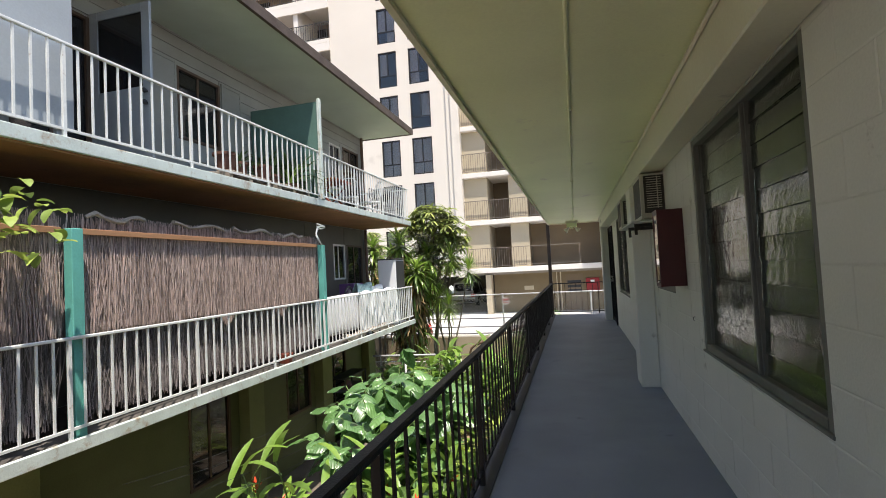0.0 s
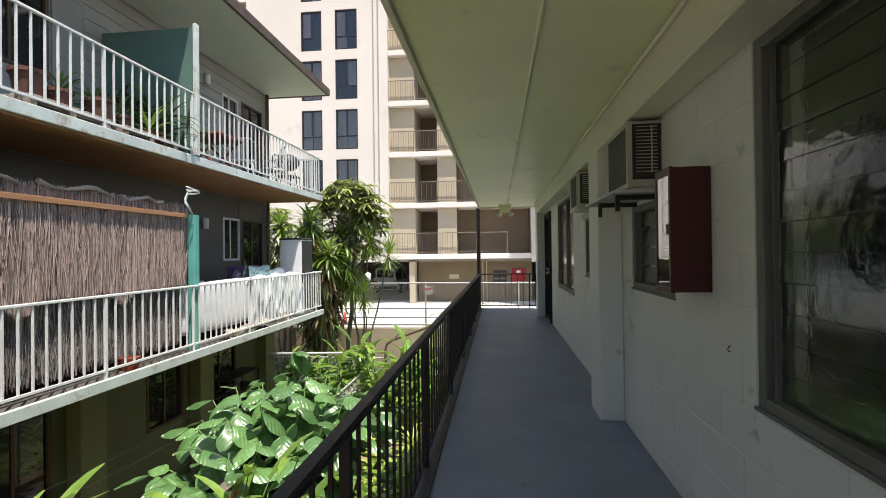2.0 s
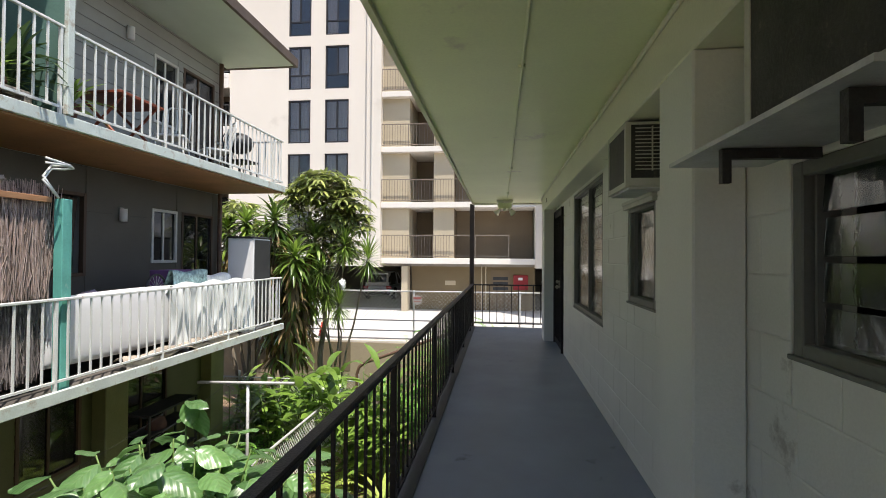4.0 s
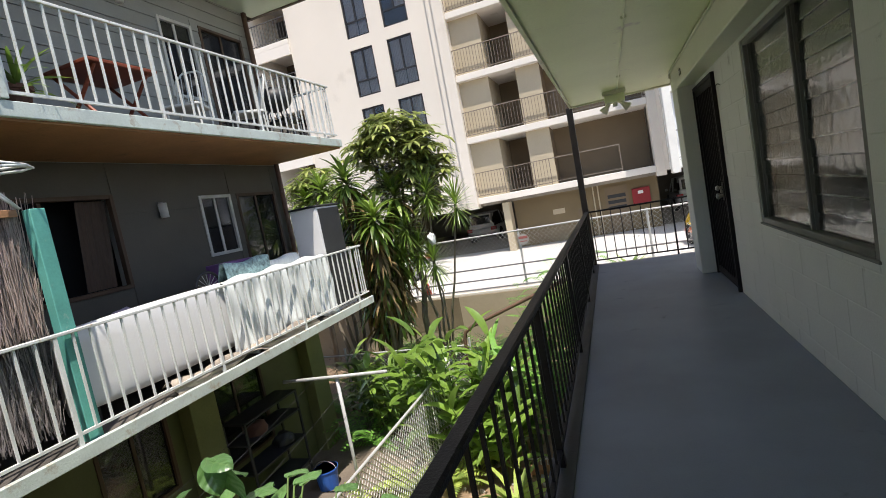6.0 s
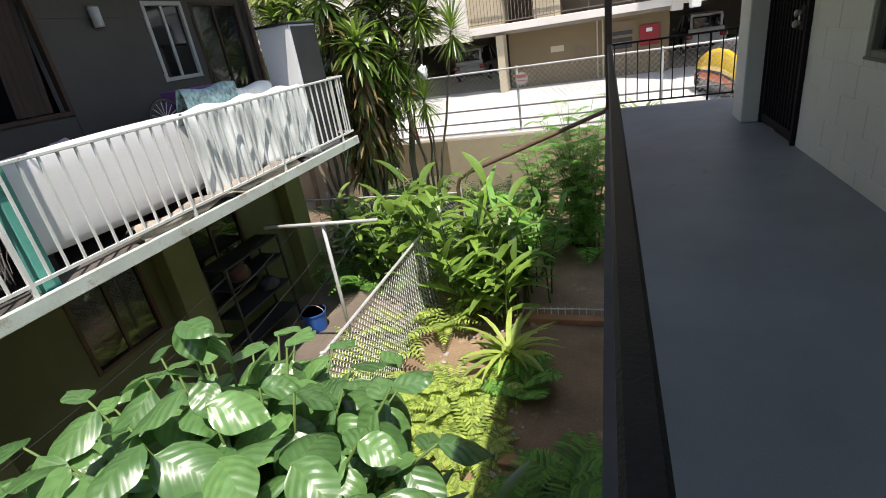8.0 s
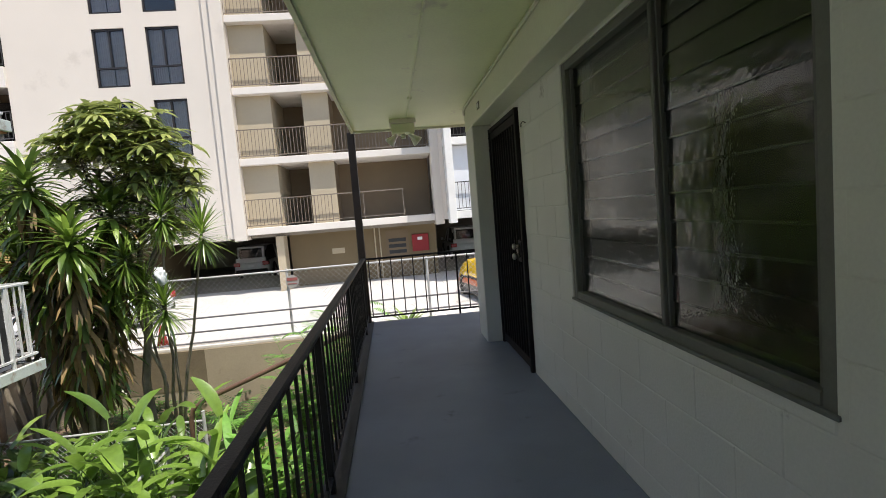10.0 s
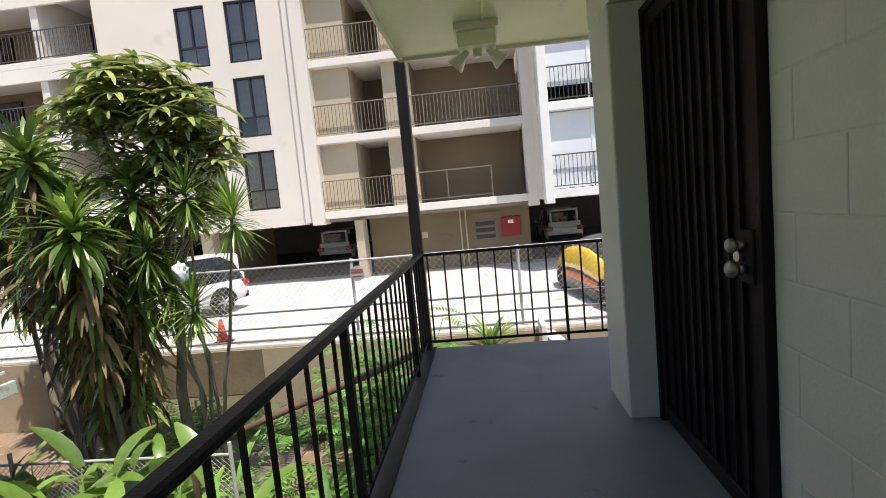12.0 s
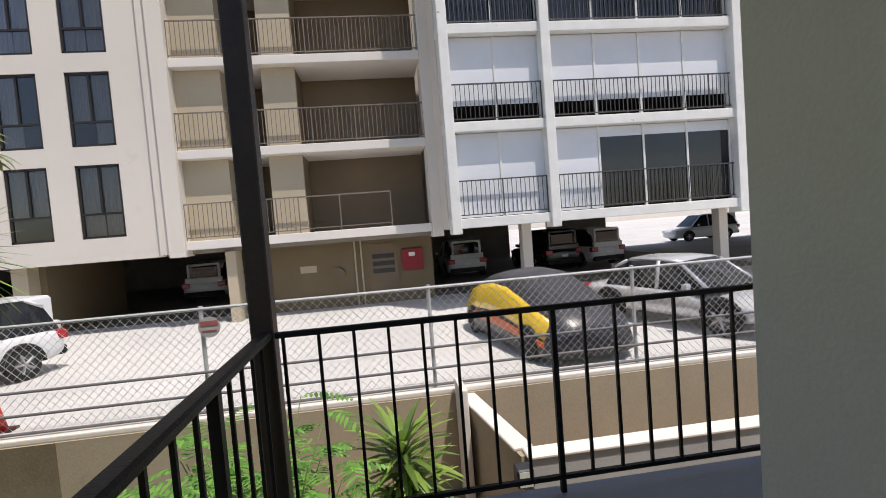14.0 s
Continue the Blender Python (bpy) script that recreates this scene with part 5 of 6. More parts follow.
def louvre_panel(y0, y1, z0, z1, label):
    """Pale wooden louvres in a frame beside a window."""
    bm = bmesh.new()
    for a, b, c, d in ((y0, y0 + 0.04, z0, z1), (y1 - 0.04, y1, z0, z1), (y0 + 0.04, y1 - 0.04, z0, z0 + 0.04), (y0 + 0.04, y1 - 0.04, z1 - 0.04, z1)):
        box(bm, -5.94, -5.9, a, b, c, d, bev=0.004)
    lp = setting("window_louvre", bm, M_SIDING, label, "window")
    me = mesh_of("slat", B(-0.006, 0.006, -(y1 - y0) / 2 + 0.04, (y1 - y0) / 2 - 0.04, -0.055, 0.055), M_SIDING)
    z = z0 + 0.1
    while z < z1 - 0.07:
        piece("slat", me, (-5.915, (y0 + y1) / 2, z), lp, rot=(0, 0.22, 0))
        z += 0.1


louvre_panel(7.3, 7.8, 2.9, 5.0, "pale louvred panel beside the dark upper window")
louvre_panel(8.86, 9.4, 2.9, 5.0, "pale louvred panel beside the dark upper window")

# open door on the upper balcony
od = thing("open_door", (-5.9, 6.35, 2.82), "grey-white half-glazed door standing open on upper balcony", "door")
bm = bmesh.new()
for a, b, c, d in ((-5.92, -5.79, 2.84, 5.05), (-5.07, -4.94, 2.84, 5.05), (-5.79, -5.07, 4.93, 5.05), (-5.79, -5.07, 2.84, 3.95)):
    box(bm, a, b, 6.33, 6.37, c, d, bev=0.004)
leaf_up = part("door_leaf", bm, M_GDOOR, od)
part("pane", B(-5.79, -5.07, 6.345, 6.355, 3.95, 4.93), M_GLASS, od)
for z in (3.72, 3.87):
    bm = bmesh.new()
    rod(bm, (-5.0, 6.33, z), (-5.0, 6.3, z), 0.014, 10)
    bmesh.ops.create_uvsphere(bm, u_segments=12, v_segments=8, radius=0.032, matrix=Matrix.Translation((-5.0, 6.285, z)))
    part("door_knob", bm, M_CHARC, leaf_up, "dark round knob", smooth=True)
bs = thing("board_screen", (-4.6, 3.9, 2.82), "tall grey-blue board screen inside the upper railing", "screen")
for y in (2.72, 3.885):
    part("board", B(-4.63, -4.59, y, y + 1.16, 2.95, 5.2, bev=0.006), M_GDOOR, bs)
for y in (2.75, 4.9):
    part("post", B(-4.68, -4.631, y, y + 0.06, 2.82, 5.3, bev=0.004), M_GDOOR, bs)

pt = thing("partition", (-5.15, 9.73, 2.82), "sea-green balcony partition with pale end post", "partition")
part("panel", B(-5.93, -4.46, 9.71, 9.75, 2.86, 4.74, bev=0.004), M_PARTN, pt)
part("post", B(-4.455, -4.4, 9.69, 9.77, 2.85, 4.79, bev=0.005), M_FASCIA, pt)


dp = random.Random(17)
for y, x, h, n in ((9.45, -4.95, 0.95, 34), (9.1, -5.2, 0.75, 30), (8.75, -5.05, 0.5, 24)):
    tp = thing("potted_palm", (x, y, 2.82), "dark leafy potted plant before the balcony partition", "plant", "partition plants")
    bm = bmesh.new()
    rod(bm, (x, y, 2.82), (x, y, 3.08), 0.1, 14, 0.14)
    part("pot", bm, M_CHARC, tp)
    bm = bmesh.new()
    for k in range(n):
        blade(bm, (x + dp.uniform(-0.05, 0.05), y + dp.uniform(-0.05, 0.05), 3.07 + 0.35 * h * dp.random()), dp.uniform(0, 6.28), dp.uniform(0.6, 1.4), h * dp.uniform(0.5, 0.9), 0.075, dp.uniform(0.5, 1.5), 5, 0.3)
    stuff(part("foliage", bm, L_DARKLEAF, tp, smooth=True))


# reed screens on the lower balcony
def reed_screen(y0, y1, seed, label):
    rs = thing("reed_screen", (-4.52, (y0 + y1) / 2, 0.05), label, "screen", "reed screens")
    r = random.Random(seed)

    def layer(name, x, zlo, zhi, material, width, ragged, hang):
        bm = bmesh.new()
        y = y0
        while y < y1:
            w = r.uniform(0.003, 0.0075) * width
            fringe = hang(y)
            a, b = zlo - fringe + r.uniform(-ragged, ragged), zhi + r.uniform(-0.05, 0.03)
            lean, bow = r.gauss(0, 0.055), r.uniform(-0.015, 0.015)
            if r.random() < 0.68:
                ln = (b - a) * r.uniform(0.2, 0.55)
                a += r.random() * (b - a - ln) if r.random() < 0.8 else 0.0
                b = a + ln
            x1 = x + r.uniform(-0.022, 0.022)
            n = 2
            left, right, back = [], [], []
            for i in range(n + 1):
                t = i / n
                yy, xx = y + lean * t + bow * math.sin(t * 3.1), x1 + bow * math.sin(t * 5)
                z = a + (b - a) * t
                left.append(bm.verts.new((xx, yy, z)))
                right.append(bm.verts.new((xx, yy + w, z)))
                back.append(bm.verts.new((xx - 0.006, yy + w / 2, z)))
            for i in range(n):
                bm.faces.new((left[i], right[i], right[i + 1], left[i + 1]))
                bm.faces.new((right[i], back[i], back[i + 1], right[i + 1]))
                bm.faces.new((back[i], left[i], left[i + 1], back[i + 1]))
            y += r.uniform(0.0008, 0.0019) * width
        ob = part(name, bm, material, rs)
        return tagged(ob, kind="stuff")

    def tongues(y):
        return sum(max(0, 0.17 - abs(y - c) * 0.75) for c in (y0 + (y1 - y0) * 0.46, y0 + (y1 - y0) * 0.74)) + 0.03

    layer("upper_reeds", -4.62, 0.97, 2.12, M_REED, 1.0, 0.03, tongues)
    layer("inner_reeds", -4.66, 1.0, 2.06, M_REED, 1.2, 0.03, lambda y: 0.0)
    layer("lower_reeds", -4.72, 0.12, 1.0, M_REEDLOW, 1.25, 0.06, lambda y: 0.0)
    part("batten", B(-4.585, -4.56, y0 + 0.03, y1 - 0.02, 1.93, 1.99, bev=0.004), M_BATTEN, rs, "orange-brown timber batten")
    bm = bmesh.new()
    for k in range(4):
        a = y0 + 0.1 + (y1 - y0 - 0.2) * k / 4
        b = a + (y1 - y0) / 4 - r.uniform(0.05, 0.5)
        pts = [(-4.6 + r.uniform(-0.02, 0.02), a + (b - a) * i / 7, 2.12 + 0.035 * math.sin(i * 1.3 + k) + r.uniform(-0.02, 0.02)) for i in range(8)]
        tube(bm, pts, [r.uniform(0.015, 0.03) for _ in pts], 6)
    part("top_pole", bm, M_BARK, rs, "weathered grey branches along the top")


reed_screen(5.05, 9.72, 3, "ragged dry reed screen hung inside the lower balcony railing")
reed_screen(1.2, 4.89, 8, "shaded dry reed screen hung inside the lower balcony railing")
for y in (4.91, 9.75):
    single("balcony_post", B(-4.595, -4.49, y, y + 0.12, -0.03, 1.98, bev=0.006), M_TURQ, "turquoise painted timber post on balcony edge", "post", "turquoise posts")
for i in range(2):
    pts = [(-4.45, 9.66, 1.975), (-4.47, 9.5, 2.14 + 0.04 * i), (-4.5, 9.62, 2.27 + 0.03 * i), (-4.5, 9.78, 2.29 + 0.04 * i), (-4.46, 9.84, 2.31), (-4.44, 9.78, 2.33), (-4.44, 9.5, 2.31 + 0.05 * i)]
    single("antenna_rod", tube(bmesh.new(), pts, 0.012, 8), M_RAILW, "bent white metal clothes rod above the reed screen", "rod", smooth=True)

# white board and cloths behind the lower railing
bm = bmesh.new()
outl = []
for i in range(41):
    t = i / 40
    y = 9.82 + 4.05 * t
    h = 0.42 * (min(1, (math.sin(math.pi * min(1, t * 0.5 + 0.32))) ** 0.6)) * (1 - max(0, (t - 0.86) / 0.14) ** 2.2)
    outl.append((y, 0.54, max(0.02, h)))
for x0, x1 in ((-4.83, -4.73),):
    rings = []
    for y, zc, h in outl:
        ring = []
        for k in range(14):
            a = k * math.tau / 14
            ring.append(bm.verts.new(((x0 + x1) / 2 + 0.05 * math.copysign(abs(math.cos(a)) ** 0.5, math.cos(a)), y, zc + h * math.copysign(abs(math.sin(a)) ** 0.8, math.sin(a)))))
        rings.append(ring)
    for a, b in zip(rings, rings[1:]):
        for k in range(14):
            bm.faces.new((a[k], a[(k + 1) % 14], b[(k + 1) % 14], b[k]))
    bm.faces.new(rings[0][::-1])
    bm.faces.new(rings[-1])
pb = single("paddle_board", bm, M_BOARD, "long white paddle board on its edge behind railing", "board", smooth=True)
part("printed_bars", box(box(B(-4.726, -4.718, 12.0, 12.035, 0.3, 0.5), -4.726, -4.718, 12.06, 12.16, 0.52, 0.62, bev=0.002), -4.726, -4.718, 12.0, 12.03, 0.2, 0.27), M_CHARC, pb, "dark printed marks")


def draped(name, y0, y1, x, z0, z1, amp, waves, material, label, seed, back=0.25):
    """Cloth over the railing: folds on the outer side and a short flap behind."""
    r = random.Random(seed)
    bm = bmesh.new()
    n, m = int((y1 - y0) / 0.022), 14
    ph = [r.uniform(0, 6) for _ in range(4)]
    grid = []
    for i in range(n + 1):
        y = y0 + (y1 - y0) * i / n
        col = []
        f = amp * (math.sin(y * waves + ph[0]) + 0.6 * math.sin(y * waves * 1.9 + ph[1]) + 0.3 * math.sin(y * waves * 4.1 + ph[2]))
        zb = z0 + 0.05 * math.sin(y * 3.1 + ph[3]) + 0.03 * math.sin(y * 11 + ph[1])
        for j in range(m + 1):
            t = j / m
            if t < 0.75:
                q = t / 0.75
                col.append(bm.verts.new((x + f * (1 - q) ** 0.6 + 0.012 * math.sin(q * 9 + y * 7), y + 0.03 * math.sin(q * 4 + ph[2] + y * 5), zb + (z1 - zb) * q)))
            else:
                q = (t - 0.75) / 0.25
                col.append(bm.verts.new((x - 0.16 * q, y, z1 + 0.03 * math.sin(q * 3.1) - back * max(0, q - 0.4) + 0.02 * math.sin(y * 9))))
        grid.append(col)
    for a, b in zip(grid, grid[1:]):
        for j in range(m):
            bm.faces.new((a[j], b[j], b[j + 1], a[j + 1]))
    ob = single(name, bm, material, label, "cloth", "cloths on the railing", smooth=True)
    so = ob.modifiers.new("thick", "SOLIDIFY")
    so.thickness = 0.006
    return ob


draped("draped_sheet", 11.7, 13.9, -4.6, 0.03, 0.95, 0.068, 13.0, M_CLOTH, "pale striped bed sheet draped behind the railing", 5)
draped("draped_towel", 12.0, 12.9, -4.84, 0.5, 1.13, 0.03, 9.0, M_TEALCLOTH, "teal and white striped towel heaped on the board", 9, 0.4)
draped("draped_towel", 12.9, 13.6, -4.86, 0.5, 1.05, 0.03, 11.0, M_CLOTH, "crumpled pale towel lying over the board", 12, 0.4)
draped("floor_cloth", 10.6, 13.2, -4.46, -0.02, 0.1, 0.012, 8.0, M_BARK, "crumpled pale sheet stuffed along the balcony edge", 21, 0.05)

cab = thing("tall_cabinet", (-4.86, 14.3, -0.03), "tall white and charcoal plastic cabinet at balcony end", "cabinet")
part("body", B(-5.12, -4.6, 13.96, 14.64, -0.03, 1.72, bev=0.02), M_BOARD, cab)
part("door", B(-4.599, -4.585, 13.99, 14.61, 0.02, 1.69, bev=0.004), M_CHARC, cab, "charcoal door")
part("lid", B(-5.14, -4.58, 13.94, 14.66, 1.72, 1.755, bev=0.012), M_CHARC, cab)

# loose things on the lower balcony
bx = thing("storage_box", (-5.3, 12.6, -0.03), "purple picture box on a dark bin", "box")
part("bin", B(-5.55, -5.05, 12.3, 12.95, -0.03, 0.85, bev=0.02), M_CHARC, bx)
part("card", B(-5.5, -5.1, 12.35, 12.9, 0.85, 1.15, bev=0.01), M_PURPLE, bx)
part("picture", B(-5.098, -5.09, 12.42, 12.84, 0.9, 1.1), M_PINK, bx)
fan = thing("wheel", (-5.0, 11.85, 0.8), "small spoked wheel leaning behind the white board", "wheel")
bm = bmesh.new()
pts = [(-5.0, 11.85 + 0.2 * math.cos(a * math.tau / 24), 0.9 + 0.2 * math.sin(a * math.tau / 24)) for a in range(25)]
tube(bm, pts, 0.018, 6)
part("tyre", bm, M_CHARC, fan, smooth=True)
for k in range(8):
    bm = bmesh.new()
    a = k * math.tau / 16
    rod(bm, (-5.0, 11.85 - 0.19 * math.cos(a), 0.9 - 0.19 * math.sin(a)), (-5.0, 11.85 + 0.19 * math.cos(a), 0.9 + 0.19 * math.sin(a)), 0.004, 5)
    part("spoke", bm, M_GALV, fan)
part("stand", B(-5.1, -4.9, 11.7, 12.0, -0.03, 0.71, bev=0.01), M_CHARC, fan)


def heap(name, x, y, z, r, material, label, seed):
    bm = bmesh.new()
    bmesh.ops.create_icosphere(bm, subdivisions=3, radius=r)
    for v in bm.verts:
        n1 = noise.noise(v.co * 5 / r * 0.3 + Vector((seed, 0, 0)))
        n2 = noise.noise(v.co * 14 / r * 0.3 + Vector((0, seed, 0)))
        v.co *= 1 + 0.35 * n1 + 0.14 * n2
        v.co.z = max(v.co.z, -r * 0.5) * 0.8
        v.co += Vector((x, y, z + r * 0.4))
    return single(name, bm, material, label, "clothes", smooth=True)


st = single("bench", box(box(box(B(-5.5, -4.8, 10.0, 11.5, 0.6, 0.66, bev=0.01), -5.45, -5.38, 10.05, 10.12, -0.03, 0.6), -4.92, -4.85, 10.05, 10.12, -0.03, 0.6), -5.2, -5.1, 11.35, 11.42, -0.03, 0.6), M_CHARC, "dark bench on the lower balcony", "bench")
heap("clothes_heap", -5.0, 10.65, 0.66, 0.22, M_PINK, "heap of lilac clothes on the bench", 4)
heap("clothes_heap", -5.1, 11.1, 0.66, 0.18, M_TEALCLOTH, "heap of teal clothes on the bench", 7)
single("red_pot", rod(b := bmesh.new(), (-4.62, 8.6, -0.03), (-4.62, 8.6, 0.12), 0.1, 14, 0.13) and b, M_REDWOOD, "small red pot on the balcony floor", "pot")

# upper balcony things
tb = thing("folding_table", (-5.0, 11.0, 2.82), "red-brown folding wooden table on the upper balcony", "table")
part("tabletop", B(-5.35, -4.65, 10.7, 11.5, 3.42, 3.46, bev=0.008), M_REDWOOD, tb)
for y in (10.8, 11.4):
    for s in (-1, 1):
        bm = bmesh.new()
        rod(bm, (-5.0 - s * 0.3, y, 2.83), (-5.0 + s * 0.3, y, 3.42), 0.02, 6)
        part("leg", bm, M_REDWOOD, tb)


def patio_chair(x, y, material, label, turn=0.0):
    ch = thing("patio_chair", (x, y, 2.82), label, "chair", "upper balcony chairs")
    part("seat", B(x - 0.22, x + 0.22, y - 0.22, y + 0.22, 3.22, 3.26, bev=0.01), material, ch)
    bm = bmesh.new()
    tube(bm, [(x - 0.2, y + 0.2, 3.25), (x - 0.2, y + 0.3, 3.7), (x - 0.1, y + 0.33, 3.8), (x + 0.1, y + 0.33, 3.8), (x + 0.2, y + 0.3, 3.7), (x + 0.2, y + 0.2, 3.25)], 0.014, 7)
    part("back_frame", bm, material, ch, smooth=True)
    for i in range(5):
        bm = bmesh.new()
        rod(bm, (x - 0.13 + 0.065 * i, y + 0.21, 3.25), (x - 0.13 + 0.065 * i, y + 0.325, 3.78), 0.007, 5)
        part("slat", bm, material, ch)
    for a in (-0.19, 0.19):
        for b in (-0.19, 0.19):
            bm = bmesh.new()
            rod(bm, (x + a * 1.1, y + b * 1.1, 2.822), (x + a, y + b, 3.22), 0.014, 6)
            part("leg", bm, material, ch)
    ch.rotation_euler.z = turn
    return ch


patio_chair(-5.1, 12.3, M_RAILW, "white wire patio chair on the upper balcony", 0.4)
patio_chair(-5.0, 13.3, M_RAILW, "white wire patio chair beside the railing", -0.7)
patio_chair(-5.05, 14.3, M_CHARC, "dark patio chair at the balcony end", 1.4)
gr = thing("grill", (-5.1, 14.05, 2.82), "black kettle grill with folded side shelf", "grill")
bm = bmesh.new()
bmesh.ops.create_uvsphere(bm, u_segments=16, v_segments=10, radius=0.26, matrix=Matrix.Translation((-4.85, 13.85, 3.5)) @ Matrix.Diagonal((1, 1, 0.75, 1)))
part("bowl", bm, M_CHARC, gr, smooth=True)
for a in range(3):
    bm = bmesh.new()
    rod(bm, (-4.85 + 0.24 * math.cos(a * 2.1), 13.85 + 0.24 * math.sin(a * 2.1), 2.822), (-4.85 + 0.14 * math.cos(a * 2.1), 13.85 + 0.14 * math.sin(a * 2.1), 3.4), 0.012, 6)
    part("leg", bm, M_CHARC, gr)


def pot(x, y, z, r, h, label, material=M_TERRA):
    bm = bmesh.new()
    rod(bm, (x, y, z), (x, y, z + h), r * 0.7, 16, r)
    rod(bm, (x, y, z + h - 0.03), (x, y, z + h + 0.01), r * 1.08, 16)
    return single("plant_pot", bm, material, label, "pot", "plant pots")


for k, (y, r, h) in enumerate(((7.4, 0.16, 0.28), (7.85, 0.13, 0.24), (8.3, 0.15, 0.26), (8.75, 0.12, 0.2), (9.15, 0.14, 0.24), (10.05, 0.16, 0.25))):
    pot(-4.72 - 0.1 * (k % 2), y, 2.97 if k < 4 else 2.82, r, h, "terracotta plant pot on the upper balcony")
for y in (7.2, 8.4):
    pl = thing("pallet", (-4.75, y + 0.45, 2.82), "low pale timber pallet carrying plant pots", "pallet", "pallets")
    for i in range(4):
        part("slat", B(-4.98 + 0.13 * i, -4.88 + 0.13 * i, y, y + 1.0, 2.93, 2.97, bev=0.003), M_BARK, pl)
    for yy in (y, y + 0.45, y + 0.92):
        part("bearer", B(-4.98, -4.5, yy, yy + 0.08, 2.822, 2.93), M_BARK, pl)

# ground storey things and clothes line
sf = thing("shelf_rack", (-5.6, 12.8, -2.75), "dark metal shelf rack against the ground storey wall", "shelf")
for x in (-5.85, -5.45):
    for y in (12.3, 13.5):
        part("upright", B(x, x + 0.03, y, y + 0.03, -2.75, -1.15), M_CHARC, sf)
for z in (-2.4, -1.95, -1.5, -1.18):
    part("shelf", B(-5.85, -5.42, 12.3, 13.53, z, z + 0.025), M_CHARC, sf)
heap("rag", -5.6, 12.7, -1.49, 0.16, M_TERRA, "rust coloured rags on the shelf rack", 3)
heap("rag", -5.6, 13.2, -1.92, 0.16, M_CHARC, "dark bundle on the shelf rack", 5)
bk = thing("bucket", (-5.0, 13.3, -2.75), "blue plastic bucket on the ground", "bucket")
bm = bmesh.new()
rod(bm, (-5.0, 13.3, -2.75), (-5.0, 13.3, -2.4), 0.15, 18, 0.19)
rod(bm, (-5.0, 13.3, -2.42), (-5.0, 13.3, -2.4), 0.2, 18)
part("body", bm, M_BLUE, bk)
part("handle", tube(bmesh.new(), [(-5.0 + 0.19 * math.cos(a * math.pi / 8), 13.3, -2.41 + 0.12 * math.sin(a * math.pi / 8)) for a in range(9)], 0.005, 6), M_GALV, bk)
cl = thing("clothes_line", (-3.95, 12.6, -2.75), "grey pipe T-post with drooping clothes lines", "clothes line")
bm = bmesh.new()
rod(bm, (-3.95, 12.6, -2.75), (-3.95, 12.6, -0.66), 0.025, 10)
part("post", bm, M_GALV, cl, smooth=True)
bm = bmesh.new()
rod(bm, (-4.75, 12.5, -0.64), (-3.2, 12.65, -0.64), 0.024, 10)
part("crossbar", bm, M_GALV, cl, smooth=True)
for k, x in enumerate((-4.6, -4.25, -3.65, -3.3)):
    part("line", tube(bmesh.new(), [(x + 0.02 * i, 12.55 - 0.9 * i, -0.63 - 0.09 * i * (8 - i) / 4) for i in range(9)], 0.0022, 5), M_CHARC, cl)

# ---- fences, lot and cars ----
def chain_link(bm, a, b, z0, z1, pitch, r):
    """Two sets of slanting wires in the plane from a to b, triangular in section."""
    a, b = Vector((*a, 0)), Vector((*b, 0))
    u, length, h = (b - a).normalized(), (b - a).length, z1 - z0
    nrm = Vector((-u.y, u.x, 0))
    for s in (0, 1):
        k = -h
        while k < length:
            s0, s1 = max(0.0, k), min(length, k + h)
            za, zb = (z0 + s0 - k, z0 + s1 - k) if s == 0 else (z1 - (s0 - k), z1 - (s1 - k))
            p, q = a + u * s0 + Vector((0, 0, za)), a + u * s1 + Vector((0, 0, zb))
            d = (q - p).normalized()
            v, w = nrm, d.cross(nrm)
            rings = [[bm.verts.new(c + (v * math.cos(t) + w * math.sin(t)) * r + nrm * (0.003 * (1 - 2 * s))) for t in (0.5, 2.6, 4.7)] for c in (p, q)]
            for i in range(3):
                bm.faces.new((rings[0][i], rings[0][(i + 1) % 3], rings[1][(i + 1) % 3], rings[1][i]))
            k += pitch
    return bm


fence = thing("chain_link_fence", (0, 20.2, -1.22), "galvanised chain-link fence on top of the retaining wall", "fence")
stuff(part("mesh", chain_link(bmesh.new(), (-24, 20.2), (16, 20.2), -1.2, 0.3, 0.125, 0.0036), M_ZINC, fence))
bm = bmesh.new()
rod(bm, (-24, 20.2, 0.3), (16, 20.2, 0.3), 0.022, 8)
part("top_rail", bm, M_GALV, fence)
for z in (-0.6, -0.92, -1.17):
    bm = bmesh.new()
    rod(bm, (-24, 20.16, z), (16, 20.16, z), 0.021, 8)
    part("wire", bm, M_DARKPIPE, fence)
fp = mesh_of("post", (lambda b: (rod(b, (0, 0, 0), (0, 0, 1.56), 0.03, 10), b)[1])(bmesh.new()), M_GALV)
for k in range(-6, 5):
    piece("post", fp, (-2.62 + 3.26 * k, 20.22, -1.22), fence)
sg = thing("fence_sign", (-2.5, 20.14, -0.05), "small red and white notice on the fence", "sign")
bm = bmesh.new()
rod(bm, (-2.5, 20.142, 0.04), (-2.5, 20.15, 0.04), 0.15, 20)
part("plate", bm, M_CONC, sg)
part("band", B(-2.62, -2.38, 20.136, 20.141, 0.06, 0.13), M_FADED, sg)
part("bar", B(-2.6, -2.4, 20.136, 20.141, -0.02, 0.0), M_FADED, sg)

gf = thing("garden_fence", (-3.2, 10.0, -2.75), "galvanised chain-link garden fence with pipe top", "fence")
stuff(part("mesh", chain_link(bmesh.new(), (-3.2, 5.0), (-3.2, 15.0), -2.72, -1.38, 0.09, 0.0048), M_ZINC, gf))
bm = bmesh.new()
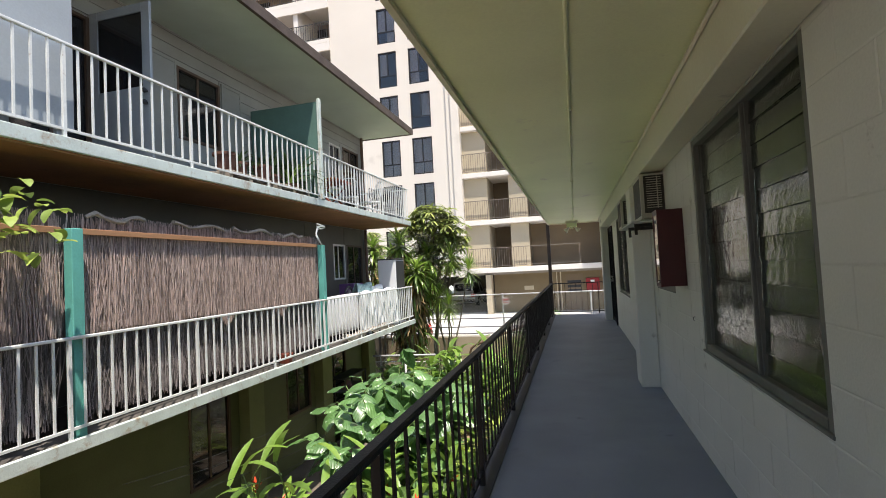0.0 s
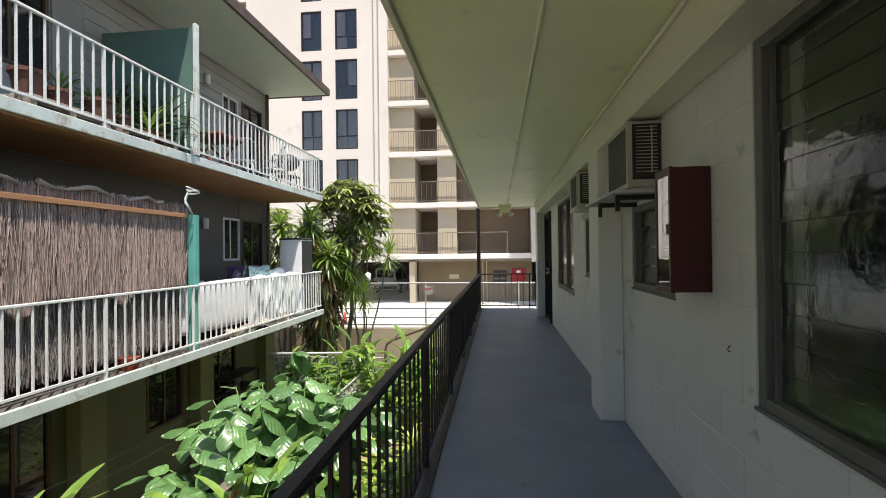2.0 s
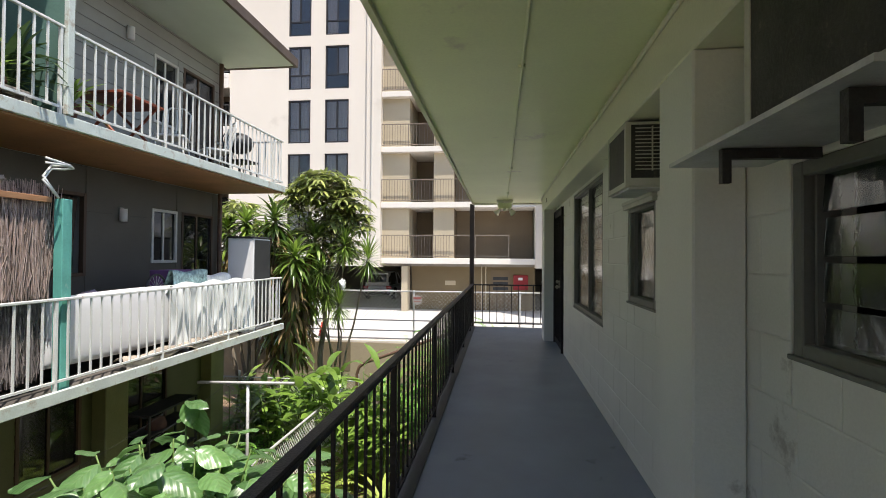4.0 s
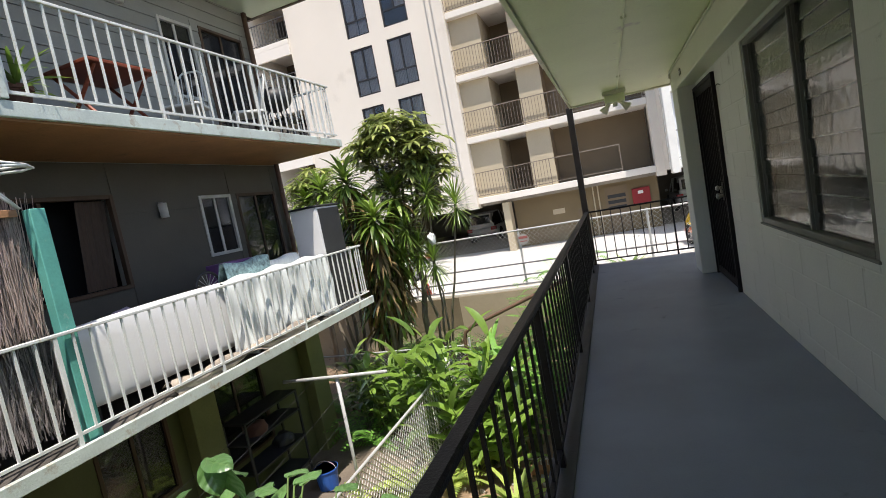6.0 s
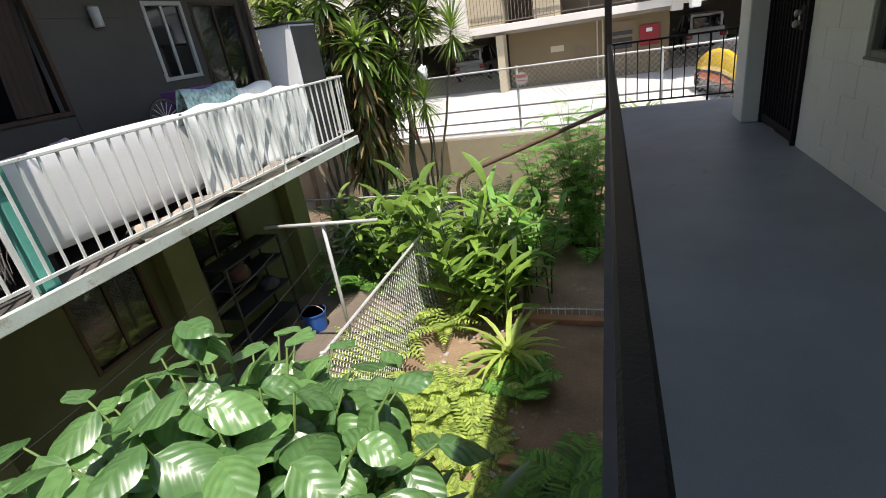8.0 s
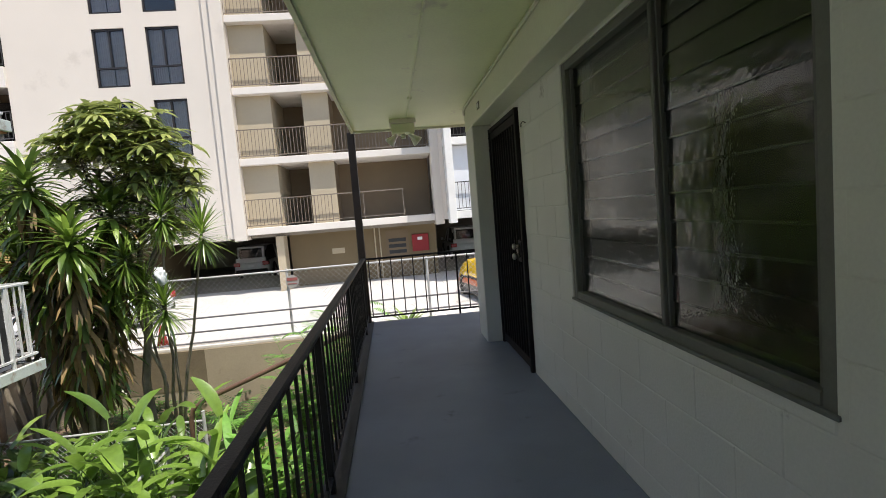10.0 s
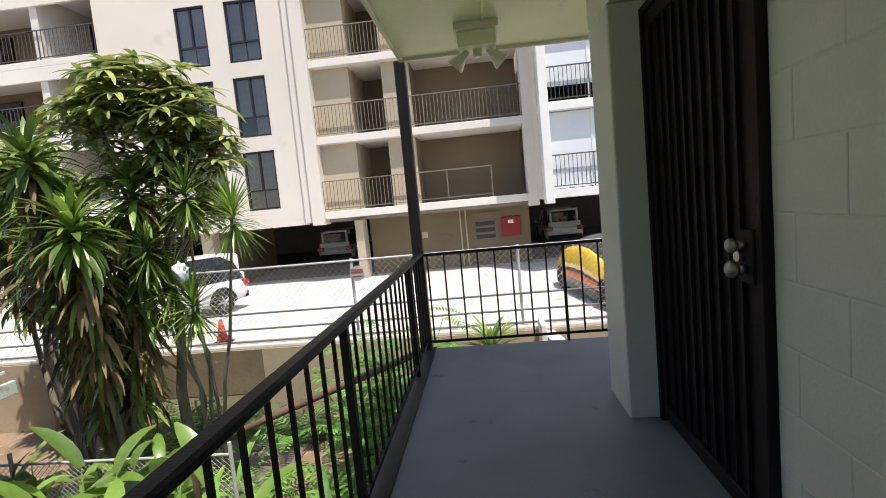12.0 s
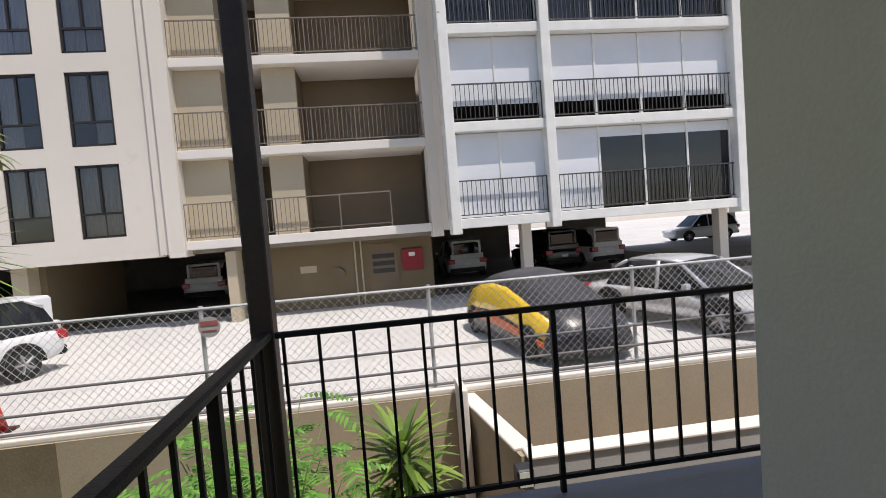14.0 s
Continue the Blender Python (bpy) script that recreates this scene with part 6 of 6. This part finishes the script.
rod(bm, (-3.2, 5.0, -1.38), (-3.2, 15.0, -1.38), 0.02, 8)
part("top_rail", bm, M_GALV, gf)
gp = mesh_of("post", (lambda b: (rod(b, (0, 0, 0), (0, 0, 1.4), 0.025, 10), b)[1])(bmesh.new()), M_GALV)
for y in (5.0, 8.0, 10.95, 15.0):
    piece("post", gp, (-3.2, y, -2.75), gf)
bk2 = thing("rear_fence", (-6.5, 16.6, -2.75), "chain-link fence behind the dracaena clump", "fence")
stuff(part("mesh", chain_link(bmesh.new(), (-9.0, 16.2), (-3.2, 16.2), -2.7, -1.5, 0.075, 0.0035), M_GALV, bk2))
bm = bmesh.new()
rod(bm, (-9.0, 16.2, -1.5), (-3.2, 16.2, -1.5), 0.018, 8)
part("top_rail", bm, M_GALV, bk2)
for x in (-9.0, -6.1, -3.2):
    piece("post", gp, (x, 16.2, -2.75), bk2)

pp = single("drain_pipe", tube(bmesh.new(), [(-0.52, 15.02, 0.1), (-0.53, 15.02, 0.02), (-0.58, 15.02, -0.03), (-0.7, 15.02, -0.07), (-2.7, 15.03, -0.8), (-2.84, 15.04, -0.9), (-2.88, 15.04, -1.05), (-2.88, 15.04, -2.74)], 0.032, 10), M_RUST, "bent brown drain pipe from the walkway corner", "pipe", smooth=True)
bm = bmesh.new()
for z in (-2.7, -2.58):
    rod(bm, (-1.85, 13.85, z), (-0.5, 13.87, z), 0.012, 6)
ed = thing("garden_edging", (-1.2, 13.86, -2.75), "low white wire edging across the shaded soil", "edging")
part("rail", bm, M_RAILW, ed)
pk = mesh_of("picket", (lambda b: (rod(b, (0, 0, 0), (0, 0, 0.2), 0.007, 5), b)[1])(bmesh.new()), M_RAILW)
for k in range(14):
    piece("picket", pk, (-1.85 + 0.1 * k, 13.86, -2.75), ed)
for k, (y, x0) in enumerate(((11.05, -1.62), (13.7, -1.85))):
    single("garden_plank", B(x0, -0.5, y, y + 0.14, -2.75, -2.66, bev=0.008), M_BATTEN, "weathered plank edging a garden bed", "plank", "garden planks")
# Path concrete is coloured darker to carry the shade lying on it.
single("path", B(-5.9, -3.3, 4.0, 19.5, -2.745, -2.72, bev=0.005), mat("path concrete, shade in colour", (0.17, 0.14, 0.11), 0.9, 0.2, 1.5, 30, 0.4), "grey concrete path behind the garden fence", "path", kind="structure")
tr = random.Random(8)
rocks = bmesh.new()
for k in range(160):
    c = Vector((tr.uniform(-3.1, -1.4), tr.uniform(9.0, 15.0), -2.75))
    s = tr.uniform(0.015, 0.05)
    vsr = bmesh.ops.create_icosphere(rocks, subdivisions=1, radius=s, matrix=Matrix.Translation(c))["verts"]
    for v in vsr:
        v.co += Vector((tr.uniform(-s, s), tr.uniform(-s, s), tr.uniform(-s, s))) * 0.35
single("garden_stones", rocks, M_CONC, "scattered small stones on the garden soil", "stones", kind="stuff")

# low walls and light at the walkway end
lw = setting("wall_low", B(1.41, 16.0, 17.9, 18.08, -2.75, -1.36), M_CONC, "grey low wall with a pale top edge", "wall")
setting("wall_low_cap", B(1.36, 16.0, 17.87, 18.12, -1.36, -1.32, bev=0.012), M_LEDGE, "pale cap of the low wall", "trim")
bm = B(-0.09, 0.09, 0.0, 2.15, -2.75, -1.36)
bmesh.ops.transform(bm, matrix=pose(1.4, 18.0, 0, 0, 0, 9), verts=bm.verts[:])
setting("wall_side", bm, M_TANWALL, "tan side wall meeting the retaining wall", "wall")
bm = B(-0.12, 0.12, 0.13, 2.15, -1.36, -1.315, bev=0.012)
bmesh.ops.transform(bm, matrix=pose(1.4, 18.0, 0, 0, 0, 9), verts=bm.verts[:])
setting("wall_side_cap", bm, M_LEDGE, "pale cap of the side wall", "trim")
setting("wall_stub", B(0.9, 1.0, 19.4, 20.0, -2.75, -1.05, bev=0.02), M_LEDGE, "pale wall stub before the retaining wall", "wall")
fl = thing("wall_floodlight", (1.3, 17.8, -1.5), "small dark floodlight fixed to the low wall", "lamp")
part("housing", B(1.18, 1.36, 17.68, 17.86, -1.55, -1.35, bev=0.015), M_CHARC, fl)
part("lens", B(1.2, 1.34, 17.672, 17.679, -1.53, -1.37), M_LAMPGLASS, fl)
cn = thing("traffic_cone", (-5.75, 20.7, -1.3), "small red traffic cone on the lot edge", "cone")
bm = bmesh.new()
rod(bm, (-5.75, 20.7, -1.26), (-5.75, 20.7, -0.78), 0.13, 16, 0.03)
part("cone", bm, mat("red cone plastic", (0.6, 0.03, 0.015), 0.45, 0.1, 4, 40, 0.05), cn, smooth=True)
part("base", B(-5.93, -5.57, 20.52, 20.88, -1.3, -1.26, bev=0.01), M_RED, cn)
bm = bmesh.new()
bmesh.ops.create_icosphere(bm, subdivisions=3, radius=0.17)
for v in bm.verts:
    v.co *= 1 + 0.7 * noise.noise(v.co * 9) + 0.4 * noise.noise(v.co * 23)
    v.co = Vector((-3.68, 16.5, 0.72)) + Vector((v.co.x * 0.45, v.co.y * 0.45, v.co.z * 0.65))
single("plastic_bag", bm, M_CLOTH, "crumpled white bag caught in the spiky plant", "bag", smooth=True)

# fittings on the garage wall
single("hose_cabinet", B(0.68, 1.4, 29.7, 29.795, -0.25, 0.48, bev=0.01), mat("red fire panel", (0.28, 0.012, 0.018), 0.5, 0.1, 2, 30, 0.1), "red fire hose panel on the tan garage wall", "panel")
single("panel_label", B(0.92, 1.13, 29.694, 29.699, 0.23, 0.36), M_BOARD, "white label on the red panel", "label")
for k in range(3):
    single("door_louvre", B(-0.32, 0.42, 29.74, 29.759, -0.27 + 0.25 * k, -0.12 + 0.25 * k, bev=0.004), M_CHARC, "dark louvre in the brown garage door", "louvre", "louvres")
for x in (-0.89, -0.68):
    single("wall_pipe", tube(bmesh.new(), [(x, 29.75, -1.3), (x, 29.75, 1.0)], 0.03, 8), M_TOWERPAN, "painted riser pipe on the garage wall", "pipe", "riser pipes")
single("hose_reel", rod(b := bmesh.new(), (-1.47, 29.79, -0.17), (-1.47, 29.7, -0.17), 0.2, 20) and b, M_TOWERBRN, "dull round hose reel on the garage wall", "reel")
single("wall_notice", B(-2.73, -2.2, 29.785, 29.799, -0.06, 0.17), M_TOWERPAN, "pale notice board on the garage wall", "notice")

# cars
P_WHITE = mat("white car paint", (0.75, 0.76, 0.77), 0.2, 0.02, 1, 30, 0.0, coord="object", spec=0.7)
P_SILVER = mat("silver grey car paint", (0.62, 0.62, 0.63), 0.22, 0.05, 1, 30, 0.0, coord="object", metal=0.35)
P_DARK = mat("dark car paint", (0.02, 0.022, 0.025), 0.2, 0.05, 1, 30, 0.0, coord="object", spec=0.7)
P_YELLOW = mat("yellow car paint", (0.8, 0.52, 0.025), 0.25, 0.03, 1, 30, 0.0, coord="object", spec=0.7)
P_ORANGE = mat("orange stripe paint", (0.6, 0.13, 0.03), 0.3, 0.05, 1, 30, 0.0, coord="object")
M_TYRE = mat("tyre rubber", (0.018, 0.018, 0.018), 0.8, 0.2, 6, 60, 0.2, coord="object")
M_RIM = mat("alloy rim", (0.45, 0.45, 0.46), 0.3, 0.05, 6, 60, 0.05, metal=0.8, coord="object")
M_TAIL = mat("red tail lamp", (0.4, 0.01, 0.015), 0.2, 0.05, 6, 60, 0.0, coord="object", spec=0.7)
M_HEAD = mat("clear head lamp", (0.6, 0.62, 0.64), 0.15, 0.05, 6, 60, 0.0, coord="object", spec=0.8)
M_CARGLASS = mat("dark car glass", (0.02, 0.023, 0.026), 0.05, 0.1, 1, 20, 0.0, coord="object", spec=0.8)


def loft(bm, rings, closed=True):
    vr = [[bm.verts.new(p) for p in ring] for ring in rings]
    n = len(vr[0])
    for a, b in zip(vr, vr[1:]):
        for k in range(n):
            bm.faces.new((a[k], b[k], b[(k + 1) % n], a[(k + 1) % n]))
    bm.faces.new(vr[0])
    bm.faces.new(vr[-1][::-1])
    bmesh.ops.recalc_face_normals(bm, faces=bm.faces[:])
    return bm


def car(name, place, label, paint, length, width, height, kind="suv", top=None):
    """Front towards +x, wheels on z = 0; lofted lower body and cabin, glass, wheels, lamps and bumpers."""
    c = thing(name, (0, 0, 0), label, "car", "parked cars")
    L, W, Hh = length / 2, width / 2, height
    sh = Hh * (0.56 if kind == "suv" else 0.58)
    low = 0.2

    def ring(x, w, zb, zs):
        pts = [(w * 0.86, zb), (w * 0.98, zb + 0.14), (w, (zb + zs) / 2), (w * 0.97, zs - 0.08), (w * 0.88, zs), (0, zs + 0.03)]
        return [(x, y, z) for y, z in pts] + [(x, -y, z) for y, z in reversed(pts[:-1])]

    hood = 0.93 if kind == "suv" else 0.8
    st = [(-L, 0.8, 0.42, 0.8), (-L + 0.06, 0.93, 0.3, 0.94), (-L + 0.3, 1.0, low, 1.0), (-0.3 * L, 1.0, low, 1.0), (0.15 * L, 1.0, low, 1.0), (0.42 * L, 1.0, low, hood + 0.03),
          (0.7 * L, 0.98, low, hood), (L - 0.25, 0.94, low + 0.02, hood * 0.93), (L - 0.05, 0.84, 0.28, hood * 0.8), (L, 0.7, 0.36, hood * 0.62)]
    body = part("body", loft(bmesh.new(), [ring(x, W * w, zb, sh * zs) for x, w, zb, zs in st]), paint, c, smooth=True)
    so = body.modifiers.new("round", "SUBSURF")
    so.levels = so.render_levels = 1
    tail = -L + 0.12 if kind == "suv" else -L + 0.75
    rings = []
    cab = [(tail, 0.84, 0.05), (tail + 0.22, 0.84, 0.72), (tail + 0.55, 0.85, 0.97), (-0.05 * L, 0.86, 1.0), (0.18 * L, 0.86, 0.92), (0.36 * L, 0.86, 0.45), (0.5 * L, 0.86, 0.03)]
    for x, w, f in cab:
        zt = sh + (Hh - sh) * f
        wt = W * (w - 0.16 * f)
        rings.append([(x, W * w, sh - 0.04), (x, wt + 0.02, zt - 0.05), (x, wt - 0.1, zt), (x, 0, zt + 0.015), (x, -wt + 0.1, zt), (x, -wt - 0.02, zt - 0.05), (x, -W * w, sh - 0.04)])
    part("cabin", loft(bmesh.new(), rings), M_CARGLASS, c, "dark glazed cabin", smooth=False)
    rf = bmesh.new()
    rr = []
    for x, w, f in cab[2:5]:
        zt = sh + (Hh - sh) * f
        wt = W * (w - 0.16 * f)
        rr.append([(x, wt + 0.012, zt - 0.05), (x, wt - 0.09, zt + 0.015), (x, 0, zt + 0.03), (x, -wt + 0.09, zt + 0.015), (x, -wt - 0.012, zt - 0.05), (x, 0, zt - 0.02)])
    part("roof", loft(rf, rr), top or paint, c, smooth=True)
    for s in (-1, 1):
        for i, j in ((1, 2), (3, 3), (4, 6)):
            bm = bmesh.new()
            for q in ((i, j),):
                xa, wa, fa = cab[i]
                xb, wb, fb = cab[j]
                za, zb2 = sh + (Hh - sh) * fa - 0.04, sh + (Hh - sh) * fb - 0.04
                ya, yb = W * (wa - 0.16 * fa) + 0.022, W * (wb - 0.16 * fb) + 0.022
                if i == j:
                    tube(bm, [(xa, s * W * wa, sh - 0.03), (xa, s * (ya), za)], 0.045, 6)
                else:
                    tube(bm, [(xa, s * ya, za), (xb, s * yb, max(zb2, sh - 0.02))], 0.04, 6)
            part("pillar", bm, top or paint, c, smooth=True)
        part("mirror", box(bmesh.new(), 0.3 * L, 0.3 * L + 0.12, s * (W + 0.02), s * (W + 0.17), sh + 0.02, sh + 0.16, bev=0.03), paint, c)
        bm = bmesh.new()
        box(bm, -L - 0.005, -L + 0.22, s * (W * 0.6), s * (W * 0.94), sh * 0.72, sh * 0.93, bev=0.03)
        part("tail_lamp", bm, M_TAIL, c, "red tail lamp")
        bm = box(bmesh.new(), L - 0.3, L - 0.06, s * (W * 0.5), s * (W * 0.88), hood * sh * 0.66, hood * sh * 0.85, bev=0.04)
        part("head_lamp", bm, M_HEAD, c, "clear head lamp")
        for x in (-L * 0.58, L * 0.6):
            wh = part("wheel", tube(bmesh.new(), [(x, s * (W - 0.2), 0.34), (x, s * (W - 0.17), 0.34), (x, s * (W + 0.005), 0.34), (x, s * (W + 0.02), 0.34)], [0.3, 0.34, 0.34, 0.3], 24), M_TYRE, c, "black tyre")
            bm = tube(bmesh.new(), [(x, s * (W + 0.005), 0.34), (x, s * (W + 0.03), 0.34)], [0.2, 0.19], 20)
            part("rim", bm, M_CARGLASS, wh)
            for k in range(5):
                a = k * math.tau / 5
                bm = bmesh.new()
                rod(bm, (x, s * (W + 0.032), 0.34), (x + 0.2 * math.cos(a), s * (W + 0.032), 0.34 + 0.2 * math.sin(a)), 0.028, 6)
                part("spoke", bm, M_RIM, wh)
            part("wheel_arch", tube(bmesh.new(), [(x + 0.41 * math.cos(math.pi * k / 10), s * (W - 0.01), 0.32 + 0.41 * math.sin(math.pi * k / 10)) for k in range(11)], 0.045, 6), M_TYRE, c)
    part("bumper", B(-L - 0.03, -L + 0.2, -W * 0.85, W * 0.85, 0.32, 0.52, bev=0.05), paint if kind == "car" else M_TYRE, c)
    part("number_plate", B(-L - 0.04, -L - 0.028, -0.16, 0.16, 0.62, 0.74), M_BOARD, c)
    if kind == "suv":
        part("tailgate", box(box(B(-L + 0.02, -L + 0.2, -W * 0.8, W * 0.8, sh - 0.1, sh + (Hh - sh) * 0.2, bev=0.05), tail + 0.0, tail + 0.5, -W * 0.72, -W * 0.6, sh, sh + (Hh - sh) * 0.92, bev=0.03), tail + 0.0, tail + 0.5, W * 0.6, W * 0.72, sh, sh + (Hh - sh) * 0.92, bev=0.03), paint, c)
        part("spoiler", B(tail + 0.02, tail + 0.75, -W * 0.7, W * 0.7, Hh - 0.14, Hh - 0.02, bev=0.04), paint, c)
    part("rear_window", B(tail - 0.02, tail + 0.12, -W * 0.6, W * 0.6, sh + (Hh - sh) * 0.22, sh + (Hh - sh) * 0.75), M_CARGLASS, c)
    part("grille", B(L - 0.1, L - 0.02, -W * 0.45, W * 0.45, 0.4, 0.62, bev=0.03), M_TYRE, c)
    c.matrix_basis = place
    return c


LOT = -1.3
car("suv", pose(-8.8, 23.0, LOT, 0, 0, 246), "white SUV parked in sun behind the fence", P_WHITE, 4.6, 1.85, 1.68)
car("suv", pose(3.75, 36.6, LOT, 0, 0, 90), "white SUV parked in the shaded garage", P_WHITE, 4.6, 1.85, 1.75)
car("suv", pose(9.9, 36.4, LOT, 0, 0, 100), "white SUV parked beside a dark van", P_WHITE, 4.6, 1.9, 1.8)
car("van", pose(8.0, 36.6, LOT, 0, 0, 95), "dark van parked in the shaded garage", P_DARK, 4.8, 1.9, 1.85)
car("suv", pose(-7.4, 36.6, LOT, 0, 0, 90), "white SUV half hidden in the dark garage", P_WHITE, 4.6, 1.85, 1.7)
car("suv", pose(-13.2, 31.5, LOT, 0, 0, 90), "dark SUV in the deep garage shade", P_DARK, 4.6, 1.85, 1.7)
car("suv", pose(22.4, 45.0, LOT, 0, 0, 180), "white SUV in sun beyond the garage", P_WHITE, 4.8, 1.9, 1.8)
# a sports car under a taut black cover, coloured flanks showing
CW = [(-2.2, 0.62, 0.55), (-2.1, 0.8, 0.78), (-1.75, 0.92, 0.98), (-1.1, 0.97, 1.17), (-0.4, 0.98, 1.28), (0.3, 0.98, 1.26), (0.9, 0.97, 1.1), (1.4, 0.95, 0.92), (1.85, 0.88, 0.78), (2.12, 0.72, 0.62), (2.22, 0.5, 0.46)]


def cover_arc(x, w, h, a0, a1, n, grow=0.0):
    out = []
    for k in range(n + 1):
        a = a0 + (a1 - a0) * k / n
        cy, sz = math.cos(a), math.sin(a)
        out.append((x, (w + grow) * math.copysign(abs(cy) ** 0.55, cy), 0.16 + (h * 1.14 - 0.16 + grow) * max(sz, 0) ** 0.85))
    return out


yc = thing("sports_car", (0, 0, 0), "yellow and orange sports car with tight black cover", "car", "parked cars")
M_COVER = mat("black car cover", (0.045, 0.045, 0.052), 0.33, 0.3, 2.5, 14, 0.25, coord="object")
part("body", loft(bmesh.new(), [cover_arc(x, w, h, 0, math.pi, 18) for x, w, h in CW]), M_COVER, yc, smooth=True)


def flank(name, x0, x1, a0, a1, material, label):
    rows = [(x, w, h) for x, w, h in CW if x0 <= x <= x1]
    part(name, loft(bmesh.new(), [cover_arc(*q, a0, a1, 4, 0.012) + cover_arc(*q, a0, a1, 4, -0.01)[::-1] for q in rows]), material, yc, label, smooth=True)


flank("yellow_flank", -1.8, 1.9, math.pi * 0.72, math.pi * 0.89, P_YELLOW, "yellow flank panel")
flank("yellow_flank", -1.8, 1.5, math.pi * 0.12, math.pi * 0.2, P_YELLOW, "yellow flank panel")
flank("orange_stripe", -1.8, 1.9, math.pi * 0.91, math.pi * 0.95, P_ORANGE, "orange stripe")
for s in (-1, 1):
    for x in (-1.3, 1.35):
        part("wheel", tube(bmesh.new(), [(x, s * 0.74, 0.32), (x, s * 0.77, 0.32), (x, s * 0.94, 0.32), (x, s * 0.96, 0.32)], [0.28, 0.32, 0.32, 0.28], 24), M_TYRE, yc, "black tyre")
yc.matrix_basis = pose(3.1, 22.75, LOT, 0, 0, -80)
car("convertible", pose(6.55, 22.9, LOT, 0, 0, -68), "silver car parked nose to the fence", P_SILVER, 4.5, 1.85, 1.42, "car")

# ---- blocks of the painted wall ----
Z_COURSE = [0.0, 0.12] + [0.12 + 0.205 * k for k in range(1, 11)]
HOLES = [w[1:] for w in WINS] + [DOOR] + AC_HOLES + [(7.05, 7.44, 0, 2.2), (5.385, 5.6, 1.175, 1.77)]
block_mesh = {}


def cut(rect, holes):
    rects = [rect]
    for a, b, c, d in holes:
        out = []
        for y0, y1, z0, z1 in rects:
            if b <= y0 or a >= y1 or d <= z0 or c >= z1:
                out.append((y0, y1, z0, z1))
                continue
            if a > y0:
                out.append((y0, a, z0, z1))
            if b < y1:
                out.append((b, y1, z0, z1))
            if c > z0:
                out.append((max(y0, a), min(y1, b), z0, c))
            if d < z1:
                out.append((max(y0, a), min(y1, b), d, z1))
        rects = out
    return [q for q in rects if q[1] - q[0] > 0.03 and q[3] - q[2] > 0.02]


def block(h, w):
    key = (round(w, 2), round(h, 3))
    if key not in block_mesh:
        w, h, g = key[0] / 2 - 0.0014, key[1] / 2 - 0.0014, 0.005
        bm = bmesh.new()
        back = [bm.verts.new((0.004, y, z)) for y, z in ((-w, -h), (w, -h), (w, h), (-w, h))]
        rim = [bm.verts.new((-0.001, y, z)) for y, z in ((-w, -h), (w, -h), (w, h), (-w, h))]
        face = [bm.verts.new((-0.003, y, z)) for y, z in ((g - w, g - h), (w - g, g - h), (w - g, h - g), (g - w, h - g))]
        for p, q in ((back, rim), (rim, face)):
            for i in range(4):
                bm.faces.new((p[i], q[i], q[(i + 1) % 4], p[(i + 1) % 4]))
        bm.faces.new(face)
        bmesh.ops.recalc_face_normals(bm, faces=bm.faces[:])
        block_mesh[key] = mesh_of("block", bm, M_BLOCK)
    return block_mesh[key]


jr = random.Random(21)
for k, (za, zb) in enumerate(zip(Z_COURSE, Z_COURSE[1:])):
    y = 2.24 + (0.205 if k % 2 else 0.0)
    while y < DOOR[1]:
        for a, b, c, d in cut((y, min(y + 0.41, DOOR[1]), za, zb), HOLES):
            piece("block", block(d - c, b - a), (0.971 + jr.uniform(-0.0008, 0.0012), (a + b) / 2, (c + d) / 2), wall_east)
        y += 0.41
